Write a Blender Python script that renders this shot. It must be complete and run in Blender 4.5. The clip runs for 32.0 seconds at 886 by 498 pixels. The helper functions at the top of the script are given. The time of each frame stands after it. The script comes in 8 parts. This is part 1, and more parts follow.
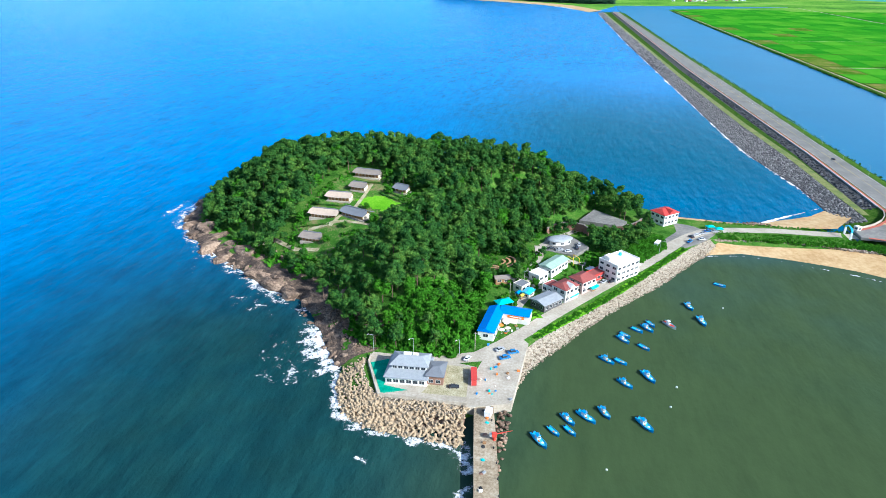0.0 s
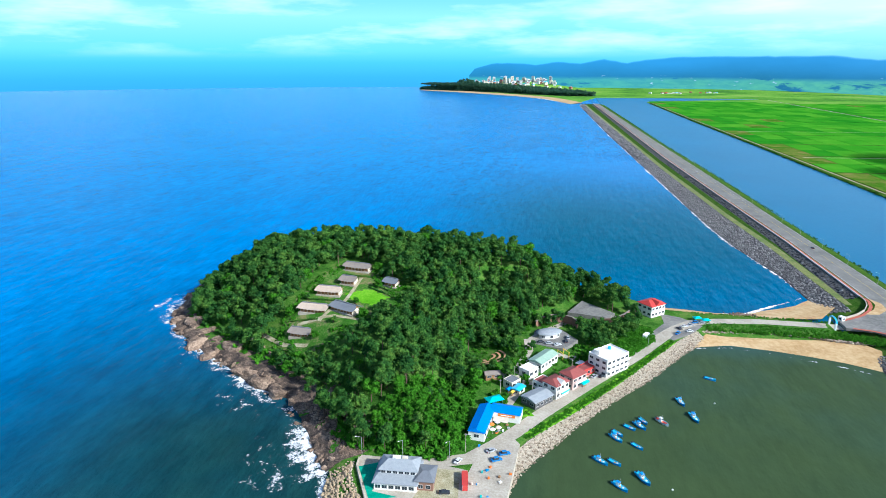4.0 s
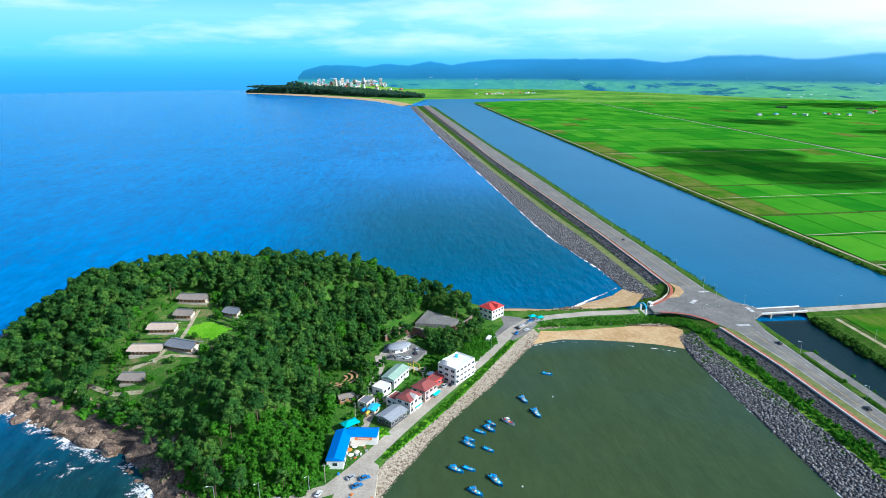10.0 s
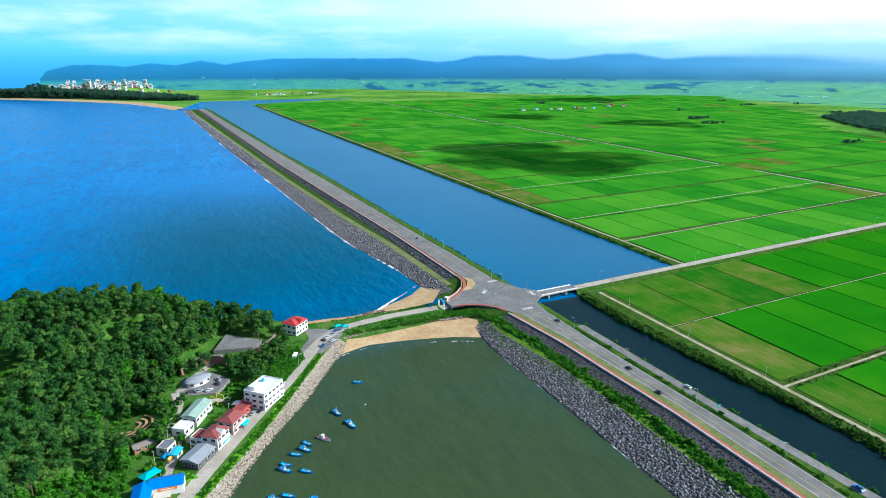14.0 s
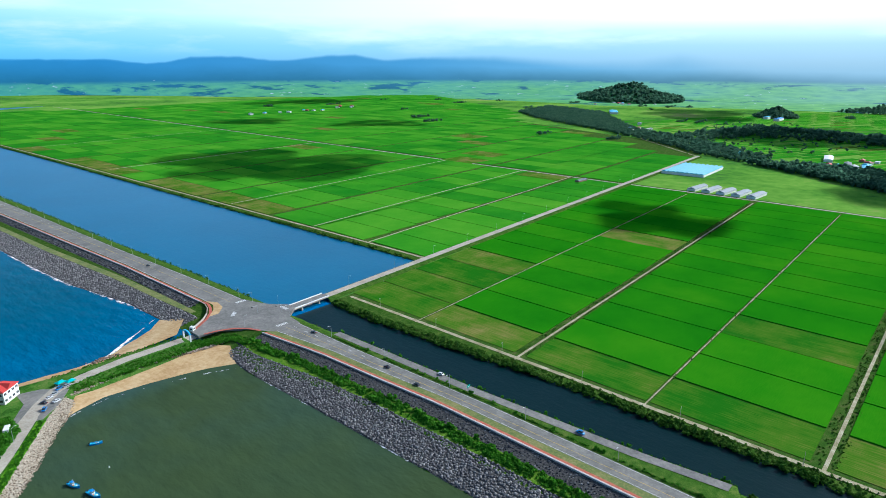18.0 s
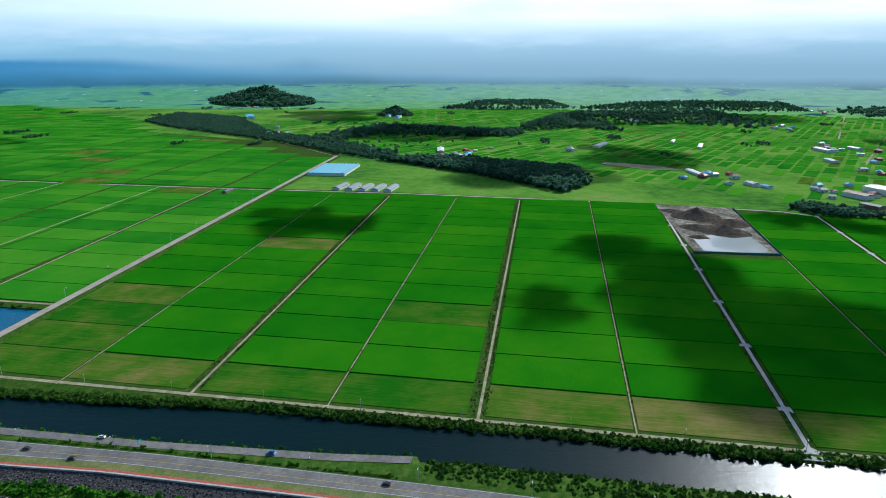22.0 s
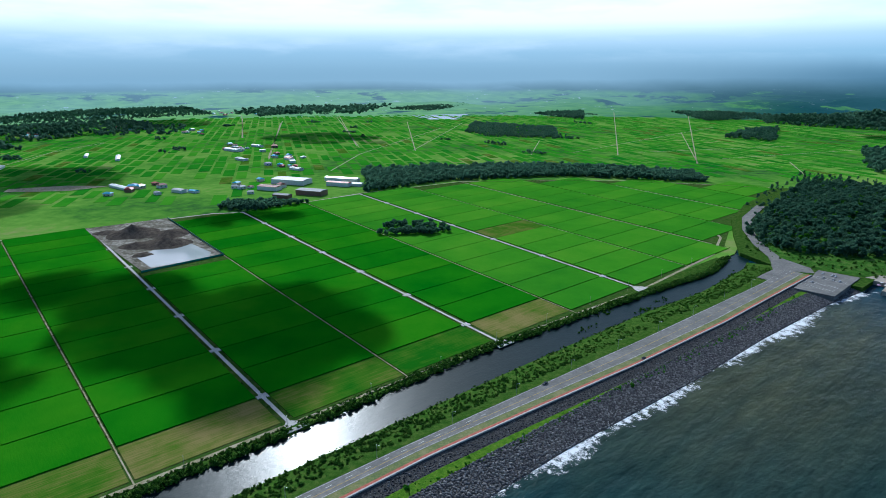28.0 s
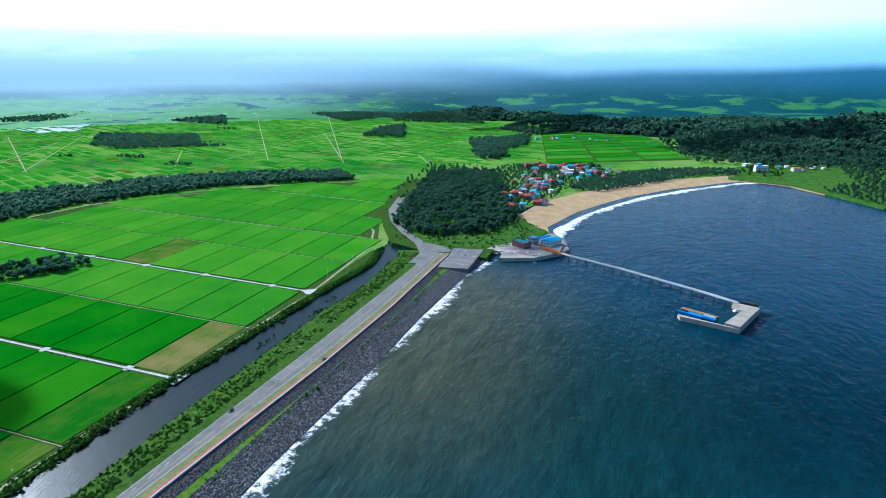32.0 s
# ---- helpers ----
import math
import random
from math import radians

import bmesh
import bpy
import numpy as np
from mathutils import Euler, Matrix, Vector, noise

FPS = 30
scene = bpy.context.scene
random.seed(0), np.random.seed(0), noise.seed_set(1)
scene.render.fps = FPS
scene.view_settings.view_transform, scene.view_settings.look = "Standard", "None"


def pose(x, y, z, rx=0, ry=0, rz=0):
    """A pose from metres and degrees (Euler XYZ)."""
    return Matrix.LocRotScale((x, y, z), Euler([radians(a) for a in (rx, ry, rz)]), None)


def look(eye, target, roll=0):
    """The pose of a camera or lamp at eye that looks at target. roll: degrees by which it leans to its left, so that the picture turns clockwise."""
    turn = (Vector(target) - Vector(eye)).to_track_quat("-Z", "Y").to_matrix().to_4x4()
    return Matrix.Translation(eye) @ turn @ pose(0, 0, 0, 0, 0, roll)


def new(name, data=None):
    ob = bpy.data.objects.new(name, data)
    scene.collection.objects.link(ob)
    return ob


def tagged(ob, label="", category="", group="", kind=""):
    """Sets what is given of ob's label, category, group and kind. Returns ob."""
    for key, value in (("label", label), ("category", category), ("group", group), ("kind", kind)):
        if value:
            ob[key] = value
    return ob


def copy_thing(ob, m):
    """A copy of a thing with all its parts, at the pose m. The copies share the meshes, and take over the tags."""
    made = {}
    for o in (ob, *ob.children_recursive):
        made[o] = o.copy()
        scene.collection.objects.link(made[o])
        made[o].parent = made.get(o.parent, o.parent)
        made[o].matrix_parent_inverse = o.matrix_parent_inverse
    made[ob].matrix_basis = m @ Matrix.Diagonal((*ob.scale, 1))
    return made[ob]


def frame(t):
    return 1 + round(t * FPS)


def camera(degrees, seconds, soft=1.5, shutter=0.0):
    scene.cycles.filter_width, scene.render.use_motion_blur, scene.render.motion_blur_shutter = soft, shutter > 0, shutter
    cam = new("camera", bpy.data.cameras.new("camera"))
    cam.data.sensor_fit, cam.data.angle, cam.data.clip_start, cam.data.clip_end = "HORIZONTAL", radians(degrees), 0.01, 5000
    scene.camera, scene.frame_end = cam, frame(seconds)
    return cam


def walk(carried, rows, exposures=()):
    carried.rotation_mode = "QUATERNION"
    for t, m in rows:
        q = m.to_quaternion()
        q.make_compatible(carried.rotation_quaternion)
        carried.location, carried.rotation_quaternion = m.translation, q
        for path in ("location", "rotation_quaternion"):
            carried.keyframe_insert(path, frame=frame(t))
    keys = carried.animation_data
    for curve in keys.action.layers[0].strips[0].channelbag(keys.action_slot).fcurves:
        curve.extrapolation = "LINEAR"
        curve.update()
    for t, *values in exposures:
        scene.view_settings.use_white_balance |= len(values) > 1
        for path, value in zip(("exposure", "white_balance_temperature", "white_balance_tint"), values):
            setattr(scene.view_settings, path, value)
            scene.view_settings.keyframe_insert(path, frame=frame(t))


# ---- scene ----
# ---- camera: a drone that hovers, turns and climbs ----
cam = camera(71.48, 32.0, soft=0.6)
ROWS = [
    (0, 11.93, -24.38), (0.5, 12.05, -23.88), (1, 12.11, -23.03), (1.5, 12.11, -21.72),
    (2, 12.04, -20.37), (2.5, 11.97, -18.97), (4.5, 9.86, -16.56), (5, 8.52, -16.58),
    (6, 6.40, -16.59), (7, 4.55, -16.62), (8, 2.11, -16.65), (9, -0.72, -16.69),
    (10, -4.29, -16.72), (11, -8.55, -16.76), (12, -13.26, -16.79), (13, -18.52, -16.80),
    (13.5, -21.15, -16.83), (15.5, -31.86, -16.91), (16, -34.78, -16.90), (17, -41.25, -16.88),
    (18, -48.02, -16.83), (19, -55.20, -16.77), (20, -63.38, -16.74), (21, -71.84, -16.66),
    (22, -80.30, -16.65), (23, -88.68, -16.60), (24, -97.10, -16.55), (25, -105.46, -16.55),
    (25.5, -109.67, -16.52), (27.5, -126.50, -16.35), (28, -130.66, -16.31), (29, -139.05, -16.25),
    (30, -147.28, -16.19), (31, -154.89, -16.15), (32, -162.34, -16.14),
]


def drone_height(t):
    return 158.8 + 1.887 * t + 0.00526 * t * t - 0.000129 * t ** 3


walk(cam, [(t, pose(0, 0, drone_height(t), 90 + tilt, 0, turn)) for t, turn, tilt in ROWS],
     exposures=[(0, 0.72, 5550, 6), (6, 0.42, 5550, 6), (13, 0.35, 5550, 6), (19, 0.05, 5550, 6), (22, -0.32, 5550, 6), (25, -0.48, 5400, 6), (28, -0.34, 5250, 6), (30, -0.05, 5150, 6), (32, 0.22, 5050, 6)])

# ---- world, sun ----
SUN_AZ, SUN_EL = math.atan2(0.896, -0.445), radians(33)
world = bpy.data.worlds.new("world")
scene.world = world
world.use_nodes = True
sky = world.node_tree.nodes.new("ShaderNodeTexSky")
sky.sky_type, sky.sun_disc = "NISHITA", False
sky.sun_elevation, sky.sun_rotation = SUN_EL, SUN_AZ
sky.air_density, sky.dust_density, sky.ozone_density = 1.0, 1.5, 2.0
wnt = world.node_tree
wbg = wnt.nodes["Background"]
wbg.inputs[1].default_value = 0.11
wnt.links.new(sky.outputs[0], wbg.inputs[0])


def wnode(kind, **kw):
    n = wnt.nodes.new(kind)
    for k, v in kw.items():
        n.inputs[k].default_value = v
    return n


def wramp(fac, stops):
    r = wnode("ShaderNodeValToRGB")
    e = r.color_ramp.elements
    for k in range(len(stops) - 2):
        e.new(0.5)
    for k, (p, c) in enumerate(stops):
        e[k].position, e[k].color = p, (*c, 1)
    wnt.links.new(fac, r.inputs[0])
    return r.outputs[0]


def wmix(fac, a, b):
    n = wnode("ShaderNodeMix")
    n.data_type = "RGBA"
    for sock, v in ((n.inputs[0], fac), (n.inputs[6], a), (n.inputs[7], b)):
        if isinstance(v, tuple):
            sock.default_value = (*v, 1)
        else:
            wnt.links.new(v, sock)
    return n.outputs[2]


# haze along the horizon, whiter towards the sun, with thin cloud above it
wtc = wnode("ShaderNodeTexCoord")
wsep = wnode("ShaderNodeSeparateXYZ")
wnt.links.new(wtc.outputs["Generated"], wsep.inputs[0])
high = wnode("ShaderNodeMapRange", **{"From Min": -0.1, "From Max": 0.3})
wnt.links.new(wsep.outputs[2], high.inputs[0])
dot = wnode("ShaderNodeVectorMath")
dot.operation = "DOT_PRODUCT"
wnt.links.new(wtc.outputs["Generated"], dot.inputs[0])
dot.inputs[1].default_value = (math.sin(SUN_AZ), math.cos(SUN_AZ), 0.1)
sunward = wnode("ShaderNodeMapRange", **{"From Min": -0.45, "From Max": 0.8})
wnt.links.new(dot.outputs["Value"], sunward.inputs[0])
away = wramp(high.outputs[0], [(0.0, (0.03, 0.25, 0.62)), (0.15, (0.06, 0.33, 0.7)), (0.2, (0.07, 0.38, 0.75)), (0.255, (0.1, 0.48, 0.83)), (0.30, (0.17, 0.6, 0.86)), (0.42, (0.3, 0.68, 0.86)), (0.6, (0.08, 0.42, 0.85)), (1.0, (0.04, 0.28, 0.75))])
near_sun = wramp(high.outputs[0], [(0.0, (0.10, 0.25, 0.36)), (0.25, (0.40, 0.60, 0.72)), (0.31, (0.50, 0.73, 0.87)), (0.365, (0.78, 0.98, 1.1)), (0.42, (1.38, 1.46, 1.5)), (0.6, (1.7, 1.72, 1.74)), (1.0, (1.0, 1.1, 1.2))])
haze = wmix(sunward.outputs[0], away, near_sun)
wmap = wnode("ShaderNodeMapping", Scale=(3.0, 3.0, 16.0))
wnt.links.new(wtc.outputs["Generated"], wmap.inputs[0])
cloud = wnode("ShaderNodeTexNoise", Scale=1.6, Detail=6.0, Roughness=0.55)
wnt.links.new(wmap.outputs[0], cloud.inputs["Vector"])
clouds = wnode("ShaderNodeMapRange", **{"From Min": 0.46, "From Max": 0.68})
wnt.links.new(cloud.outputs["Fac"], clouds.inputs[0])
belt = wramp(high.outputs[0], [(0.27, (0, 0, 0)), (0.34, (0.62, 0.62, 0.62)), (0.6, (0.5, 0.5, 0.5)), (1.0, (0, 0, 0))])
cm = wnode("ShaderNodeMath")
cm.operation = "MULTIPLY"
wnt.links.new(clouds.outputs[0], cm.inputs[0])
wnt.links.new(belt, cm.inputs[1])
haze = wmix(cm.outputs[0], haze, wmix(sunward.outputs[0], (0.86, 0.95, 1.0), (0.98, 1.12, 1.2)))
hbg = wnode("ShaderNodeBackground", Strength=1.0)
wnt.links.new(haze, hbg.inputs[0])
low = wnode("ShaderNodeMapRange", **{"From Min": 0.28, "From Max": 0.14})
wnt.links.new(wsep.outputs[2], low.inputs[0])
wms = wnode("ShaderNodeMixShader")
wnt.links.new(low.outputs[0], wms.inputs[0])
wnt.links.new(wbg.outputs[0], wms.inputs[1])
wnt.links.new(hbg.outputs[0], wms.inputs[2])
wnt.links.new(wms.outputs[0], wnt.nodes["World Output"].inputs[0])
sun = new("sun", bpy.data.lights.new("sun", "SUN"))
sun.data.energy, sun.data.angle, sun.data.color = 5.0, radians(0.6), (1.0, 0.95, 0.86)
sun.matrix_world = look((0, 0, 900), (-math.sin(SUN_AZ) * 900, -math.cos(SUN_AZ) * 900, 900 - 900 * math.tan(SUN_EL)))

# ---- materials ----
def mat(name, col, rough=0.8, metal=0.0, spec=0.5):
    m = bpy.data.materials.new(name)
    m.use_nodes = True
    b = m.node_tree.nodes["Principled BSDF"]
    b.inputs["Base Color"].default_value = (*col, 1)
    b.inputs["Roughness"].default_value = rough
    b.inputs["Metallic"].default_value = metal
    b.inputs["Specular IOR Level"].default_value = spec
    return m


def node(m, kind, **kw):
    n = m.node_tree.nodes.new(kind)
    for k, v in kw.items():
        if k in n.inputs:
            n.inputs[k].default_value = v
        elif k == "operation":
            n.operation = v
        elif k == "blend_type":
            n.blend_type = v
    return n


def link(m, a, b):
    m.node_tree.links.new(a, b)


def coords(m, scale=(1, 1, 1), space="Object"):
    tc, mp = node(m, "ShaderNodeTexCoord"), node(m, "ShaderNodeMapping", Scale=scale)
    link(m, tc.outputs[space], mp.inputs[0])
    return mp.outputs[0]


def world_coords(m, scale=(1, 1, 1)):
    g, mp = node(m, "ShaderNodeNewGeometry"), node(m, "ShaderNodeMapping", Scale=scale)
    link(m, g.outputs["Position"], mp.inputs[0])
    return mp.outputs[0]


def noise_tex(m, vec, scale, detail=4.0, rough=0.6):
    n = node(m, "ShaderNodeTexNoise", Scale=scale, Detail=detail, Roughness=rough)
    link(m, vec, n.inputs["Vector"])
    return n.outputs["Fac"]


def ramp(m, fac, stops):
    r = node(m, "ShaderNodeValToRGB")
    e = r.color_ramp.elements
    e[0].position, e[0].color = stops[0][0], (*stops[0][1], 1)
    e[1].position, e[1].color = stops[-1][0], (*stops[-1][1], 1)
    for p, c in stops[1:-1]:
        k = e.new(p)
        k.color = (*c, 1)
    link(m, fac, r.inputs[0])
    return r.outputs[0]


def mixcol(m, fac, a, b, mode="MIX"):
    n = node(m, "ShaderNodeMix")
    n.data_type, n.blend_type = "RGBA", mode
    for s, v in ((n.inputs[0], fac), (n.inputs[6], a), (n.inputs[7], b)):
        if isinstance(v, (int, float)):
            s.default_value = v
        elif isinstance(v, tuple):
            s.default_value = (*v, 1)
        else:
            link(m, v, s)
    return n.outputs[2]


def math_n(m, op, a, b=0.0, c=0.0):
    n = node(m, "ShaderNodeMath", operation=op)
    for s, v in zip(n.inputs, (a, b, c)):
        if isinstance(v, (int, float)):
            s.default_value = v
        else:
            link(m, v, s)
    return n.outputs[0]


def bump(m, height, strength=0.5, dist=0.1):
    b = node(m, "ShaderNodeBump", Strength=strength, Distance=dist)
    link(m, height, b.inputs["Height"])
    link(m, b.outputs[0], m.node_tree.nodes["Principled BSDF"].inputs["Normal"])


def base(m, col):
    link(m, col, m.node_tree.nodes["Principled BSDF"].inputs["Base Color"])


def rand_value(m):
    return node(m, "ShaderNodeObjectInfo").outputs["Random"]


def varied(name, cols, scale, rough=0.85, fine=8.0, bump_d=0.0, spec=0.4, hue=0.0, metal=0.0, space="world"):
    """A surface of two or three colours, mixed by coarse and fine grain, in metres."""
    m = mat(name, cols[0], rough, metal, spec)
    v = world_coords(m) if space == "world" else coords(m)
    n1, n2 = noise_tex(m, v, scale, 5), noise_tex(m, v, scale * fine, 3)
    f = math_n(m, "ADD", math_n(m, "MULTIPLY", n1, 0.6), math_n(m, "MULTIPLY", n2, 0.4))
    if hue:
        f = math_n(m, "ADD", f, math_n(m, "MULTIPLY", math_n(m, "SUBTRACT", rand_value(m), 0.5), hue))
    k = len(cols) - 1
    base(m, ramp(m, f, [(0.36 + 0.28 * i / k, c) for i, c in enumerate(cols)]))
    if bump_d:
        bump(m, n2, 0.6, bump_d)
    return m


def inside(m, axis, lo, hi, soft):
    """1 between lo and hi along a world axis, falling off over soft metres."""
    g, sep = node(m, "ShaderNodeNewGeometry"), node(m, "ShaderNodeSeparateXYZ")
    link(m, g.outputs["Position"], sep.inputs[0])
    out = None
    for edge, sign in ((lo, 1), (hi, -1)):
        r = node(m, "ShaderNodeMapRange")
        r.interpolation_type = "SMOOTHSTEP"
        link(m, sep.outputs[axis], r.inputs[0])
        r.inputs[1].default_value, r.inputs[2].default_value = edge - soft * sign, edge + soft * sign
        out = r.outputs[0] if out is None else math_n(m, "MULTIPLY", out, r.outputs[0])
    return out


def water(name, deep, rough, wave, strength, turbid=None, spec=0.05, chop_shade=0.06, calm=None):
    m = mat(name, deep, rough, 0, spec)
    m.node_tree.nodes["Principled BSDF"].inputs["IOR"].default_value = 1.33
    v = world_coords(m)
    big = noise_tex(m, v, 0.006, 4)
    col = mixcol(m, math_n(m, "MULTIPLY", big, 0.9), tuple(c * 0.8 for c in deep), tuple(c * 1.35 for c in deep))
    if turbid:
        col = turbid(m, col, big)
    flat = col
    # light and dark of the waves painted in: wave noise multiplies the colour
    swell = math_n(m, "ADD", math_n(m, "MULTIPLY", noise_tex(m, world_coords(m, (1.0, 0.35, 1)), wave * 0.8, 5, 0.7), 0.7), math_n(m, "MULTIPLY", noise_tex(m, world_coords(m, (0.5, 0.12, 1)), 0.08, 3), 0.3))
    col = mixcol(m, 1.0, col, ramp(m, swell, [(0.36, (0.8 - chop_shade, 0.82 - chop_shade, 0.84 - chop_shade)), (0.5, (1.0, 1.0, 1.0)), (0.64, (1.2 + chop_shade, 1.18 + chop_shade, 1.15 + chop_shade))]), "MULTIPLY")
    if calm:
        still = calm(m)
        col = mixcol(m, math_n(m, "MULTIPLY", still, 0.62), col, flat)
    base(m, col)
    v2 = world_coords(m, (1.0, 0.55, 1))
    h = math_n(m, "ADD", noise_tex(m, v2, wave, 4, 0.65), math_n(m, "MULTIPLY", noise_tex(m, world_coords(m, (1.0, 0.3, 1)), wave * 0.45, 3), 1.5))
    if calm:
        h = math_n(m, "MULTIPLY", h, math_n(m, "SUBTRACT", 1.0, math_n(m, "MULTIPLY", still, 0.7)))
    bump(m, h, strength, 1.2)
    return m


def sea_colours(m, col, big):
    soft = math_n(m, "MULTIPLY", math_n(m, "SUBTRACT", big, 0.5), 0.8)
    v3 = world_coords(m)
    bay = math_n(m, "MULTIPLY", inside(m, 0, -30, 230, 45), inside(m, 1, 60, 400, 60))
    bay = math_n(m, "ADD", bay, math_n(m, "MULTIPLY", soft, bay))
    near = math_n(m, "MULTIPLY", inside(m, 0, -290, 260, 150), inside(m, 1, -300, 350, 140))
    south = inside(m, 1, -5000, -60, 160)
    col = mixcol(m, south, col, mixcol(m, big, (0.003, 0.026, 0.032), (0.012, 0.042, 0.036)))
    # cloud shade on the southern open water, painted as a darker colour
    cloud_shade_s = math_n(m, "MULTIPLY", south, inside(m, 0, -5000, -70, 90))
    col = mixcol(m, math_n(m, "MULTIPLY", cloud_shade_s, 0.8), col, (0.001, 0.019, 0.034))
    col = mixcol(m, math_n(m, "MULTIPLY", inside(m, 1, -5000, -560, 160), 0.8), col, (0.001, 0.042, 0.085))
    surf_zone = math_n(m, "MULTIPLY", inside(m, 0, 75, 260, 75), inside(m, 1, -660, -100, 110))
    streak = noise_tex(m, world_coords(m, (0.07, 0.012, 1)), 1.0, 4)
    col = mixcol(m, math_n(m, "MULTIPLY", surf_zone, math_n(m, "ADD", 0.4, streak)), col, (0.062, 0.072, 0.042))
    teal = math_n(m, "MULTIPLY", inside(m, 0, -100, 260, 120), inside(m, 1, 380, 900, 220))
    col = mixcol(m, math_n(m, "MULTIPLY", teal, 0.9), col, (0.004, 0.082, 0.125))
    col = mixcol(m, near, col, mixcol(m, noise_tex(m, v3, 0.022, 4), (0.003, 0.04, 0.06), (0.016, 0.05, 0.038)))
    return mixcol(m, bay, col, (0.046, 0.074, 0.03))


# the open sea's base blue includes the sky that it would reflect
M_SEA = water("sea_water", (0.0, 0.15, 0.42), 0.16, 0.15, 1.0, sea_colours, 0.05, 0.09, lambda m: math_n(m, "MAXIMUM", math_n(m, "MULTIPLY", inside(m, 0, -30, 230, 40), inside(m, 1, 70, 405, 40)), math_n(m, "MULTIPLY", math_n(m, "MULTIPLY", inside(m, 0, -60, 260, 90), inside(m, 1, 440, 1150, 120)), 0.85)))
# north reach: reflected sky put into the blue; south reach near black
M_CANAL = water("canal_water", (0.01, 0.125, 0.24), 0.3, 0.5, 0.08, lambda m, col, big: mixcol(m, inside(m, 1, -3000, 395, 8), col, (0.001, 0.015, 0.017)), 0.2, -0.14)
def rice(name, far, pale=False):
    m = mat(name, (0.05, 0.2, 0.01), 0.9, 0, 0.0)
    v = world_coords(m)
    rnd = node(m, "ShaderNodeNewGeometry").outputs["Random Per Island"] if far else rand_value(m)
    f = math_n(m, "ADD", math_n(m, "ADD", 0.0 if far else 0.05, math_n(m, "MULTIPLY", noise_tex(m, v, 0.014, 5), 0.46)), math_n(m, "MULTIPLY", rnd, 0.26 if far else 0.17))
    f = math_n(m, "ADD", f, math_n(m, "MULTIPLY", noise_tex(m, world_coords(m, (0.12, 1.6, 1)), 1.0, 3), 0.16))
    # far and pale ramps are lighter: distance haze put into the crop colour
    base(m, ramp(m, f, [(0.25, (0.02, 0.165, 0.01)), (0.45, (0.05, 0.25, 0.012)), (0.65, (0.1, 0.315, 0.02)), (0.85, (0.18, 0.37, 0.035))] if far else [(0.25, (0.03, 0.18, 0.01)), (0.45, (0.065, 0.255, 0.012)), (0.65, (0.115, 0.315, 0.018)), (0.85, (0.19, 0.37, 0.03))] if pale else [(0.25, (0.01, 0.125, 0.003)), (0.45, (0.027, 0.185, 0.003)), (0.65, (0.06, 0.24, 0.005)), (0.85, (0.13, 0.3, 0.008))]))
    bump(m, noise_tex(m, v, 1.2, 4), 0.7, 0.25)
    return m


M_RICE, M_RICE_FAR_HAZED, M_RICE_HAZED = rice("rice_crop", False), rice("rice_crop_far_hazed", True), rice("rice_crop_hazed", False, True)
M_DRY = mat("dry_crop", (0.2, 0.2, 0.06), 0.95, 0, 0.0)
rv = world_coords(M_DRY, (1.5, 0.05, 1))
f = math_n(M_DRY, "ADD", math_n(M_DRY, "MULTIPLY", noise_tex(M_DRY, rv, 1.0, 4), 0.42), math_n(M_DRY, "MULTIPLY", noise_tex(M_DRY, world_coords(M_DRY), 0.028, 5), 0.6))
f = math_n(M_DRY, "ADD", f, math_n(M_DRY, "MULTIPLY", math_n(M_DRY, "SUBTRACT", rand_value(M_DRY), 0.45), 0.24))
base(M_DRY, ramp(M_DRY, f, [(0.38, (0.02, 0.13, 0.006)), (0.52, (0.07, 0.16, 0.012)), (0.62, (0.15, 0.17, 0.035)), (0.74, (0.25, 0.21, 0.075))]))
bump(M_DRY, noise_tex(M_DRY, rv, 1.0, 4), 0.6, 0.2)
# greens raised as on the far rice, in place of haze
M_PLAIN = mat("plain_fields", (0.08, 0.2, 0.02), 0.9, 0, 0.0)
pn = math_n(M_PLAIN, "ADD", math_n(M_PLAIN, "MULTIPLY", noise_tex(M_PLAIN, world_coords(M_PLAIN), 0.0035, 5), 0.7), math_n(M_PLAIN, "MULTIPLY", noise_tex(M_PLAIN, world_coords(M_PLAIN), 0.05, 4), 0.3))
base(M_PLAIN, ramp(M_PLAIN, pn, [(0.36, (0.04, 0.12, 0.03)), (0.45, (0.09, 0.24, 0.03)), (0.56, (0.16, 0.33, 0.045)), (0.66, (0.26, 0.3, 0.1))]))
bump(M_PLAIN, noise_tex(M_PLAIN, world_coords(M_PLAIN), 0.4, 4), 0.5, 0.4)
M_GRASS = varied("bank_grass", [(0.022, 0.065, 0.008), (0.045, 0.105, 0.014), (0.10, 0.14, 0.03)], 0.25, bump_d=0.4, spec=0.0)
M_BUND = varied("bund_grass", [(0.025, 0.075, 0.01), (0.05, 0.11, 0.016), (0.11, 0.12, 0.04)], 0.2, spec=0.0)
M_SCRUB = varied("scrub_leaves", [(0.025, 0.085, 0.012), (0.06, 0.155, 0.016), (0.13, 0.22, 0.035)], 0.3, bump_d=0.3, spec=0.05)
M_ASPH = varied("asphalt", [(0.14, 0.135, 0.125), (0.19, 0.182, 0.168), (0.26, 0.245, 0.22)], 0.08, 0.9, spec=0.2)
M_CONC = varied("concrete", [(0.32, 0.28, 0.22), (0.41, 0.36, 0.29), (0.5, 0.45, 0.37)], 0.12, 0.9, spec=0.12)
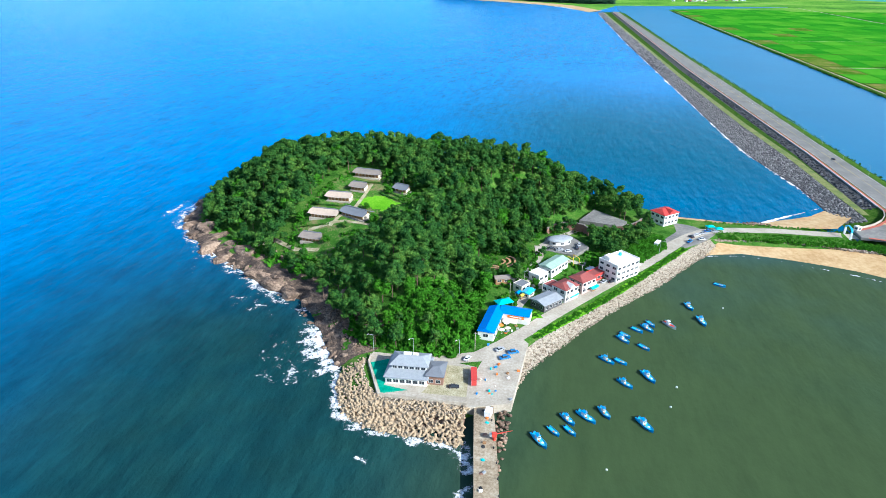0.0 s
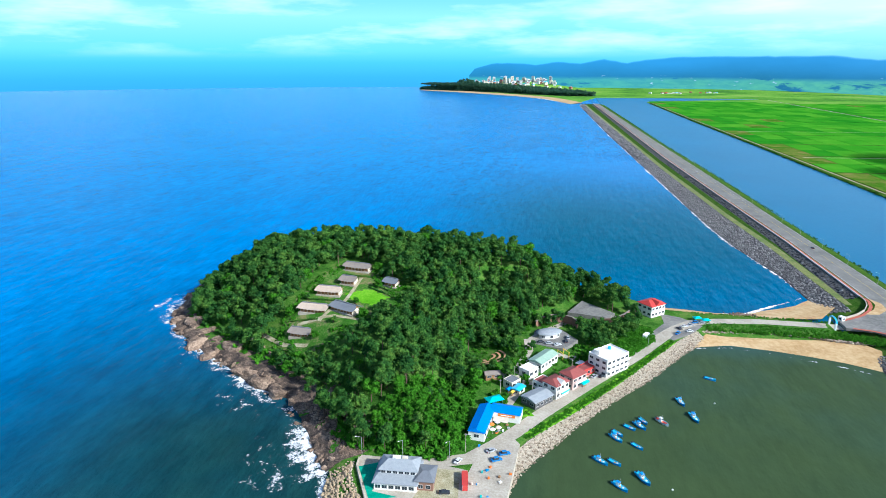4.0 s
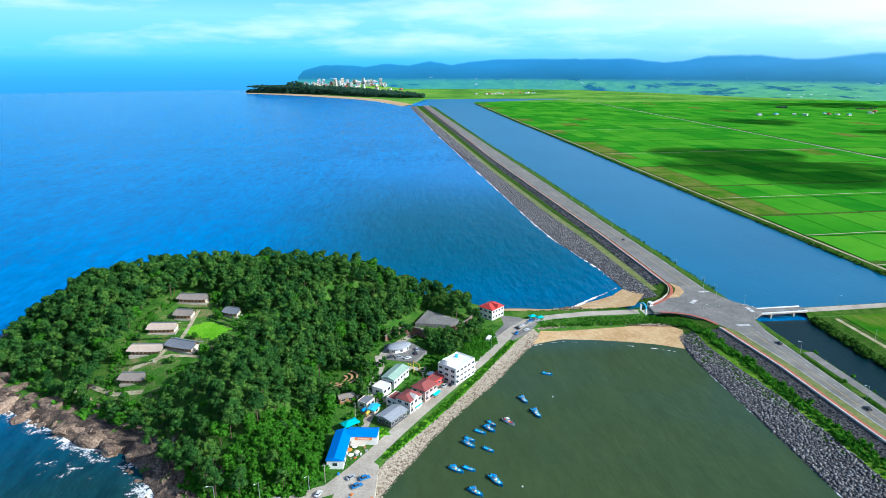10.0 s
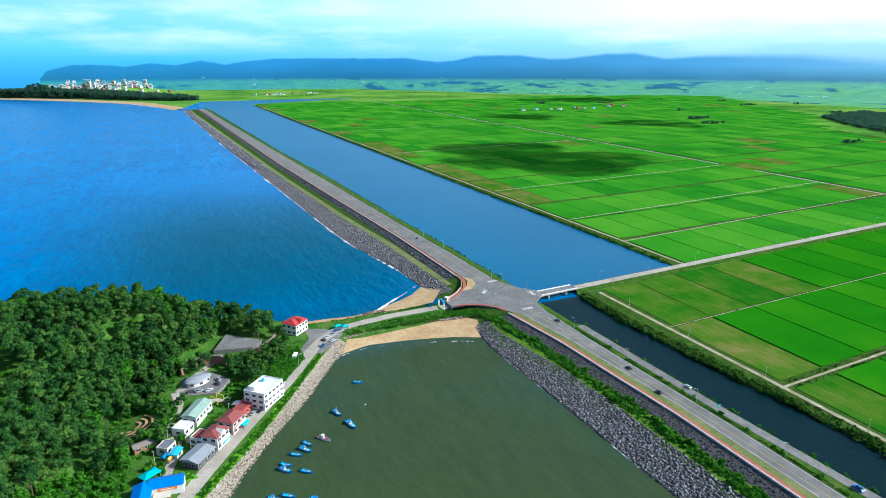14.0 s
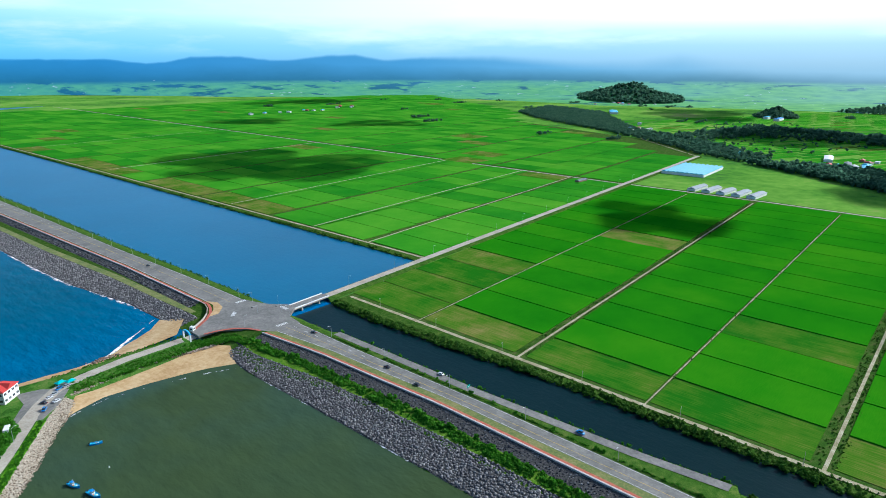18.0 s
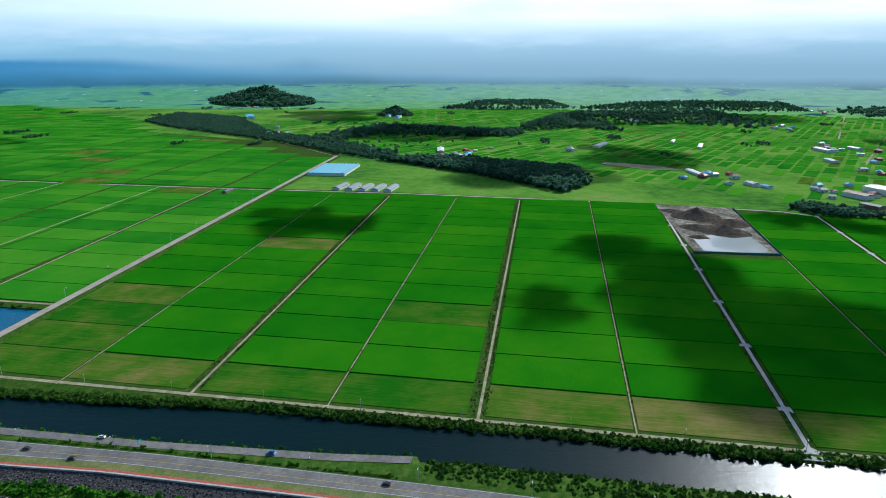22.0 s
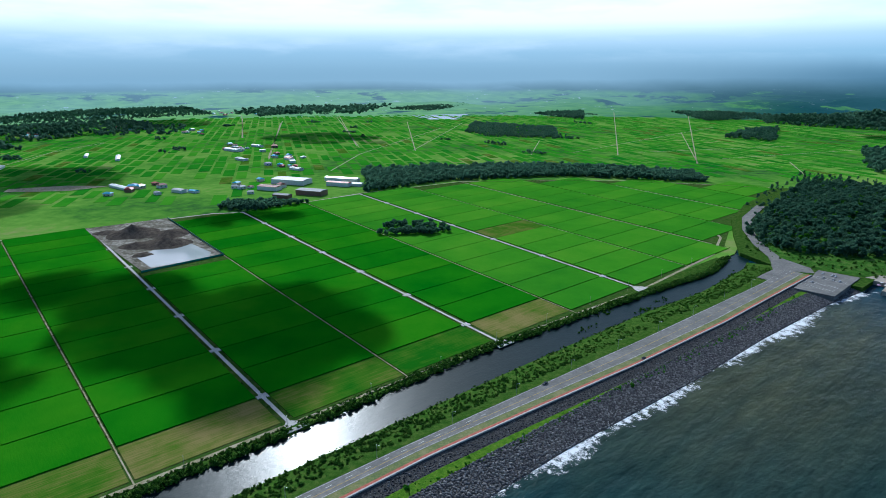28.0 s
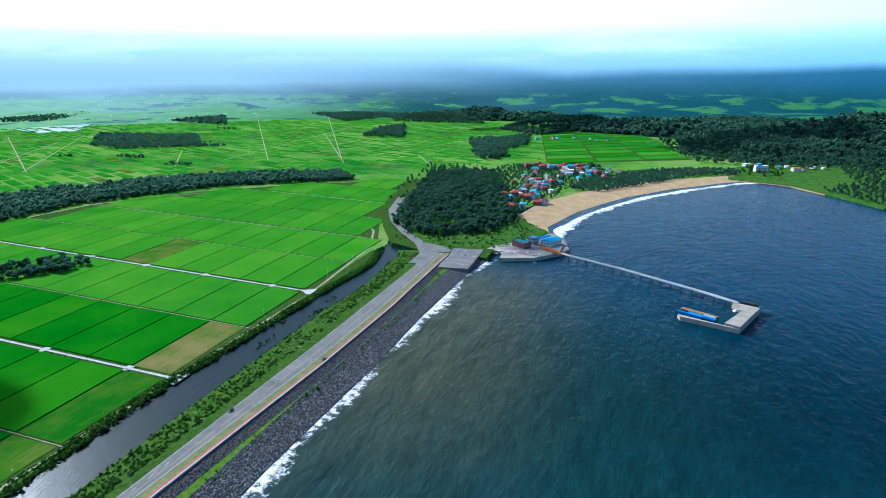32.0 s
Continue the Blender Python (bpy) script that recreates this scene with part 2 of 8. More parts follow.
M_DIRT = varied("dirt_track", [(0.22, 0.2, 0.1), (0.36, 0.32, 0.2), (0.5, 0.46, 0.33)], 0.2, 0.95, spec=0.05)
M_SAND = varied("beach_sand", [(0.40, 0.25, 0.115), (0.5, 0.34, 0.17), (0.58, 0.42, 0.24)], 0.05, 0.95, spec=0.05)
M_RUBBLE = varied("rubble_stone", [(0.13, 0.115, 0.10), (0.26, 0.23, 0.2), (0.42, 0.39, 0.35)], 0.5, 0.9, bump_d=0.5)
M_ROCK = varied("shore_rock", [(0.05, 0.035, 0.027), (0.17, 0.115, 0.08), (0.38, 0.27, 0.19)], 0.12, 0.9, bump_d=0.6)
M_SOIL = varied("island_soil", [(0.025, 0.08, 0.012), (0.06, 0.16, 0.02), (0.13, 0.19, 0.045)], 0.12, spec=0.0, bump_d=0.4)
M_PINE = varied("pine_needles", [(0.014, 0.062, 0.018), (0.05, 0.145, 0.027), (0.145, 0.27, 0.042)], 0.12, 0.9, 9, 0.3, 0.03)
M_BROAD = varied("broad_leaves", [(0.03, 0.11, 0.008), (0.055, 0.2, 0.012), (0.10, 0.30, 0.02)], 0.2, 0.85, 7, 0.3, 0.05)
def leafy(m, share):
    """Lets part of the light through the leaves."""
    nt = m.node_tree
    mx, tr = nt.nodes.new("ShaderNodeMixShader"), nt.nodes.new("ShaderNodeBsdfTranslucent")
    b = nt.nodes["Principled BSDF"]
    nt.links.new(b.inputs["Base Color"].links[0].from_socket, tr.inputs[0])
    mx.inputs[0].default_value = share
    nt.links.new(b.outputs[0], mx.inputs[1])
    nt.links.new(tr.outputs[0], mx.inputs[2])
    nt.links.new(mx.outputs[0], nt.nodes["Material Output"].inputs[0])


for m in (M_PINE, M_BROAD, M_SCRUB):
    leafy(m, 0.3)
M_BARK = varied("bark", [(0.08, 0.05, 0.035), (0.15, 0.10, 0.07)], 1.0, 0.95)

# ---- builders ----
class MB:
    """Collects vertices and faces of one mesh."""

    def __init__(self):
        self.v, self.f = [], []

    def add(self, vs, fs):
        n = len(self.v)
        self.v += [tuple(p) for p in vs]
        self.f += [tuple(i + n for i in q) for q in fs]
        return self

    def box(self, x, y, z0, sx, sy, sz, turn=0.0, taper=1.0):
        c, s = math.cos(turn), math.sin(turn)
        vs = []
        for z, k in ((z0, 1.0), (z0 + sz, taper)):
            for a, b in ((-1, -1), (1, -1), (1, 1), (-1, 1)):
                u, w = a * sx / 2 * k, b * sy / 2 * k
                vs.append((x + c * u - s * w, y + s * u + c * w, z))
        return self.add(vs, [(3, 2, 1, 0), (4, 5, 6, 7), (0, 1, 5, 4), (1, 2, 6, 5), (2, 3, 7, 6), (3, 0, 4, 7)])

    def prism(self, outline, z0, z1):
        n = len(outline)
        vs = [(x, y, z0) for x, y in outline] + [(x, y, z1) for x, y in outline]
        return self.add(vs, [tuple(range(n - 1, -1, -1)), tuple(range(n, 2 * n))] + [(i, (i + 1) % n, n + (i + 1) % n, n + i) for i in range(n)])

    def rod(self, a, b, r0, r1=None, n=6):
        a, b = Vector(a), Vector(b)
        r1 = r0 if r1 is None else r1
        q = (b - a).to_track_quat("Z", "Y")
        vs = [p + q @ Vector((math.cos(t) * r, math.sin(t) * r, 0)) for p, r in ((a, r0), (b, r1)) for t in (2 * math.pi * i / n for i in range(n))]
        return self.add(vs, [tuple(range(n - 1, -1, -1)), tuple(range(n, 2 * n))] + [(i, (i + 1) % n, n + (i + 1) % n, n + i) for i in range(n)])

    def sheet(self, rows):
        """A grid from rows of points, each row as long as the others."""
        w = len(rows[0])
        return self.add([p for r in rows for p in r], [(i * w + j, i * w + j + 1, (i + 1) * w + j + 1, (i + 1) * w + j) for i in range(len(rows) - 1) for j in range(w - 1)])

    def mesh(self, name, material, smooth=False):
        me = bpy.data.meshes.new(name)
        me.from_pydata(self.v, [], self.f)
        me.materials.append(material)
        if smooth:
            me.shade_smooth()
        me.update()
        return me


def part(name, mb, material, parent, label="", smooth=False, m=None):
    me = mb.mesh(name, material, smooth) if isinstance(mb, MB) else mb
    ob = new(name, me)
    ob.parent = parent
    if m is not None:
        ob.matrix_basis = m
    return tagged(ob, label)


def thing(name, label, category, m, group=""):
    ob = tagged(new(name), label, category, group)
    ob.empty_display_size = 0.5
    ob.matrix_basis = m
    return ob


def structure(name, mb, material, label, category, smooth=False):
    return tagged(new(name, mb.mesh(name, material, smooth)), label, category, kind="structure")


def stuff(name, mb, material, label, category, smooth=False):
    return tagged(new(name, mb.mesh(name, material, smooth)), label, category, kind="stuff")


def arr_stuff(name, verts, faces, material, label, category, parent=None):
    """One mesh from numpy arrays of vertices and triangles."""
    me = bpy.data.meshes.new(name)
    me.vertices.add(len(verts))
    me.vertices.foreach_set("co", np.asarray(verts, np.float32).ravel())
    k = faces.shape[1]
    me.loops.add(faces.size)
    me.loops.foreach_set("vertex_index", np.asarray(faces, np.int32).ravel())
    me.polygons.add(len(faces))
    me.polygons.foreach_set("loop_start", np.arange(0, faces.size, k, dtype=np.int32))
    me.materials.append(material)
    me.update(calc_edges=True)
    ob = new(name, me)
    ob.parent = parent
    return tagged(ob, label, category, kind="stuff")


def line(pts):
    """x as a function of y along a line of (y, x) pairs."""
    ys, xs = zip(*pts)
    return lambda y: float(np.interp(y, ys, xs))


def in_poly(x, y, poly):
    hit, n = False, len(poly)
    for i in range(n):
        (x1, y1), (x2, y2) = poly[i], poly[(i + 1) % n]
        if (y1 > y) != (y2 > y) and x < (x2 - x1) * (y - y1) / (y2 - y1) + x1:
            hit = not hit
    return hit


def edge_distance(x, y, poly):
    p, best = Vector((x, y)), 1e9
    for i in range(len(poly)):
        a, b = Vector(poly[i]), Vector(poly[(i + 1) % len(poly)])
        d = b - a
        t = max(0, min(1, (p - a).dot(d) / d.length_squared))
        best = min(best, (a + d * t - p).length)
    return best


def n2(x, y, s, o=0.0):
    return noise.noise((x * s + o, y * s - o, o))


# ---- plan of the coast: x of each line along the dike, by y ----
toe = line([(-690, 165), (-630, 174), (-500, 181), (-400, 182), (-260, 189), (160, 189), (283, 186), (336, 184), (400, 190), (452, 185), (516, 182), (608, 165), (690, 158), (861, 149), (1124, 135), (1578, 111), (2706, 64)])
rub = line([(-690, 190), (-585, 198), (-450, 203), (-358, 207), (-203, 211), (155, 210), (233, 208), (284, 205), (348, 196), (449, 202), (489, 199), (587, 194), (725, 181), (1029, 161), (2483, 92), (2706, 84)])
wall_x = line([(-690, 212), (-500, 212), (-375, 217), (-280, 224), (-190, 230), (100, 231), (212, 231), (258, 228), (314, 225), (376, 217), (461, 217), (503, 216), (608, 213), (806, 201), (1152, 181), (2596, 126), (2706, 122)])
road_e = line([(-698, 238), (-627, 235), (-416, 239), (-276, 244), (-184, 247), (60, 250), (194, 250), (306, 246), (374, 246), (430, 244), (523, 241), (655, 234), (893, 224), (1289, 205), (2589, 149), (2706, 144)])
can_w = line([(-724, 292), (-677, 276), (-564, 269), (-486, 276), (-317, 278), (-20, 276), (35, 277), (105, 269), (209, 263), (382, 259), (440, 259), (580, 255), (702, 249), (967, 240), (1374, 217), (2562, 172), (3000, 155)])
can_e = line([(-720, 306), (-634, 288), (-520, 298), (-427, 304), (-303, 311), (-126, 306), (7, 306), (189, 304), (243, 299), (335, 293), (396, 294), (397, 423), (498, 422), (723, 417), (980, 410), (1414, 400), (1947, 384), (2980, 363)])


def stations(a, b, step):
    n = max(1, round((b - a) / step))
    return [a + (b - a) * i / n for i in range(n + 1)]


# ---- sea and plain ----
R_FAR = 4800
mb = MB()
ring = [(R_FAR * math.cos(2 * math.pi * i / 96), R_FAR * math.sin(2 * math.pi * i / 96)) for i in range(96)]
mb.add([(x, y, 0) for x, y in ring], [tuple(range(96))])
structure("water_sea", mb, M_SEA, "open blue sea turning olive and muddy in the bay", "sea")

# the reclaimed plain: one sheet from the canal bank to the horizon
shore = [(-720, 306), (-790, 330), (-860, 330), (-930, 190), (-1040, 160), (-1141, 80), (-1252, -10), (-1408, -130), (-1447, -215), (-1480, -500), (-1530, -900), (-1700, -1500), (-2200, -2600), (-3000, -3700)]
land = []
for y in stations(-715, 396, 20):
    land.append((can_e(y) + 2.5 + 1.5 * n2(0, y, 0.05), y))
land += [(425, 399)]
for y in stations(405, 2970, 30):
    land.append((can_e(y) + 2.5, y))
land += [(390, 3040), (900, 3290), (960, 3330), (500, 3360), (160, 3330), (50, 2830), (10, 2985), (-70, 3225), (-210, 3450), (-400, 3670), (-540, 3820), (-740, 4000), (-920, 4150), (-700, 4480), (-640, 4700)]
a0, a1 = math.atan2(4700, -640), math.atan2(-3000, -3700) 
k = 60
a1 = a1 + 2 * math.pi if a1 > a0 else a1
land += [(R_FAR * math.cos(a0 + (a1 - a0) * i / k), R_FAR * math.sin(a0 + (a1 - a0) * i / k)) for i in range(k + 1)]
land += [(x, y) for y, x in reversed(shore)]
mb = MB()
n = len(land)
bm = bmesh.new()
top = [bm.verts.new((x, y, 1.2)) for x, y in land]
low = [bm.verts.new((x, y, -2)) for x, y in land]
cap = bm.faces.new(top)
for i in range(n):
    bm.faces.new((top[i], low[i], low[(i + 1) % n], top[(i + 1) % n]))
bmesh.ops.triangulate(bm, faces=[cap])
bmesh.ops.recalc_face_normals(bm, faces=bm.faces[:])
me = bpy.data.meshes.new("ground")
bm.to_mesh(me)
bm.free()
me.materials.append(M_PLAIN)
tagged(new("ground", me), "flat reclaimed farm plain of grass and soil", "ground", kind="structure")

# ---- canal water ----
mb = MB()
mb.sheet([[(can_w(y) - 3, y, 0.35), (can_e(y) + 4, y, 0.35)] for y in stations(-724, 392, 20)])
mb.sheet([[(can_w(y) - 3, y, 0.35), (can_e(y) + 4, y, 0.35)] for y in stations(398, 3000, 30)])
mb.add([(x, y, 0.35) for x, y in ((152, 3000), (367, 3000), (396, 3044), (904, 3295), (958, 3328), (500, 3358), (160, 3330))], [(0, 1, 2, 3, 4, 5, 6)])
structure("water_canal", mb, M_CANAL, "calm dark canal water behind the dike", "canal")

# ---- dike: sea slope, berm, parapet, path, road, canal bank ----
def dike(name, y0, y1, step, mats_label):
    mb = MB()
    rows = []
    for y in stations(y0, y1, step):
        t, r, w, e, c = toe(y), rub(y), wall_x(y), road_e(y), can_w(y)
        j = 1.2 * n2(0, y, 0.08, 3)
        if 55 < y < 335:
            back = [(e + 0.5, y, 5.6), (c - 3.2, y, 5.3)]
        else:
            back = [(e + 0.5, y, 5.6), (min(e + 6, c - 5), y, 4.6 + 0.4 * n2(0, y, 0.1))]
        rows.append([(t - 8, y, -3), (t + j, y, 0.1), (r, y, 3.0), (max(r + 2, w - 10), y, 3.3), (w - 0.6, y, 5.3), (w, y, 5.5)] + back + [(c - 1.5 + j, y, 0.9), (c + 2 + j, y, -2)])
    mb.sheet(rows)
    return structure(name, mb, M_GRASS, mats_label, "dike", True)


dike("dike_south", -700, 396, 8, "grassed earth dike carrying the coast road")
dike("dike_north", 396, 2740, 16, "long grassed earth dike between sea and canal")


def ribbon(x0, x1, ys, z):
    mb = MB()
    mb.sheet([[(x0(y), y, z), (x1(y), y, z)] for y in ys])
    return mb


def path_ribbon(pts, width, z, lift=0.0, step=6.0):
    """A flat band along a line of (x, y) points; z is a number or a function of x and y."""
    zz = z if callable(z) else (lambda x, y: z)
    dense = []
    for (x0, y0), (x1, y1) in zip(pts, pts[1:]):
        n = max(1, int(math.hypot(x1 - x0, y1 - y0) / step))
        dense += [(x0 + (x1 - x0) * i / n, y0 + (y1 - y0) * i / n) for i in range(n)]
    dense.append(pts[-1])
    rows = []
    for i, (x, y) in enumerate(dense):
        (ax, ay), (bx, by) = dense[max(0, i - 1)], dense[min(len(dense) - 1, i + 1)]
        d = math.hypot(bx - ax, by - ay) or 1
        nx, ny = -(by - ay) / d * width / 2, (bx - ax) / d * width / 2
        rows.append([(x - nx, y - ny, zz(x - nx, y - ny) + lift), (x + nx, y + ny, zz(x + nx, y + ny) + lift)])
    mb = MB()
    mb.sheet(rows)
    return mb


M_RIPBED = varied("rubble_bed", [(0.04, 0.04, 0.042), (0.08, 0.077, 0.074), (0.15, 0.14, 0.13)], 0.8, 0.95, bump_d=0.4, spec=0.1)
M_RED = varied("red_paving", [(0.34, 0.07, 0.045), (0.42, 0.1, 0.06), (0.5, 0.16, 0.1)], 0.5)
M_WHITE = varied("white_paint", [(0.68, 0.68, 0.66), (0.78, 0.78, 0.76), (0.84, 0.84, 0.82)], 0.4, 0.6)
M_YELLOW = varied("yellow_paint", [(0.6, 0.4, 0.04), (0.7, 0.48, 0.06)], 0.5, 0.7)
M_SEAWALL = varied("seawall_concrete", [(0.36, 0.34, 0.31), (0.48, 0.46, 0.43), (0.58, 0.56, 0.53)], 0.5, 0.8)
M_VERGE = varied("dry_verge", [(0.08, 0.13, 0.025), (0.15, 0.18, 0.04), (0.24, 0.22, 0.08)], 0.12, bump_d=0.1)
S_YS, N_YS = stations(-690, 372, 12), stations(464, 2730, 16)
mb = MB()
mb.sheet([[(toe(y) - 2, y, -0.6), (toe(y), y, 0.25), (rub(y) + 2, y, 3.25)] for y in stations(-696, 380, 8)])
structure("slope_south", mb, M_RIPBED, "dark rubble bed of the seaward slope", "slope")
mb = MB()
mb.sheet([[(toe(y) - 2, y, -0.6), (toe(y), y, 0.25), (rub(y) + 1, y, 3.25)] for y in stations(440, 2736, 16)])
structure("slope_north", mb, M_RIPBED, "dark rubble bed of the north slope", "slope")
for nm, ys in (("slope_wall_south", stations(-690, 372, 12)), ("slope_wall_north", stations(464, 2700, 16))):
    mb = MB()
    mb.sheet([[(wall_x(y) - 9.7, y, 3.42), (wall_x(y) - 0.5, y, 5.42)] for y in ys])
    structure(nm, mb, M_RIPBED, "dark stone slope below the sea wall", "slope")
structure("road_dike_south", ribbon(lambda y: wall_x(y) + 8, lambda y: road_e(y), stations(-690, 384, 12), 5.63), M_ASPH, "worn grey asphalt coast road on the dike", "road")
structure("road_dike_north", ribbon(lambda y: wall_x(y) + 4, lambda y: road_e(y), stations(440, 2740, 16), 5.63), M_ASPH, "worn grey asphalt coast road on the north dike", "road")
structure("verge_south", ribbon(lambda y: wall_x(y) + 3, lambda y: wall_x(y) + 8, S_YS, 5.6), M_VERGE, "strip of dry yellow-green verge beside the road", "verge")
structure("path_red_south", ribbon(lambda y: wall_x(y) + 1.0, lambda y: wall_x(y) + 3.0, S_YS, 5.66), M_RED, "red paved cycle path along the sea wall", "path")
structure("path_red_north", ribbon(lambda y: wall_x(y) + 1.0, lambda y: wall_x(y) + 3.0, N_YS, 5.66), M_RED, "red paved cycle path along the sea wall", "path")
structure("path_berm_north", ribbon(lambda y: rub(y) + 1, lambda y: rub(y) + 8, stations(452, 2700, 16), 3.4), M_VERGE, "sandy track on the berm below the sea wall", "track")
structure("grass_berm_south", ribbon(lambda y: rub(y) + 1.8, lambda y: wall_x(y) - 9.6, stations(-640, 384, 8), 3.52), varied("berm_grass", [(0.05, 0.13, 0.012), (0.09, 0.2, 0.016), (0.16, 0.25, 0.03)], 0.3, bump_d=0.5, spec=0.0), "bright rough grass on the dike berm", "berm")
structure("road_slip", ribbon(lambda y: can_w(y) - 9.5, lambda y: can_w(y) - 3.5, stations(62, 332, 10), 5.62), M_ASPH, "narrow asphalt slip road beside the canal", "road")


def wall_run(name, ys, label):
    mb = MB()
    a = [(wall_x(y), y) for y in ys]
    mb.sheet([[(x - 0.55, y, 4.6), (x - 0.5, y, 6.3), (x + 0.5, y, 6.3), (x + 0.55, y, 5.4)] for x, y in a])
    return structure(name, mb, M_SEAWALL, label, "wall")


wall_run("wall_sea_south", S_YS, "low pale concrete sea wall on the dike")
wall_run("wall_sea_north", N_YS, "low pale concrete sea wall on the north dike")
# curved wall and path round the junction corner
CURVE = [(217, 464), (217, 456), (214, 446), (209, 437), (201, 428), (192, 421), (186, 417)]
structure("path_red_corner", path_ribbon([(x + 2.0, y - 1.5) for x, y in CURVE], 2.2, 5.7, 0, 3), M_RED, "red paved path curving round the junction corner", "path")
mb = path_ribbon(CURVE, 0.6, 6.4, 0, 3)
structure("wall_sea_corner", mb.add([(x, y, z) for x, y in CURVE for z in (4.5, 6.4)], [(2 * i, 2 * i + 1, 2 * i + 3, 2 * i + 2) for i in range(len(CURVE) - 1)]), M_CONC, "curved pale sea wall at the junction", "wall")
CURVE_S = [(217, 376), (213, 386), (206, 394), (196, 399), (186, 401)]
structure("path_red_bend", path_ribbon([(x + 2.0, y + 1) for x, y in CURVE_S], 2.0, 5.72, 0, 3), M_RED, "red paved path bending towards the causeway", "path")
# junction
JUNC = [(184, 402), (200, 401), (214, 388), (220, 376), (225, 368), (247, 368), (249, 384), (262, 396), (262, 406), (252, 418), (246, 436), (243, 446), (221, 446), (216, 438), (208, 430), (196, 420), (184, 414)]
structure("road_junction", MB().prism(JUNC, 4.0, 5.67), M_ASPH, "wide asphalt road junction at the causeway", "road")
structure("pavement_corner", MB().prism([(206, 429), (216, 440), (221, 450), (221, 462), (226, 452), (224, 440), (215, 430)], 5.0, 5.71), M_SAND, "sandy paved corner beside the junction", "pavement")


def farm_y(x):
    return 401 + 0.068 * (x - 264)


mb = MB()
mb.sheet([[(x, farm_y(x) - 9, 1.0), (x, farm_y(x) - 4.6, 3.2), (x, farm_y(x) + 4.6, 3.2), (x, farm_y(x) + 9, 1.0)] for x in stations(297, 1345, 30)])
structure("bank_farm_road", mb, M_GRASS, "low grassed bank under the farm road", "bank", True)
mb = MB()
mb.sheet([[(x, farm_y(x) - 4, 3.26), (x, farm_y(x) + 4, 3.26)] for x in stations(296, 1345, 30)])
structure("road_farm", mb, M_CONC, "straight pale farm road crossing the plain", "road")
# bridge over the canal
bridge = thing("road_bridge", "pale concrete road bridge over the canal", "bridge", pose(279, 402, 0, 0, 0, 3.9))
part("deck", MB().box(0, 0, 3.3, 38, 9.4, 0.9), M_CONC, bridge)
for s in (-1, 1):
    part("parapet", MB().box(0, s * 4.5, 4.2, 38, 0.3, 0.9), M_WHITE, bridge)
for x in (-9, 9):
    part("pier", MB().box(x, 0, -1.5, 1.2, 8, 4.8), M_CONC, bridge)
structure("road_bridge_surface", MB().prism([(258, 397.5), (299, 399.5), (299, 407), (258, 405.5)], 4.2, 4.3), M_ASPH, "asphalt surface on the canal bridge", "road")

# lane markings
mb = MB()
for lo, hi in ((-690, 372), (446, 1600)):
    for y in stations(lo, hi, 12)[:-1]:
        for off in (0.5, -0.5):
            x0 = (road_e(y) - 0.6) if off > 0 else wall_x(y) + (8.6 if lo < 0 else 4.6)
            x1 = (road_e(y + 12) - 0.6) if off > 0 else wall_x(y + 12) + (8.6 if lo < 0 else 4.6)
            mb.add([(x0 - 0.08, y, 5.66), (x0 + 0.08, y, 5.66), (x1 + 0.08, y + 12, 5.66), (x1 - 0.08, y + 12, 5.66)], [(0, 1, 2, 3)])
        if round(y) % 3 == 0:
            mb.box(wall_x(y) + 6 + (road_e(y) - wall_x(y) - 6) * 0.7, y + 3, 5.64, 0.2, 4, 0.03)
for cx, cy, tn in ((236, 375, 0), (240, 440, 0), (256, 402, 1.57), (222, 420, 0.8)):
    for i in range(7):
        d = (i - 3) * 1.3
        mb.box(cx + math.cos(tn) * d, cy + math.sin(tn) * d, 5.66, 0.6, 3.2, 0.04, tn)
stuff("lane_markings", mb, M_WHITE, "white painted lane lines and crossings", "road markings")
mb = MB()
for lo, hi in ((-690, 368), (446, 1600)):
    for y in stations(lo, hi, 12)[:-1]:
        a, b = (wall_x(y) + 6.2 + road_e(y)) / 2, (wall_x(y + 12) + 6.2 + road_e(y + 12)) / 2
        mb.add([(a - 0.1, y, 5.67), (a + 0.1, y, 5.67), (b + 0.1, y + 12, 5.67), (b - 0.1, y + 12, 5.67)], [(0, 1, 2, 3)])
stuff("centre_line", mb, M_YELLOW, "yellow painted centre line of the road", "road markings")

# ---- island ----
ISLE = [(-264, 440), (-268, 399), (-257, 353), (-237, 327), (-208, 306), (-184, 291), (-157, 272), (-133, 264), (-116, 244), (-101, 222), (-90, 207), (-84, 190), (-68, 185), (-29, 188), (-17, 199), (-12, 222), (-2, 240), (4, 248), (14, 266), (27, 284), (39, 301), (54, 319), (67, 339), (80, 359), (98, 381), (185, 385), (186, 420), (150, 423), (100, 423), (78, 426), (60, 440), (20, 466), (-20, 478), (-90, 490), (-170, 488), (-230, 470)]
TREES = [(-258, 430), (-252, 380), (-238, 345), (-200, 316), (-150, 286), (-122, 262), (-97, 232), (-80, 221), (-42, 221), (-34, 236), (-38, 258), (-36, 289), (-47, 314), (-44, 339), (-28, 374), (0, 386), (20, 420), (44, 398), (54, 394), (58, 402), (40, 442), (-20, 468), (-90, 480), (-170, 478), (-230, 460)]
CLEAR = [(-164, 300), (-154, 288), (-126, 290), (-107, 310), (-98, 322), (-86, 338), (-90, 362), (-112, 376), (-118, 393), (-146, 395), (-156, 372), (-160, 339)]
MID = [(-36, 289), (-47, 314), (-44, 339), (-28, 374), (0, 382), (50, 390), (60, 372), (30, 335), (8, 314), (-14, 292)]


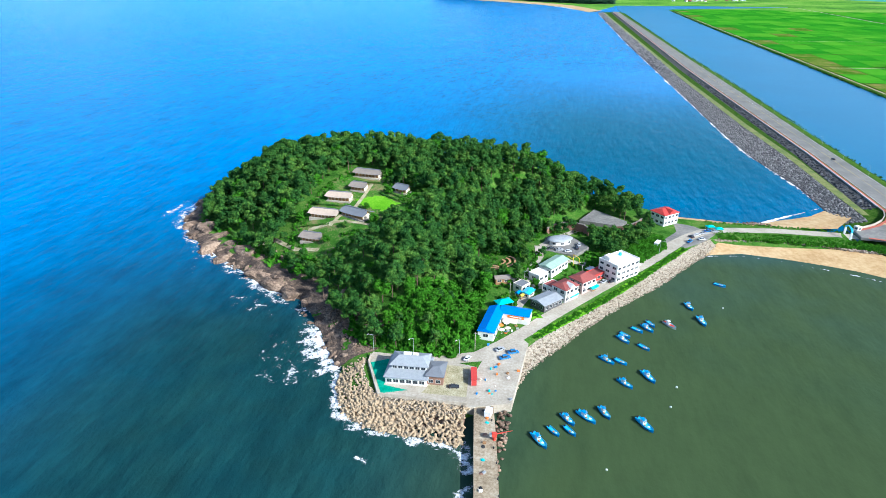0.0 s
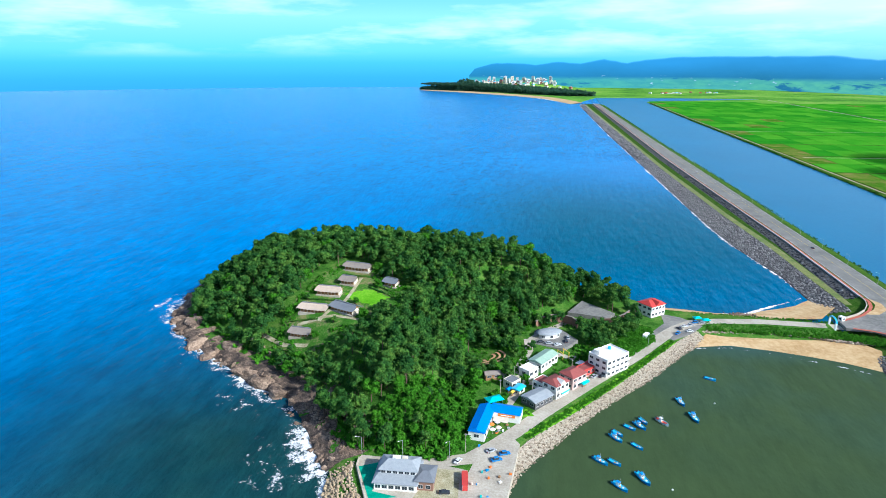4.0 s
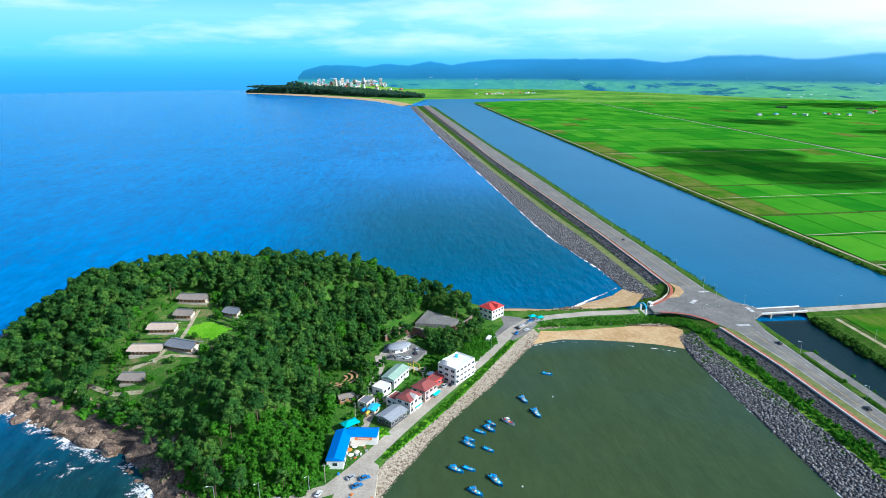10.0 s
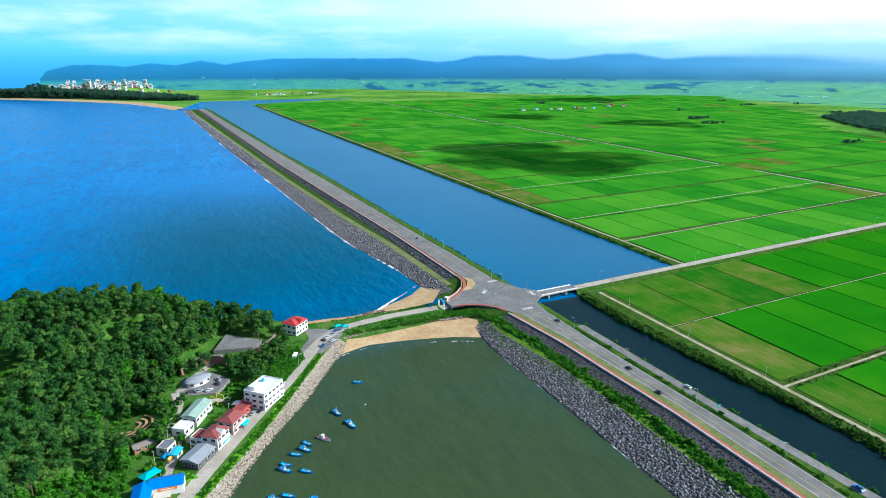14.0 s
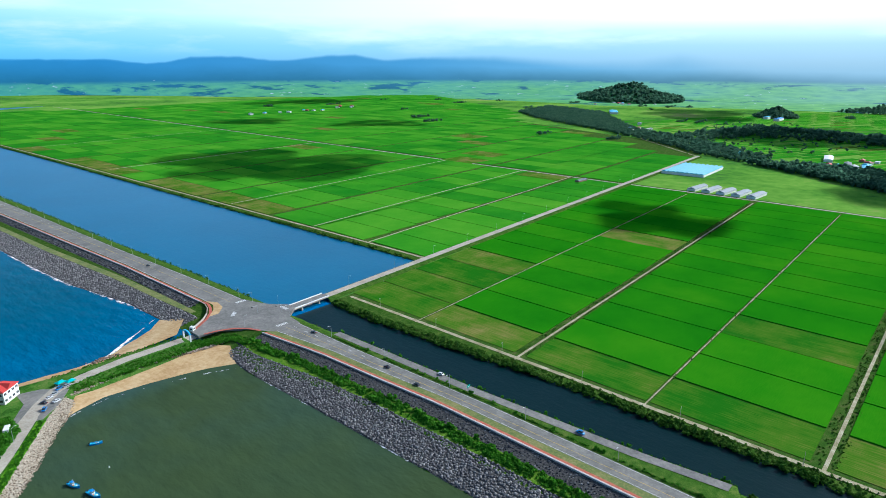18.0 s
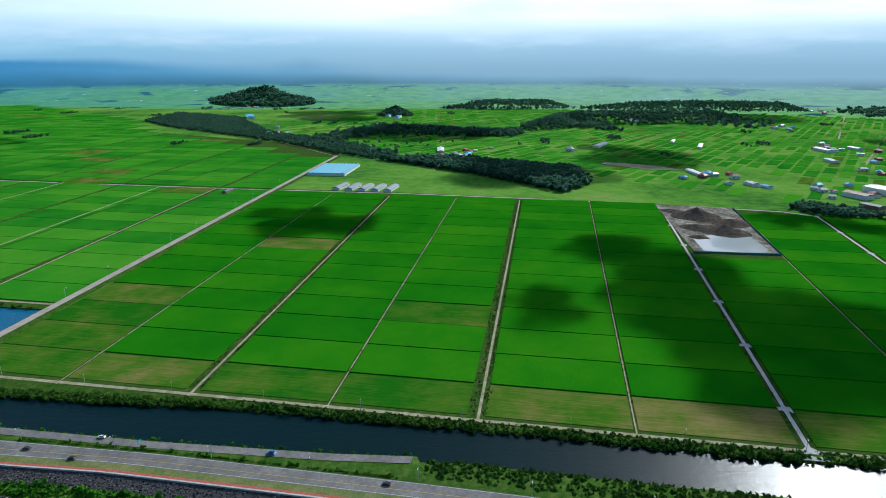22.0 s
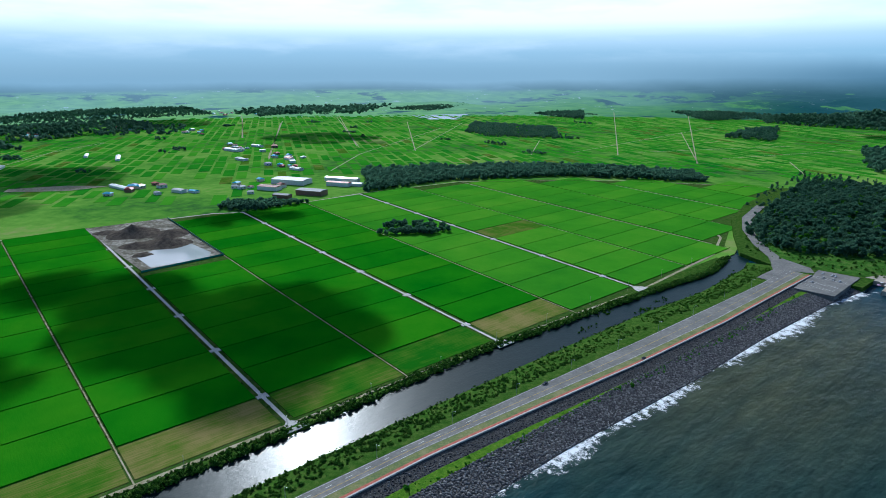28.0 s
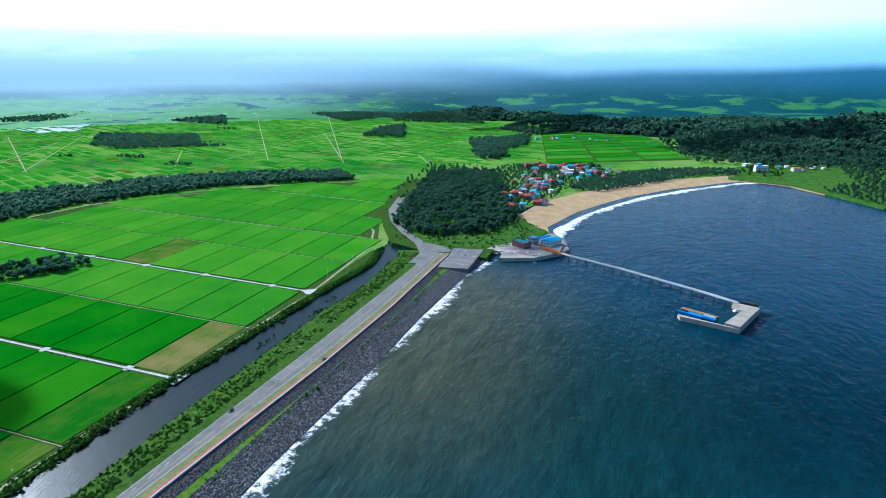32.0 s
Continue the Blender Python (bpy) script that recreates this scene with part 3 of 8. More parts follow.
def smooth(t):
    t = max(0.0, min(1.0, t))
    return t * t * (3 - 2 * t)


def isle_z(x, y):
    if not in_poly(x, y, ISLE):
        return -2.0
    d = edge_distance(x, y, ISLE)
    flat = min(4.0, 0.45 * d)
    if in_poly(x, y, MID):
        flat += 2.5 * smooth((edge_distance(x, y, MID) - 2) / 16) * smooth((20 - x) / 30)
    if not in_poly(x, y, TREES):
        return flat
    e = edge_distance(x, y, TREES)
    ridge = (16 + 14 * math.exp(-((y - 425) / 75) ** 2)) * (0.55 + 0.45 * smooth((x + 262) / 90)) * (0.35 + 0.65 * smooth((70 - x) / 110))
    return flat + ridge * smooth(e / 45) + 1.0 * n2(x, y, 0.05) * smooth(e / 20)


mb = MB()
mb.sheet([[(x, y, isle_z(x, y)) for x in stations(-280, 205, 4)] for y in stations(165, 500, 4)])
structure("ground_island", mb, M_SOIL, "wooded island hill of soil and grass", "island", True)


# beaches of the causeway
def beach(name, low, high, label):
    mb = MB()
    rows = []
    for (ax, ay), (bx, by) in zip(low, high):
        rows.append([(ax + (bx - ax) * t, ay + (by - ay) * t, -0.9 + 3.0 * t + 0.12 * n2(ax + t * 7, ay, 0.2)) for t in (0, 0.25, 0.5, 0.75, 1)])
    mb.sheet(rows)
    return structure(name, mb, M_SAND, label, "beach", True)


beach("beach_south", [(72, 352), (90, 361), (108, 366), (130, 361), (150, 355), (168, 349), (188, 338), (199, 335)], [(82, 372), (92, 386), (108, 392), (130, 394), (150, 394), (168, 392), (188, 386), (204, 366)], "tan sand beach inside the bay with wet edge")
beach("beach_north", [(74, 436), (92, 434), (112, 431), (130, 434), (150, 450), (168, 464), (182, 476)], [(70, 420), (92, 419), (112, 417), (130, 417), (152, 419), (178, 424), (198, 452)], "tan sand beach on the open sea side")
CAUSE = [(184, 408), (160, 407), (135, 406.5), (107, 402), (90, 396), (78, 384), (66, 368)]
structure("road_causeway", path_ribbon(CAUSE, 8, lambda x, y: max(3.4, isle_z(x, y)), 0.15), M_CONC, "pale concrete causeway road to the island", "road")
BAYROAD = [(70, 372), (51, 342), (36, 321), (22, 302), (8, 282), (-3, 266), (-13, 250), (-22, 237), (-32, 225), (-46, 220), (-62, 219)]
structure("road_island", path_ribbon(BAYROAD, 7.5, 4.0, 0.14), M_CONC, "pale concrete waterfront road of the island", "road")
structure("pavement_plaza", MB().prism([(60, 372), (74, 366), (86, 378), (96, 392), (84, 404), (72, 408), (72, 392)], 3.2, 4.1), M_ASPH, "asphalt plaza at the island entrance", "pavement")
structure("pavement_wharf", MB().prism([(-31, 190), (-14, 196), (-11, 240), (-16, 246), (-29, 226), (-31, 214)], -1.5, 4.1), M_CONC, "pale concrete wharf slab at the harbour", "wharf")
structure("ground_platform", MB().prism([(-78, 211), (-67, 190), (-31, 191), (-31, 217), (-50, 220), (-78, 219)], 0, 4.25), M_CONC, "pale concrete platform under the restaurant", "platform")
structure("lawn_turf", MB().prism([(-76.5, 211), (-68, 216), (-66.4, 197), (-56, 195.6), (-66, 191.5)], 4.0, 4.33), varied("green_turf", [(0.0, 0.22, 0.13), (0.01, 0.3, 0.19), (0.03, 0.36, 0.24)], 0.3), "teal-green artificial turf beside the restaurant", "turf")
structure("ground_gravel_lot", MB().prism([(-44, 216), (-34, 216), (-32, 196), (-50, 195)], 4.0, 4.31), M_DIRT, "pale gravel lot beside the restaurant", "gravel lot")
PIER_PTS = [(-29.5, 200), (-22, 200), (-17, 174), (-9.5, 128), (-17.5, 126.5), (-24, 165)]
structure("pier_south", MB().prism(PIER_PTS, -2, 3.6), varied("pier_concrete", [(0.2, 0.15, 0.095), (0.33, 0.26, 0.175), (0.45, 0.385, 0.29)], 0.15, 0.9, spec=0.1), "weathered concrete fishing pier", "pier")
structure("parking_upper", MB().prism([(10, 393), (20, 416), (41, 397), (36, 388)], 2, 6.6), M_ASPH, "grey asphalt car park under the pines", "car park")
LAWN = [(-131, 352), (-117, 359), (-101, 349), (-109, 338), (-128, 346)]


def draped(name, poly, material, label, category, lift=0.25, step=3.0):
    xs, ys = [p[0] for p in poly], [p[1] for p in poly]
    mb = MB()
    for x in np.arange(min(xs), max(xs), step):
        for y in np.arange(min(ys), max(ys), step):
            if in_poly(x + step / 2, y + step / 2, poly):
                mb.add([(a, b, isle_z(a, b) + lift) for a, b in ((x, y), (x + step, y), (x + step, y + step), (x, y + step))], [(0, 1, 2, 3)])
    return structure(name, mb, material, label, category)


M_LAWN = varied("mown_lawn", [(0.08, 0.27, 0.01), (0.13, 0.36, 0.012), (0.2, 0.42, 0.03)], 0.1, spec=0.0)
draped("lawn_court", LAWN, M_LAWN, "bright mown lawn in the house court", "lawn", 0.35, 2.0)
draped("ground_court", CLEAR, varied("court_grass", [(0.03, 0.1, 0.012), (0.06, 0.16, 0.02), (0.22, 0.18, 0.09)], 0.12, spec=0.0), "grass and bare earth of the terraced court", "court", 0.12)
for pts in ([(-183, 313), (-171, 316), (-153, 305), (-137, 302)], [(-150, 318), (-128, 322), (-112, 320)], [(-136, 318), (-128, 340), (-127, 372)]):
    structure("path_court", path_ribbon(pts, 2.4, isle_z, 0.45, 2), M_DIRT, "pale earth path between the houses", "path")
# terraced garden and lanes behind the shops
M_TERRA = varied("terracotta_bed", [(0.36, 0.17, 0.08), (0.46, 0.25, 0.12), (0.55, 0.36, 0.2)], 0.4)
for k, r in enumerate((5.0, 8.0, 11.0)):
    arc = [(-36 + r * math.cos(a), 318 + 0.8 * r * math.sin(a)) for a in np.linspace(-2.6, 0.9, 14)]
    structure("terrace_bed", path_ribbon(arc, 1.3, isle_z, 0.7 + 0.2 * k, 2), M_TERRA, "curved terracotta garden terrace edge", "garden bed")
for pts in ([(-22, 262), (-16, 284), (-18, 300), (-12, 330), (-14, 345)], [(-14, 296), (-4, 297), (14, 312), (22, 310)], [(-30, 300), (-18, 300)], [(-12, 345), (0, 366), (14, 390)], [(2, 330), (16, 330), (20, 318)]):
    structure("lane_island", path_ribbon(pts, 4.5, isle_z, 0.22, 3), M_CONC, "pale concrete lane between island houses", "lane")
structure("lane_parking", MB().prism([(-12, 340), (8, 336), (16, 350), (4, 366), (-10, 360)], 3.5, 6.55), M_ASPH, "asphalt forecourt with parking bays", "forecourt")

# grassed banks along the east side of the canal
mb = MB()
mb.sheet([[(can_e(y) + 2.0, y, 1.24), (can_e(y) + 7, y, 1.6 + 0.3 * n2(0, y, 0.03)), (313.5, y, 1.42)] for y in stations(-690, 394, 12)])
mb.sheet([[(can_e(y) + 2.0, y, 1.24), (can_e(y) + 8, y, 1.7 + 0.3 * n2(0, y, 0.03)), (can_e(y) + 12, y, 1.42)] for y in stations(408, 2900, 25)])
structure("bank_canal", mb, M_GRASS, "rough green bank along the canal", "bank", True)

# ---- vegetation ----
rng = np.random.default_rng(11)


def ico(sub):
    bm = bmesh.new()
    bmesh.ops.create_icosphere(bm, subdivisions=sub, radius=1)
    vs = np.array([v.co[:] for v in bm.verts])
    fs = np.array([[v.index for v in f.verts] for f in bm.faces])
    bm.free()
    return vs, fs


ICO1, ICO2 = ico(1), ico(2)


def crown_arrays(seed, r, tall, clumps, leaves, leaf, core=0.8, cone=0.0):
    """A crown of leaf clumps about the origin: dark cores with small leaf faces over them."""
    g = np.random.default_rng(seed)
    V, F, n = [], [], 0
    for c in range(clumps):
        u = g.uniform(-1, 1)
        a = g.uniform(0, 2 * math.pi)
        rad = r * 0.62 * math.sqrt(g.uniform(0.05, 1)) * (1 - cone * (u + 1) / 2)
        mid = np.array([rad * math.cos(a), rad * math.sin(a), u * tall * 0.5])
        rc = r * g.uniform(0.24, 0.44) * (1 - 0.4 * cone * (u + 1) / 2)
        vs = ICO1[0] * rc * core * g.uniform(0.75, 1.2, (12, 1)) * (1, 1, 0.75) + mid
        V.append(vs)
        F.append(ICO1[1] + n)
        n += 12
        d = g.normal(size=(leaves, 3))
        d[:, 2] = d[:, 2] * 0.8 + 0.25
        d /= np.linalg.norm(d, axis=1, keepdims=True)
        p = mid + d * rc * g.uniform(0.75, 1.12, (leaves, 1)) * (1, 1, 0.8)
        t1 = np.cross(d, g.normal(size=(leaves, 3)))
        t1 /= np.linalg.norm(t1, axis=1, keepdims=True) + 1e-9
        t2 = np.cross(d, t1) + 0.5 * d * g.normal(size=(leaves, 1))
        s = leaf * g.uniform(0.6, 1.3, (leaves, 1))
        tri = np.stack([p - t1 * s * 0.6, p + t1 * s * 0.6, p + t2 * s], 1).reshape(-1, 3)
        V.append(tri)
        F.append(np.arange(3 * leaves).reshape(-1, 3) + n)
        n += 3 * leaves
    return np.concatenate(V), np.concatenate(F)


def placed(models, spots):
    """Joins copies of (vertices, faces) models, each at (x, y, z, size, turn, which)."""
    V, F, n = [], [], 0
    for x, y, z, s, t, w in spots:
        vs, fs = models[int(w) % len(models)]
        c, k = math.cos(t), math.sin(t)
        q = vs * s
        V.append(np.stack([c * q[:, 0] - k * q[:, 1] + x, k * q[:, 0] + c * q[:, 1] + y, q[:, 2] + z], 1))
        F.append(fs + n)
        n += len(vs)
    return np.concatenate(V), np.concatenate(F)


def array_mesh(name, vs, fs, material):
    me = bpy.data.meshes.new(name)
    me.from_pydata(vs.tolist(), [], fs.tolist())
    me.materials.append(material)
    return me


PINE = [crown_arrays(s, 4.2, 5.8, 16, 62, 0.56, 0.7, 0.45) for s in range(5)]
BROAD = [crown_arrays(20 + s, 4.4, 4.2, 14, 46, 0.6, 0.76, 0.1) for s in range(4)]
BUSH = [crown_arrays(40 + s, 1.6, 1.3, 4, 16, 0.6) for s in range(4)]
WOOD = [crown_arrays(60 + s, 6.0, 6.0, 5, 20, 1.9, 0.9, 0.3) for s in range(4)]


def tree_model(name, label, crown, material, height, r):
    ob = thing(name, label, "tree", pose(0, 0, -50), "trees of the island wood")
    trunk = MB().rod((0, 0, -0.6), (0.15, 0.1, height * 0.55), r, r * 0.7).rod((0.15, 0.1, height * 0.55), (0, 0.3, height), r * 0.7, r * 0.3)
    for a in range(4):
        c, s = math.cos(a * 1.6 + r), math.sin(a * 1.6 + r)
        z = height * (0.6 + 0.08 * a)
        trunk.rod((0.1, 0.1, z), (c * 2.0, s * 2.0, z + 1.1), r * 0.4, r * 0.15, 5)
    part("trunk", trunk, M_BARK, ob)
    part("crown", array_mesh("crown", crown[0] + (0, 0, height), crown[1], material), None, ob)
    return ob


pine_models = [tree_model("pine_tree", "dark green pine with rounded tufted crown", PINE[i], M_PINE, 7.2 + 0.6 * i, 0.24) for i in range(4)]
broad_models = [tree_model("broadleaf_tree", "bright green broadleaf tree with full leafy crown", BROAD[i], M_BROAD, 5.0 + 0.6 * i, 0.22) for i in range(3)]
GREEN_SLOPE = [(-78, 224), (-44, 222), (-36, 240), (-40, 268), (-52, 284), (-66, 262), (-76, 244)]
near_spots, far_pine, far_broad = [], [], []
for y in np.arange(218, 484, 6.2):
    for x in np.arange(-262, 64, 6.2):
        px, py = x + rng.uniform(-2.4, 2.4), y + rng.uniform(-2.4, 2.4)
        if not in_poly(px, py, TREES) or in_poly(px, py, CLEAR):
            continue
        if in_poly(px, py, [(8, 388), (20, 420), (44, 398), (38, 385)]) or edge_distance(px, py, TREES) < 1.5:
            continue
        if rng.random() < 0.03 + 0.12 * (n2(px, py, 0.03, 7) > 0.35):
            continue
        z = isle_z(px, py)
        slope = in_poly(px, py, GREEN_SLOPE)
        kind = 1 if (slope and rng.random() < 0.75) or rng.random() < 0.06 else 0
        low = 0.62 if slope else (0.72 if -170 < px < -92 and 262 < py < 318 else 1.0)
        spot = (px, py, z, low * rng.uniform(0.85, 1.5), rng.uniform(0, 6.28), rng.integers(5), kind)
        (near_spots if py < 276 and px > -130 else (far_broad if kind else far_pine)).append(spot)
for k, (x, y, z, s, t, w, kind) in enumerate(near_spots[:300]):
    src = broad_models[int(w) % 3] if kind else pine_models[int(w) % 4]
    c = copy_thing(src, pose(x, y, z, 0, 0, math.degrees(t)))
    c.scale = (s, s, s)
for s in near_spots[300:]:
    (far_broad if s[6] else far_pine).append(s)
for o in pine_models + broad_models:
    for ch in list(o.children):
        bpy.data.objects.remove(ch)
    bpy.data.objects.remove(o)


def wood(name, crowns, spots, height, material, label):
    v, f = placed(crowns, [(x, y, z + height * s, s, t, w) for x, y, z, s, t, w, *_ in spots])
    return arr_stuff(name, v, f, material, label, "trees")


wood("pine_wood", PINE, far_pine, 7.5, M_PINE, "dense dark pine wood covering the island hill")
wood("broadleaf_wood", BROAD, far_broad, 6, M_BROAD, "bright broadleaf trees among the pines")
MODEL_TRUNK = MB()
for x, y, z, s, t, w, *_ in (far_pine + far_broad)[::3]:
    MODEL_TRUNK.rod((x, y, z - 0.5), (x, y, z + 7 * s), 0.25 * s, 0.15 * s, 4)
stuff("wood_trunks", MODEL_TRUNK, M_BARK, "brown trunks under the island wood", "trunks")


def bushes(name, spots, material, label, models=None):
    v, f = placed(models or BUSH, spots)
    return arr_stuff(name, v, f, material, label, "shrubs")


def scatter_line(n, fx, y0, y1, spread, zf, lo, hi, gap=0.0, seed=0):
    g = np.random.default_rng(seed)
    out = []
    for _ in range(n):
        y = g.uniform(y0, y1)
        if gap and n2(3, y, 0.03, seed) > gap:
            continue
        x = fx(y) + g.uniform(-spread, spread)
        out.append((x, y, zf(x, y), g.uniform(lo, hi), g.uniform(0, 6.28), g.integers(4)))
    return out


berm = scatter_line(1500, lambda y: wall_x(y) - 14, 60, 385, 4.0, lambda x, y: 3.6, 0.5, 1.15, 0.5, 1)
berm += scatter_line(260, lambda y: wall_x(y) - 14, -640, 60, 3.0, lambda x, y: 3.4, 0.4, 0.9, 0.12, 2)
berm += scatter_line(420, lambda y: road_e(y) + 2.2, 66, 330, 0.8, lambda x, y: 5.7, 0.3, 0.6, 0.35, 21) + scatter_line(420, lambda y: can_w(y) - 2.6, 60, 334, 0.8, lambda x, y: 4.6, 0.35, 0.7, 0.5, 22)
berm += [(b[0] + 1, b[1], b[2] + 0.6, b[3] * 1.9, b[4], b[5]) for b in berm[::14]]
bushes("berm_shrubs", berm, M_BROAD, "bright green shrubs on the dike berm")
can = scatter_line(4800, lambda y: can_e(y) + 4.6, -700, 392, 5.4, lambda x, y: 1.25, 0.3, 1.2, 0.7, 3)
can += scatter_line(700, lambda y: can_e(y) + 3.0, -700, 392, 3.5, lambda x, y: 1.9, 1.0, 2.0, 0.2, 33)
for cx, cy, n in ((279, -486, 26), (268, -556, 22), (262, -604, 18), (271, -642, 20), (283, -520, 14), (296, -452, 14), (288, -410, 10)):
    gi = np.random.default_rng(int(-cy))
    can += [(cx + gi.normal(0, 2.2), cy + gi.normal(0, 6), 0.5, gi.uniform(0.5, 1.1), gi.uniform(0, 6), gi.integers(4)) for _ in range(n)]
can += scatter_line(520, lambda y: can_w(y) - 2.5, -690, 380, 1.6, lambda x, y: 1.4, 0.35, 0.8, 0.3, 4)
can += scatter_line(2600, lambda y: (road_e(y) + can_w(y)) / 2 + 2, -690, 55, 10, lambda x, y: 4.2 - 3.0 * smooth((x - road_e(y) - 4) / 26), 0.5, 1.5, 0.4, 5)
bushes("canal_shrubs", can, M_SCRUB, "green shrubs and reeds lining the canal banks")
canN = scatter_line(1300, lambda y: can_e(y) + 3, 430, 2900, 3.0, lambda x, y: 1.4, 0.6, 1.7, 0.4, 6)
canN += scatter_line(900, lambda y: can_w(y) - 4, 450, 2700, 2.5, lambda x, y: 2.2, 0.5, 1.0, 0.4, 7)
bushes("canal_shrubs_north", canN, M_SCRUB, "green shrubs lining the wide north canal")
g = np.random.default_rng(8)
cz = []
for _ in range(900):
    x = g.uniform(96, 206)
    y = (390 + 9 * smooth((x - 150) / 50) * 0) + g.uniform(-2, 10) - (0 if x < 180 else (x - 180) * 0.35)
    cz.append((x, y, 3.3, g.uniform(0.5, 1.15), g.uniform(0, 6), g.integers(4)))
for _ in range(260):
    x = g.uniform(90, 182)
    cz.append((x, g.uniform(413, 418), 3.0, g.uniform(0.3, 0.7), g.uniform(0, 6), g.integers(4)))
for _ in range(1000):
    t = g.uniform(0, 1)
    px, py = np.interp(t, [0, .25, .5, .75, 1], [-8, 13, 33, 54, 73]), np.interp(t, [0, .25, .5, .75, 1], [247, 274, 302, 335, 364])
    cz.append((px + g.uniform(-1.8, 1.8), py + g.uniform(-1.8, 1.8), 4.1, g.uniform(0.25, 0.7), g.uniform(0, 6), g.integers(4)))
structure("verge_bay", path_ribbon([(-8, 247), (13, 274), (33, 302), (54, 335), (73, 364)], 4.6, 4.16, 0, 4), M_LAWN, "bright grass verge along the bay road", "verge")
bushes("causeway_shrubs", cz, M_BROAD, "bright green scrub along the causeway and bay road")
ib = []
for _ in range(1300):
    x, y = g.uniform(-60, 66), g.uniform(284, 396)
    if in_poly(x, y, MID) and n2(x, y, 0.06, 2) > -0.05 and not in_poly(x, y, [(-14, 338), (10, 334), (18, 350), (4, 368), (-12, 362)]):
        ib.append((x, y, isle_z(x, y) + 0.4, g.uniform(0.4, 1.1), g.uniform(0, 6), g.integers(4)))
for _ in range(2600):
    x, y = g.uniform(-262, -60), g.uniform(215, 440)
    if in_poly(x, y, ISLE) and edge_distance(x, y, ISLE) > (11 if y > 290 else 16) and (not in_poly(x, y, TREES) or edge_distance(x, y, TREES) < 7) and y > 219:
        ib.append((x, y, isle_z(x, y) + 0.6, g.uniform(0.7, 1.9), g.uniform(0, 6), g.integers(4)))
for _ in range(1500):
    x, y = g.uniform(-164, -86), g.uniform(288, 394)
    if in_poly(x, y, CLEAR) and (edge_distance(x, y, CLEAR) < 8 or (n2(x, y, 0.07, 6) > 0.1 and not in_poly(x, y, [(-156, 306), (-112, 318), (-96, 346), (-118, 362), (-122, 392), (-146, 392), (-154, 340)]))):
        ib.append((x, y, isle_z(x, y) + 0.3, g.uniform(0.5, 1.3), g.uniform(0, 6), g.integers(4)))
for _ in range(1500):
    x, y = g.uniform(-96, -30), g.uniform(218, 290)
    if in_poly(x, y, GREEN_SLOPE) or (in_poly(x, y, TREES) and edge_distance(x, y, TREES) < 8):
        ib.append((x, y, isle_z(x, y) + 0.7, g.uniform(0.8, 1.9), g.uniform(0, 6), g.integers(4)))
bushes("island_shrubs", ib, M_BROAD, "bright green shrubs round the island houses")
it = []
PINES2 = [(16, 350), (30, 342), (46, 362), (58, 380), (52, 388), (34, 377), (18, 371)]
for _ in range(1500):
    x, y = g.uniform(-44, 62), g.uniform(296, 396)
    if min([9] + [math.hypot(x - q[0], y - q[1]) for q in it]) < 3.6:
        continue
    if in_poly(x, y, PINES2) or (in_poly(x, y, MID) and (x < -19 and n2(x, y, 0.05, 4) > -0.1 or (x < 6 and y > 368))):
        it.append((x, y, isle_z(x, y), g.uniform(0.7, 1.05), g.uniform(0, 6), g.integers(5)))
terrace_free = lambda q: math.hypot(q[0] + 34, q[1] - 317) > 13
it = [q for q in it if terrace_free(q)]
wood("garden_pines", PINE, it, 6, M_PINE, "dark pines among the island gardens")

# single trees of the court and the gardens, and low trees above the west rocks
shore_trees = []
for _ in range(900):
    x, y = g.uniform(-262, -84), g.uniform(222, 440)
    if in_poly(x, y, ISLE) and edge_distance(x, y, ISLE) > 14 and edge_distance(x, y, TREES) < 12 and min([9] + [math.hypot(x - q[0], y - q[1]) for q in shore_trees]) > 4.2:
        shore_trees.append((x, y, isle_z(x, y), g.uniform(0.5, 0.9), g.uniform(0, 6), g.integers(5)))
wood("shore_pines", PINE, shore_trees, 5, M_PINE, "low wind-bent pines above the west rocks")
for x, y, s, k in ((-18, 372, 1.45, 0), (-13, 378, 1.1, 1), (-24, 368, 1.0, 2), (-112, 374, 1.1, 0), (-106, 379, 1.0, 1), (-119, 384, 0.9, 2), (-112, 362, 0.7, 1), (-126, 316, 0.6, 0), (-134, 306, 0.7, 2), (-158, 326, 0.8, 1), (-152, 340, 0.6, 0), (-120, 340, 0.55, 1), (-104, 332, 0.8, 0), (-110, 322, 0.9, 2), (-11, 332, 0.75, 0), (-19, 323, 0.7, 1), (-12, 297, 0.6, 2), (-26, 346, 0.7, 0), (-32, 352, 0.8, 1), (-36, 344, 0.7, 2), (-24, 312, 0.6, 0), (-30, 306, 0.65, 1)):
    t = thing("garden_tree", "leafy green tree beside the island houses", "tree", pose(x, y, isle_z(x, y) + 4.6 * s, 0, 0, 70 * k), "garden trees")
    t.scale = (s, s, s)
    part("trunk", MB().rod((0, 0, -5.4), (0, 0, 0.5), 0.3, 0.2), M_BARK, t)
    part("crown", array_mesh("crown", *BROAD[k], M_PINE if k == 0 else M_BROAD), None, t)
hedge = []
for (x0, y0), (x1, y1) in (((-118, 361), (-99, 350)), ((-116, 365), (-97, 354)), ((-158, 322), (-138, 320)), ((-156, 341), (-134, 341)), ((-152, 359), (-136, 359)), ((-140, 376), (-122, 374))):
    for i in range(26):
        u = i / 25
        hedge.append((x0 + (x1 - x0) * u, y0 + (y1 - y0) * u, isle_z(x0 + (x1 - x0) * u, y0 + (y1 - y0) * u) + 0.5, g.uniform(0.5, 0.8), g.uniform(0, 6), g.integers(4)))
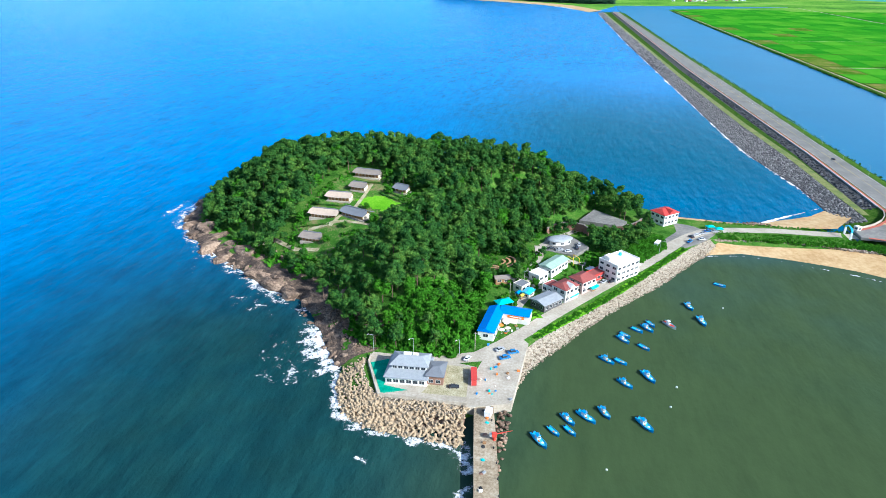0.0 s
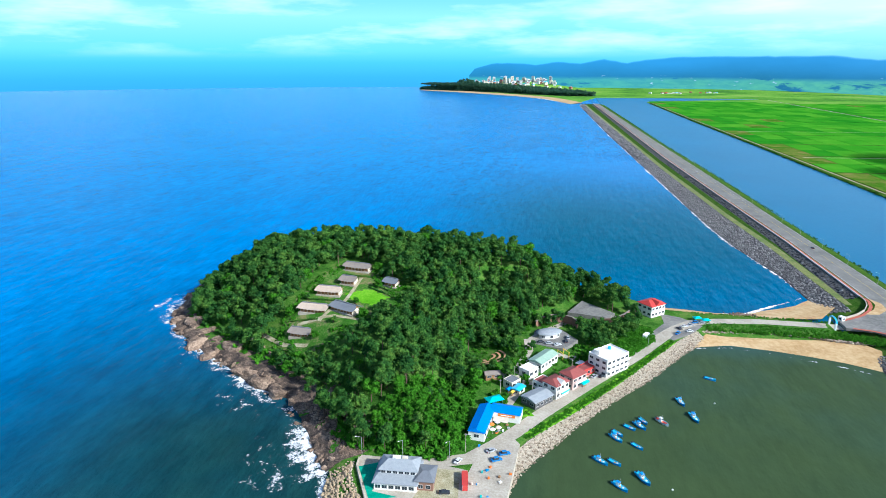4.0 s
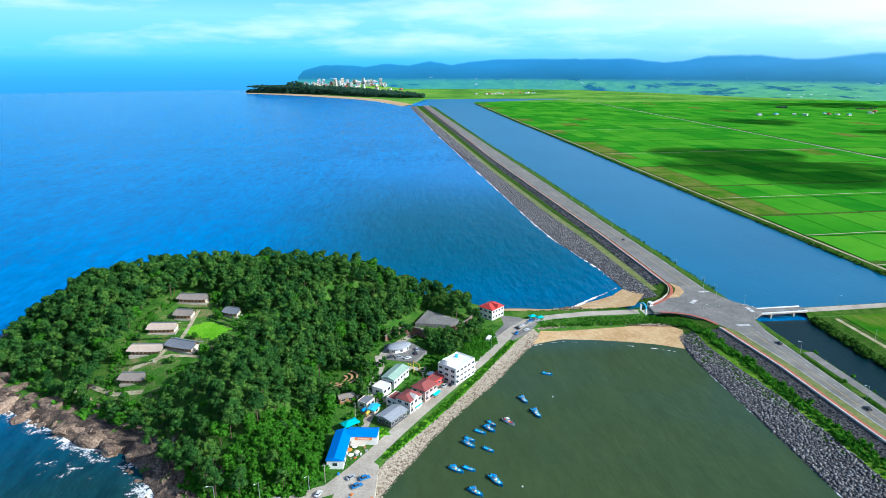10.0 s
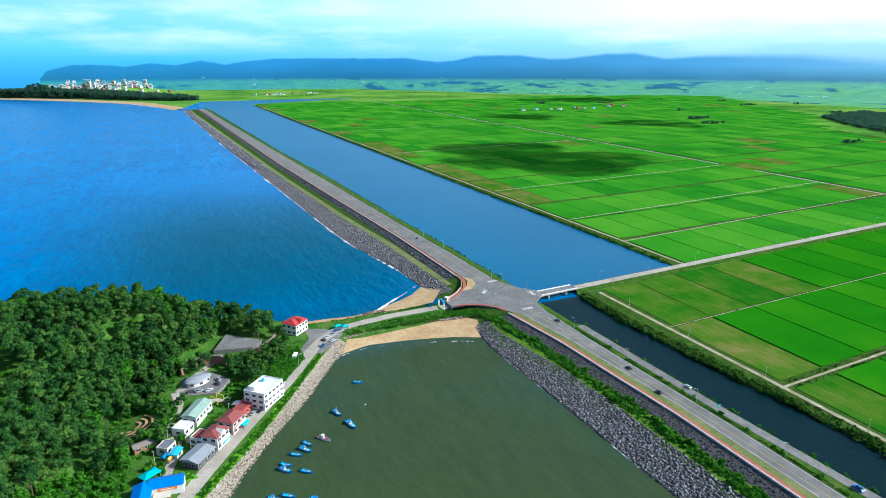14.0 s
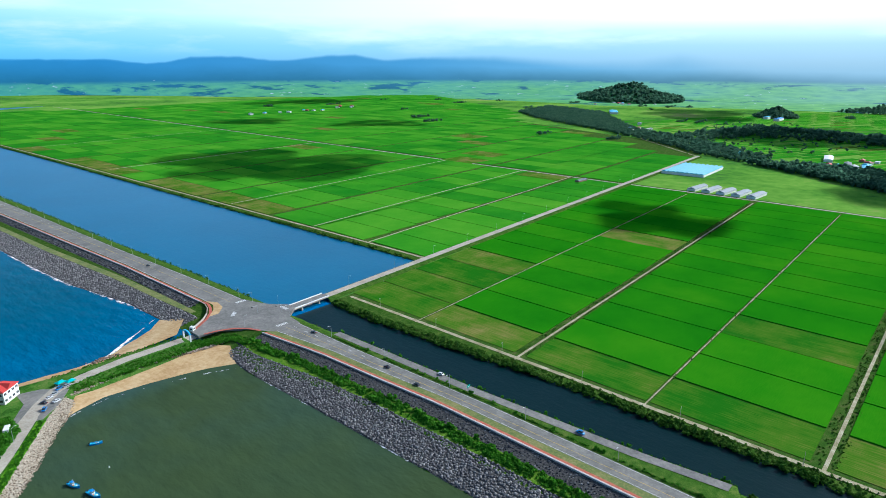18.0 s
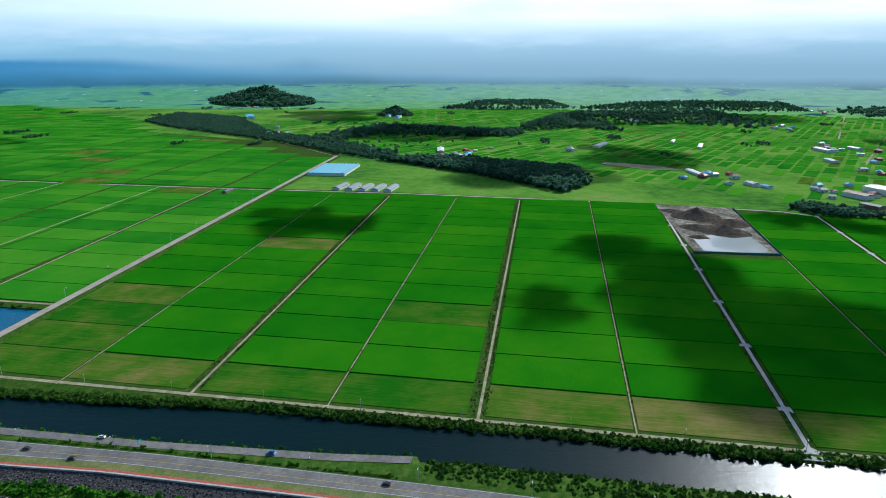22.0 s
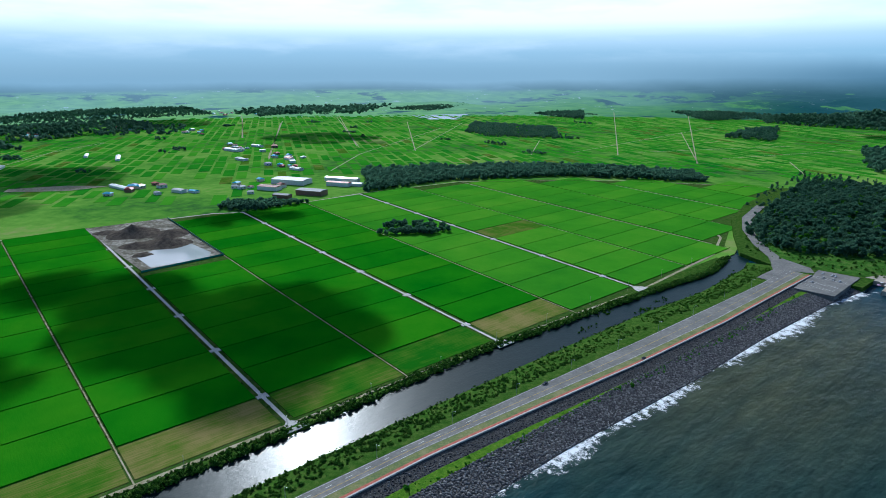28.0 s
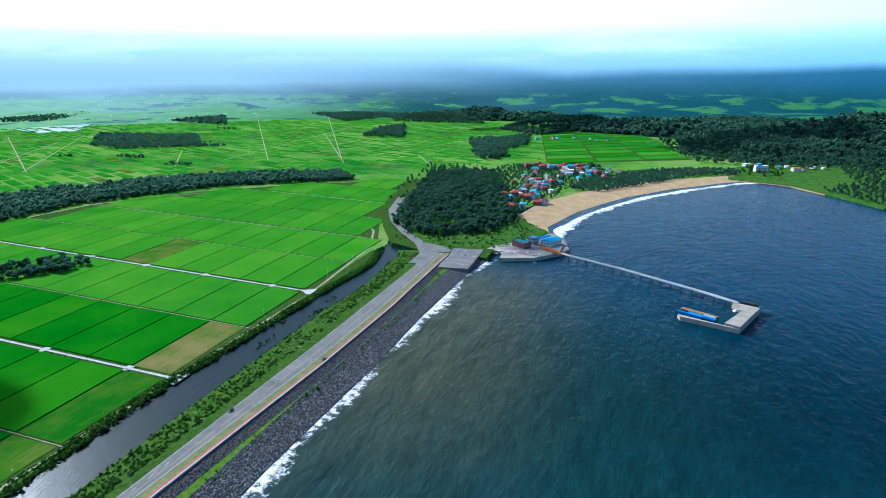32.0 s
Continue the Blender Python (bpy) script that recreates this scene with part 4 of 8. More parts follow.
bushes("court_hedge", hedge, M_PINE, "clipped dark hedges between the court terraces")
bank = []
for _ in range(2600):
    x, y = g.uniform(34, 64), g.uniform(336, 384)
    if in_poly(x, y, [(36, 340), (44, 336), (62, 362), (62, 380), (50, 384), (42, 366)]):
        bank.append((x, y, isle_z(x, y) + 0.5, g.uniform(0.6, 1.3), g.uniform(0, 6), g.integers(4)))
for _ in range(1500):
    x, y = g.uniform(-46, -10), g.uniform(296, 400)
    if in_poly(x, y, [(-42, 330), (-34, 322), (-24, 332), (-22, 360), (-12, 396), (-24, 402), (-34, 384)]) or in_poly(x, y, [(-46, 300), (-34, 292), (-26, 304), (-30, 312), (-44, 318)]):
        bank.append((x, y, isle_z(x, y) + 0.3, g.uniform(0.4, 1.0), g.uniform(0, 6), g.integers(4)))
bank = [q for q in bank if terrace_free(q)]
bushes("bank_shrubs", bank, M_BROAD, "bright green creepers and shrubs on garden banks")

# trees and shrubs packed between the shops, lanes and the forecourt
packed = []
for _ in range(900):
    x, y = g.uniform(-34, 40), g.uniform(262, 346)
    if in_poly(x, y, [(-34, 296), (-22, 288), (-14, 312), (-10, 336), (-30, 340), (-42, 322)]) or in_poly(x, y, [(10, 330), (24, 322), (38, 338), (30, 344), (16, 348)]) or in_poly(x, y, [(-30, 262), (-20, 262), (-20, 280), (-30, 288)]):
        packed.append((x, y, isle_z(x, y) + 0.6, g.uniform(0.6, 1.5), g.uniform(0, 6), g.integers(4)))
packed = [q for q in packed if terrace_free(q)]
bushes("lane_shrubs", packed, M_BROAD, "lush green shrubs packed between island lanes")

# ---- rice plots, tracks and the farm plain ----
# each track between the columns of plots: its y at x = 320 and its slope
LINES = [(405, 0.068), (311, 0.05), (217, 0.048), (126, 0.021), (33.5, 0.011), (-57, -0.013), (-147.5, -0.029), (-240, -0.046), (-332, -0.063), (-429, -0.08), (-529, -0.095), (-634, -0.1), (-740, -0.108), (-845, -0.125), (-950, -0.14), (-1060, -0.15), (-1170, -0.16)]


def line_y(k, x):
    return LINES[k][0] + LINES[k][1] * (x - 320)


ROWX = [321, 360] + [360 + 45.3 * i for i in range(1, 14)]
FIELD = [(314, 396), (950, 445), (955, 230), (950, 40), (938, -165), (918, -328), (895, -367), (902, -587), (872, -801), (789, -935), (666, -1050), (564, -1128), (449, -1180), (392, -982), (378, -847), (325, -720), (314, -530)]
VALLEY = [(215, -1515), (-135, -1700), (40, -2560), (360, -2330)]
SITE = [(944, -160), (936, -266), (698, -256), (694, -166)]
DRY = {(3, 3), (1, 7), (0, 1), (0, 2), (0, 3), (10, 5)}
MARGIN = {2: (6, 4), 4: (7, 4), 6: (4.5, 4.5), 8: (4.5, 4.5), 10: (4.5, 4.5), 12: (3, 3), 14: (3, 3)}


def sheet_poly(name, poly, z, material, label, category):
    bm = bmesh.new()
    f = bm.faces.new([bm.verts.new((x, y, z)) for x, y in poly])
    bmesh.ops.triangulate(bm, faces=[f])
    bmesh.ops.recalc_face_normals(bm, faces=bm.faces[:])
    if bm.faces[0].normal.z < 0:
        bmesh.ops.reverse_faces(bm, faces=bm.faces[:])
    me = bpy.data.meshes.new(name)
    bm.to_mesh(me)
    bm.free()
    me.materials.append(material)
    return tagged(new(name, me), label, category, kind="structure")


sheet_poly("ground_paddy", [(312, 394), (962, 440), (966, 230), (958, 40), (948, -165), (926, -328), (905, -367), (912, -587), (880, -801), (789, -948), (666, -1062), (564, -1140), (440, -1192), (384, -982), (372, -850), (322, -725), (309, -530), (316, -300), (311, -120), (309, 190)], 1.23, M_BUND, "dark grassy earth between the rice plots", "ground")
sheet_poly("ground_paddy_north", [(430, 425), (1490, 495), (1640, 900), (1830, 1400), (1830, 2960), (372, 2960), (404, 1500), (426, 700)], 1.23, M_BUND, "dark grassy earth between the north plots", "ground")
for j in range(len(LINES) - 1):
    above, below = MARGIN.get(j, (1.5, 1.5))[1], MARGIN.get(j + 1, (1.5, 1.5))[0]
    for i in range(len(ROWX) - 1):
        a, b = ROWX[i] + 0.6, ROWX[i + 1] - 0.6
        cx = (a + b) / 2
        cy = (line_y(j, cx) + line_y(j + 1, cx)) / 2
        if not in_poly(cx, cy, FIELD) or in_poly(cx, cy, SITE):
            continue
        up = [(farm_y(x) - 10 if j == 0 else line_y(j, x) - above) for x in (a, b)]
        dn = [line_y(j + 1, x) + below for x in (a, b)]
        dry = (i == 0 and j < 9) or (j, i) in DRY
        h = 1.2 + (0.35 if dry else 0.75)
        foot = [(a, dn[0]), (b, dn[1]), (b, up[1]), (a, up[0])]
        plot = MB().add([(x, y, 1.2) for x, y in foot] + [(x + (0.15 if x == a else -0.15), y, h) for x, y in foot], [(4, 5, 6, 7), (0, 1, 5, 4), (1, 2, 6, 5), (2, 3, 7, 6), (3, 0, 4, 7)])
        name = "dry_plot" if dry else "rice_plot"
        tagged(new(name, plot.mesh(name, M_DRY if dry else (M_RICE_HAZED if j > 8 else M_RICE))), "dry tan and green cropped plot beside the canal track" if dry else "flat plot of bright green standing rice", "farm plot", "plots of the rice plain")

mbN, mbD = MB(), MB()
gN = np.random.default_rng(5)
for j in range(28):
    yj = 418 + 93 * j + (6 if j % 2 else 0)
    first = can_e(yj + 45) + 17
    cells = [(first + (946 - first) * i / 11, first + (946 - first) * (i + 1) / 11) for i in range(11)] + [(960 + 46 * i, 1006 + 46 * i) for i in range(47)]
    for i, (xa, xb) in enumerate(cells):
        y0 = yj + 0.068 * (xa - 436)
        if y0 > 2960 or xa > float(np.interp(y0, [484, 860, 1167, 1484, 2960], [1330, 1600, 1750, 2160, 3100])) - 40 or math.hypot(xa, y0) > 3900:
            continue
        (mbD if (i == 0 and gN.random() < 0.4) or gN.random() < 0.012 else mbN).box((xa + xb) / 2, y0 + 44, 1.2, xb - xa - 1.4, 88 if j % 2 else 91, 0.7)
for x0, y0, w, d in ((975, 815, 60, 80), (1070, 840, 60, 90), (1310, 1085, 70, 90)):
    mbD.box(x0, y0, 1.2, w, d, 0.74)
stuff("rice_fields_north", mbN, M_RICE_FAR_HAZED, "wide patchwork of green rice plots", "rice fields")
stuff("dry_fields_north", mbD, M_DRY, "tan cropped plots along the north canal", "dry fields")


M_TRACK = varied("track_concrete", [(0.42, 0.4, 0.36), (0.55, 0.53, 0.48), (0.64, 0.62, 0.58)], 0.2, 0.9, spec=0.1)


def track(pts, w, material, label, z=1.45):
    return structure("track", path_ribbon(pts, w, z, 0, 30), material, label, "farm track")


for c in range(1, 15):
    pale = c in (6, 8, 10)
    end = 936 if c < 8 else (905 if c < 11 else (880 if c < 13 else 660))
    y_at = lambda x: line_y(c, x)
    x_at = 313 if c < 12 else (345 if c == 12 else 385)
    track([(x_at, y_at(x_at)), (end, y_at(end))], 2.6 if pale else (1.9 if c in MARGIN else 0.9), M_TRACK if pale else M_DIRT, "pale concrete farm track between rice plots" if pale else "narrow earth track between rice plots", 1.52)
    if pale:
        for x in ROWX[1::2]:
            if x < end - 20:
                structure("passing_pad", MB().prism([(x - 3.4, y_at(x) - 4), (x + 3.4, y_at(x) - 4), (x + 2.0, y_at(x) + 4), (x - 2.0, y_at(x) + 4)], 1.2, 1.56), M_TRACK, "pale concrete crossing pad on the farm track", "track pad")
        structure("track_mouth", MB().prism([(308, y_at(312) - 9), (313, y_at(312) - 8), (320, y_at(320) - 2), (320, y_at(320) + 2), (313, y_at(312) + 7), (308, y_at(312) + 8)], 1.2, 1.58), M_TRACK, "flared concrete mouth of the farm track", "track pad")
track([(315, 390), (316, 190), (316.5, -120), (316, -300), (313, -420), (309, -520), (322, -700), (352, -780), (372, -805), (376, -850)], 3.2, M_DIRT, "earth track along the canal bank", 1.5)
track([(952, 448), (958, 230), (953, 40), (942, -166), (922, -330), (900, -370), (908, -588)], 5, M_CONC, "pale farm road at the edge of the rice plain")
track([(950, 455), (950, 900), (951, 1500), (951, 2100), (950, 3250)], 4.5, M_CONC, "straight pale road through the north fields")
track([(952, 445), (956, 900), (957, 1500), (957, 2100), (956, 3250)], 2.4, M_BUND, "dark ditch beside the straight north road", 1.62)
track([(can_e(y) + 13.5, y) for y in (2900, 1947, 1414, 980, 723, 498, 420)], 3, M_DIRT, "earth track along the north canal bank")
for yy in (504, 607, 797, 1234, 1700):
    track([(436, yy), (950, yy + 0.09 * 514)], 2.2 if yy != 1234 else 3.2, M_DIRT, "narrow earth track between north plots", 2.0)
mb = MB()
gF = np.random.default_rng(41)
mbB = MB()
fu, fw = Vector((0.43, 0.903)), Vector((0.903, -0.43))
for i in range(-70, 75):
    for j in range(-10, 34):
        if gF.random() < 0.16:
            continue
        c = Vector((1300, -900)) + fu * (i * 27) + fw * (j * 96 + (i * 37) % 96)
        if c.x < float(np.interp(c.y, [-2600, -1560, -1260, -1120, -640, -380, 20, 250, 480, 700, 1200], [-160, 300, 500, 760, 1170, 1010, 1260, 1400, 1480, 1680, 2250])) or math.hypot(*c) > 3000 or c.y > 1250 or in_poly(c.x, c.y, [(1300, -240), (1020, -360), (1140, -480), (1380, -330)]) or in_poly(c.x, c.y, VALLEY):
            continue
        w, d = 88 * gF.uniform(0.75, 1.0), 22 * gF.uniform(0.75, 1.05)
        (mbB if gF.random() < 0.05 else mb).box(c.x, c.y, 1.2, w, d, 0.45, math.atan2(fw.y, fw.x))
stuff("rice_fields_east", mb, M_RICE_FAR_HAZED, "strips of pale green rice beyond the tree belts", "rice fields")
stuff("dry_fields_east", mbB, M_DRY, "tan strips between the far rice", "dry fields")
sheet_poly("ground_bare_field", [(1275, -270), (1330, -210), (1360, -120), (1330, -110), (1270, -200)], 1.9, M_DIRT, "bare brown field beyond the tree belt", "field")
for pts in ([(1918, -804), (2677, -1133)], [(1411, -654), (2344, -1149)], [(1470, -953), (2472, -1490)], [(1157, -674), (1350, -877), (1763, -1506)], [(1574, -65), (1917, -287), (2057, -443)], [(1308, -1026), (2083, -1591)], [(908, -588), (880, -800), (690, -1045), (450, -1200)], [(1345, 476), (1560, 700), (1900, 950)], [(692, -1900), (900, -1450)], [(1010, -1320), (1120, -2300)]):
    track(pts, 2.7, M_DIRT, "pale farm road across the far fields", 1.95)

# valley of small plots behind the village
sheet_poly("ground_valley", VALLEY, 1.75, M_BUND, "dark grassy banks between the valley plots", "ground")
mb, mbB = MB(), MB()
va, vb, vc, vd = (Vector(p) for p in VALLEY)
for j in range(11):
    for i in range(3):
        u0, u1 = (i + 0.03) / 3, (i + 0.97) / 3
        w0, w1 = (j + 0.1) / 11 + 0.012 * i, (j + 0.86) / 11 + 0.012 * i
        q = [(va.lerp(vb, u)).lerp(vd.lerp(vc, u), w * 0.97) for u, w in ((u0, w0), (u0, w1), (u1, w1), (u1, w0))]
        (mbB if (i * 5 + j * 3) % 4 == 0 else mb).prism([tuple(p) for p in q], 1.6, 2.3)
stuff("valley_fields", mb, M_RICE_FAR_HAZED, "small bright rice plots behind the beach village", "rice fields")
stuff("valley_fields", mbB, M_RICE, "deeper green plots behind the beach village", "rice fields")

# muddy water, its grey raised to hold the bright sky's reflection
M_POND = mat("pond_water_skylit", (0.42, 0.43, 0.42), 0.04, 0, 0.5)
bump(M_POND, noise_tex(M_POND, world_coords(M_POND), 0.6, 2), 0.02, 0.1)
gw2 = np.random.default_rng(19)
weeds = []
for c, n, reach_y in ((2, 900, 5.0), (4, 1100, 6.0), (6, 420, 3.8), (8, 320, 3.8), (10, 320, 3.6), (12, 320, 2.8), (1, 120, 1.0), (3, 120, 1.0), (5, 160, 1.0), (7, 120, 1.0)):
    for _ in range(n):
        x = gw2.uniform(322, 930)
        if c >= 6 and in_poly(x, line_y(c, x), SITE):
            continue
        d = gw2.choice((-1, 1)) * (1.6 + abs(gw2.normal(0, 0.4)) * reach_y) if reach_y > 2 else gw2.normal(0, 0.8)
        weeds.append((x, line_y(c, x) + max(-reach_y, min(reach_y, d)), 1.45, gw2.uniform(0.22, 0.6), gw2.uniform(0, 6), gw2.integers(4)))
bushes("track_weeds", weeds, M_SCRUB, "rough green weeds along the farm tracks")
# building site with pond and spoil heaps
structure("ground_site", MB().prism(SITE, 0.5, 1.75), varied("site_earth", [(0.09, 0.085, 0.06), (0.2, 0.18, 0.14), (0.45, 0.42, 0.36)], 0.04, spec=0.0), "grey-brown bare earth of a building site", "site")
structure("water_site_pond", MB().prism([(753, -176), (776, -204), (791, -244), (718, -250), (698, -240), (702, -177)], 1.0, 1.84), M_POND, "still muddy site pond with reflected sky painted in", "pond")
M_HEAP = varied("spoil_earth", [(0.05, 0.04, 0.035), (0.09, 0.075, 0.06), (0.15, 0.125, 0.1)], 0.15, 0.95, bump_d=0.5, spec=0.0)


def heap(x, y, r, h, seed):
    mb = MB()
    rows = []
    for k in range(7):
        t = k / 6
        rows.append([(x + math.cos(a) * r * t * (1 + 0.25 * noise.noise((math.cos(a), math.sin(a), seed))), y + math.sin(a) * r * t * (1 + 0.25 * noise.noise((math.cos(a), math.sin(a), seed))), 1.7 + h * (1 - t) ** 1.3 + 0.4 * noise.noise((t * 5, a * 2, seed))) for a in (2 * math.pi * i / 20 for i in range(21))])
    mb.sheet(rows)
    tagged(new("earth_mound", mb.mesh("earth_mound", M_HEAP, True)), "dark brown heap of spoil earth on the site", "earth mound", "site mounds")


for a in ((872, -204, 34, 13, 1), (792, -222, 30, 9, 2), (806, -190, 20, 5, 3), (900, -178, 16, 3, 4), (838, -240, 26, 6, 5), (760, -184, 12, 3, 6)):
    heap(*a)
fence = thing("site_fence", "green mesh fence round the building site", "fence", pose(0, 0, 0))
M_FENCE = mat("green_fence", (0.02, 0.2, 0.14), 0.6)
for (xa, ya), (xb, yb) in (((936, -268), (698, -258)), ((698, -258), (692, -164))):
    n = int(math.hypot(xb - xa, yb - ya) / 12)
    for i in range(n):
        x0, y0, x1, y1 = (xa + (xb - xa) * i / n, ya + (yb - ya) * i / n, xa + (xb - xa) * (i + 1) / n, ya + (yb - ya) * (i + 1) / n)
        part("panel", MB().add([(x0, y0, 1.3), (x1, y1, 1.3), (x1, y1, 3.4), (x0, y0, 3.4), (x0 + 0.1, y0 + 0.1, 1.3), (x1 + 0.1, y1 + 0.1, 1.3), (x1 + 0.1, y1 + 0.1, 3.4), (x0 + 0.1, y0 + 0.1, 3.4)], [(0, 1, 2, 3), (7, 6, 5, 4), (3, 2, 6, 7)]), M_FENCE, fence)

# ---- woods on the plain ----
def rise_in(poly, h, wide):
    """Ground that swells inside a wood."""
    return lambda x, y: 1.2 + h * smooth(edge_distance(x, y, poly) / wide)


def wood_poly(name, poly, step, label, size=(0.8, 1.25), zf=None, material=None, models=None, height=4.5, gap=0.0, seed=1):
    g = np.random.default_rng(seed)
    xs, ys = [p[0] for p in poly], [p[1] for p in poly]
    spots = []
    for x in np.arange(min(xs), max(xs), step):
        for y in np.arange(min(ys), max(ys), step):
            px, py = x + g.uniform(-0.4, 0.4) * step, y + g.uniform(-0.4, 0.4) * step
            if in_poly(px, py, poly) and g.random() >= gap:
                s = g.uniform(*size)
                spots.append((px, py, (zf(px, py) if zf else 1.2) + height * s, s, g.uniform(0, 6.28), g.integers(4)))
    if spots:
        v, f = placed(models or WOOD, spots)
        arr_stuff(name, v, f, material or M_FOREST_HAZED, label, "trees")


# leaf colours lightened and blued to stand in for haze over distance
M_FOREST_HAZED = varied("far_forest_hazed", [(0.05, 0.13, 0.08), (0.08, 0.18, 0.11), (0.115, 0.23, 0.135)], 0.03, 0.95, 6, 0, 0.05)
leafy(M_FOREST_HAZED, 0.7)
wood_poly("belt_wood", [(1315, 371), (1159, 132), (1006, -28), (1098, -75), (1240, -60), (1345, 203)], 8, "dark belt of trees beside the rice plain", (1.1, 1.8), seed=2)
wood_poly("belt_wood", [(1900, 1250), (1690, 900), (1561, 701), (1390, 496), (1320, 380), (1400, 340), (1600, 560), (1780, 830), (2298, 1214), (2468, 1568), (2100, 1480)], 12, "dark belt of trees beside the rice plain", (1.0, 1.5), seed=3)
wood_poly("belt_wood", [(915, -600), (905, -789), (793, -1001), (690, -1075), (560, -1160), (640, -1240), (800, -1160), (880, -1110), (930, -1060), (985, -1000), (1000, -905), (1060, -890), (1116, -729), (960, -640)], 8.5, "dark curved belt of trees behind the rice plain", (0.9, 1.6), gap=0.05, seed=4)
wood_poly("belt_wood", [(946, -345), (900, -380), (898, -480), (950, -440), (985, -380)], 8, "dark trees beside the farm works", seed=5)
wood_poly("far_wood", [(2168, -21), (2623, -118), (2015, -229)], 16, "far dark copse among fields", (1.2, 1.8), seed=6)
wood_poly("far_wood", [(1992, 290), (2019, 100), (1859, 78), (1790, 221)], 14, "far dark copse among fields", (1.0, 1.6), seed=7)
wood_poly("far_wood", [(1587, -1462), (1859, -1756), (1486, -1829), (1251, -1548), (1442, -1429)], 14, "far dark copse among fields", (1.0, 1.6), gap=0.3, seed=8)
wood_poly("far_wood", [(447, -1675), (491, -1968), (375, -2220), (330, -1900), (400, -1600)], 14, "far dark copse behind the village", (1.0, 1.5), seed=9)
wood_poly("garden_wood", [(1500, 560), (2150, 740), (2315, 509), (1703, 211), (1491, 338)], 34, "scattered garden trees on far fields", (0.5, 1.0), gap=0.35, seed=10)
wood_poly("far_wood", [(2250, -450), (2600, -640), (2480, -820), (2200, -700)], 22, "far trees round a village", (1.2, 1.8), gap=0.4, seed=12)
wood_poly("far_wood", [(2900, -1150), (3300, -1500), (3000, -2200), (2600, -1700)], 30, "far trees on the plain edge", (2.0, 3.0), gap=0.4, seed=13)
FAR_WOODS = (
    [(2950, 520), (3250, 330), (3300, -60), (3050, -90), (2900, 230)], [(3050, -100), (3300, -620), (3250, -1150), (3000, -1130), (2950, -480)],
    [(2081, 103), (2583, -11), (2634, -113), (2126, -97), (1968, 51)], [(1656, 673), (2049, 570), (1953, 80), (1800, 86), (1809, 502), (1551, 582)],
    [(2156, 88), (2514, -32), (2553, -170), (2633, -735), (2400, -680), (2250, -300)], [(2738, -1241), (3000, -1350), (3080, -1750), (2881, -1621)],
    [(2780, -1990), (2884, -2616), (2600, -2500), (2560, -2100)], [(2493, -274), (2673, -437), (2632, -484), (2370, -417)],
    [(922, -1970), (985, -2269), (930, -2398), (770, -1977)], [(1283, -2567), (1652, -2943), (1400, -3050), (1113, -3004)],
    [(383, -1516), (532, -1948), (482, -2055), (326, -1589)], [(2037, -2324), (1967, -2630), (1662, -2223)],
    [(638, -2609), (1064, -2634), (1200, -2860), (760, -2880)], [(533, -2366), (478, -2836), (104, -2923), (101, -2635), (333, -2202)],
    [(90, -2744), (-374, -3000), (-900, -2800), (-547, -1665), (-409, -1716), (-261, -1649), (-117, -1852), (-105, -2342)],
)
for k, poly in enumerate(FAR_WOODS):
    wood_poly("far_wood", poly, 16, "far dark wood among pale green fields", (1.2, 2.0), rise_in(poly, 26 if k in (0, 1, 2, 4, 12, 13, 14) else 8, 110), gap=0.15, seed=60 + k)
gh2 = np.random.default_rng(8)
for k in range(60):
    x, y = gh2.uniform(1000, 2900), gh2.uniform(-2600, 2600)
    if x < 1350 and y > -700 or -180 < y < 480 and x < 1500:
        continue
    rx, ry = gh2.uniform(15, 60), gh2.uniform(8, 22)
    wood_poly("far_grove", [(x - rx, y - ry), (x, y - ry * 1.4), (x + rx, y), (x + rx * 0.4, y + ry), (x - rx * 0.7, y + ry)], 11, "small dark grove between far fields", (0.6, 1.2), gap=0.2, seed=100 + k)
for pts in ([(2577, -1564), (1494, -961)], [(1900, -2800), (904, -1365)], [(2877, -1215), (1920, -808)], [(2449, -1210), (1441, -667)], [(1104, -2037), (700, -1384)], [(1251, -1464), (1052, -1201)], [(1529, -2869), (700, -1380)], [(-10, -2121), (-135, -1681)], [(1320, -1027), (1873, -1712)], [(570, -1570), (469, -1388)], [(520, -2000), (700, -1500)]):
    track(pts, 2.7, M_DIRT, "pale farm road across the far fields", 1.95)
structure("water_reservoir", MB().prism([(2360, -1818), (2261, -2109), (2035, -1832), (2115, -1738)], 0.8, 1.5), M_POND, "pale far reservoir among fields", "reservoir")
# clump in the rice plain: single trees
gc = np.random.default_rng(3)
clump_models = [array_mesh("crown", c[0] * 1.25, c[1], M_FOREST_HAZED) for c in BROAD]
trunk_mesh = MB().rod((0, 0, -5.5), (0, 0, 0.5), 0.3, 0.2).mesh("trunk", M_BARK)
for _ in range(90):
    x, y = gc.uniform(600, 690), gc.uniform(-555, -450)
    if in_poly(x, y, [(690, -466), (650, -450), (608, -500), (604, -530), (632, -556), (680, -520)]):
        s = gc.uniform(0.75, 1.2)
        tr = thing("field_tree", "dark green tree in a clump amid rice", "tree", pose(x, y, 1.2 + 5.2 * s, 0, 0, gc.uniform(0, 360)), "clump in the rice plain")
        tr.scale = (s, s, s)
        part("trunk", trunk_mesh, None, tr)
        part("crown", clump_models[gc.integers(4)], None, tr)

# ---- paints and building materials ----
def paint(name, c, rough=0.7, metal=0.0):
    return varied(name, [tuple(k * 0.86 for k in c), c, tuple(min(0.9, k * 1.1) for k in c)], 0.7, rough, metal=metal)


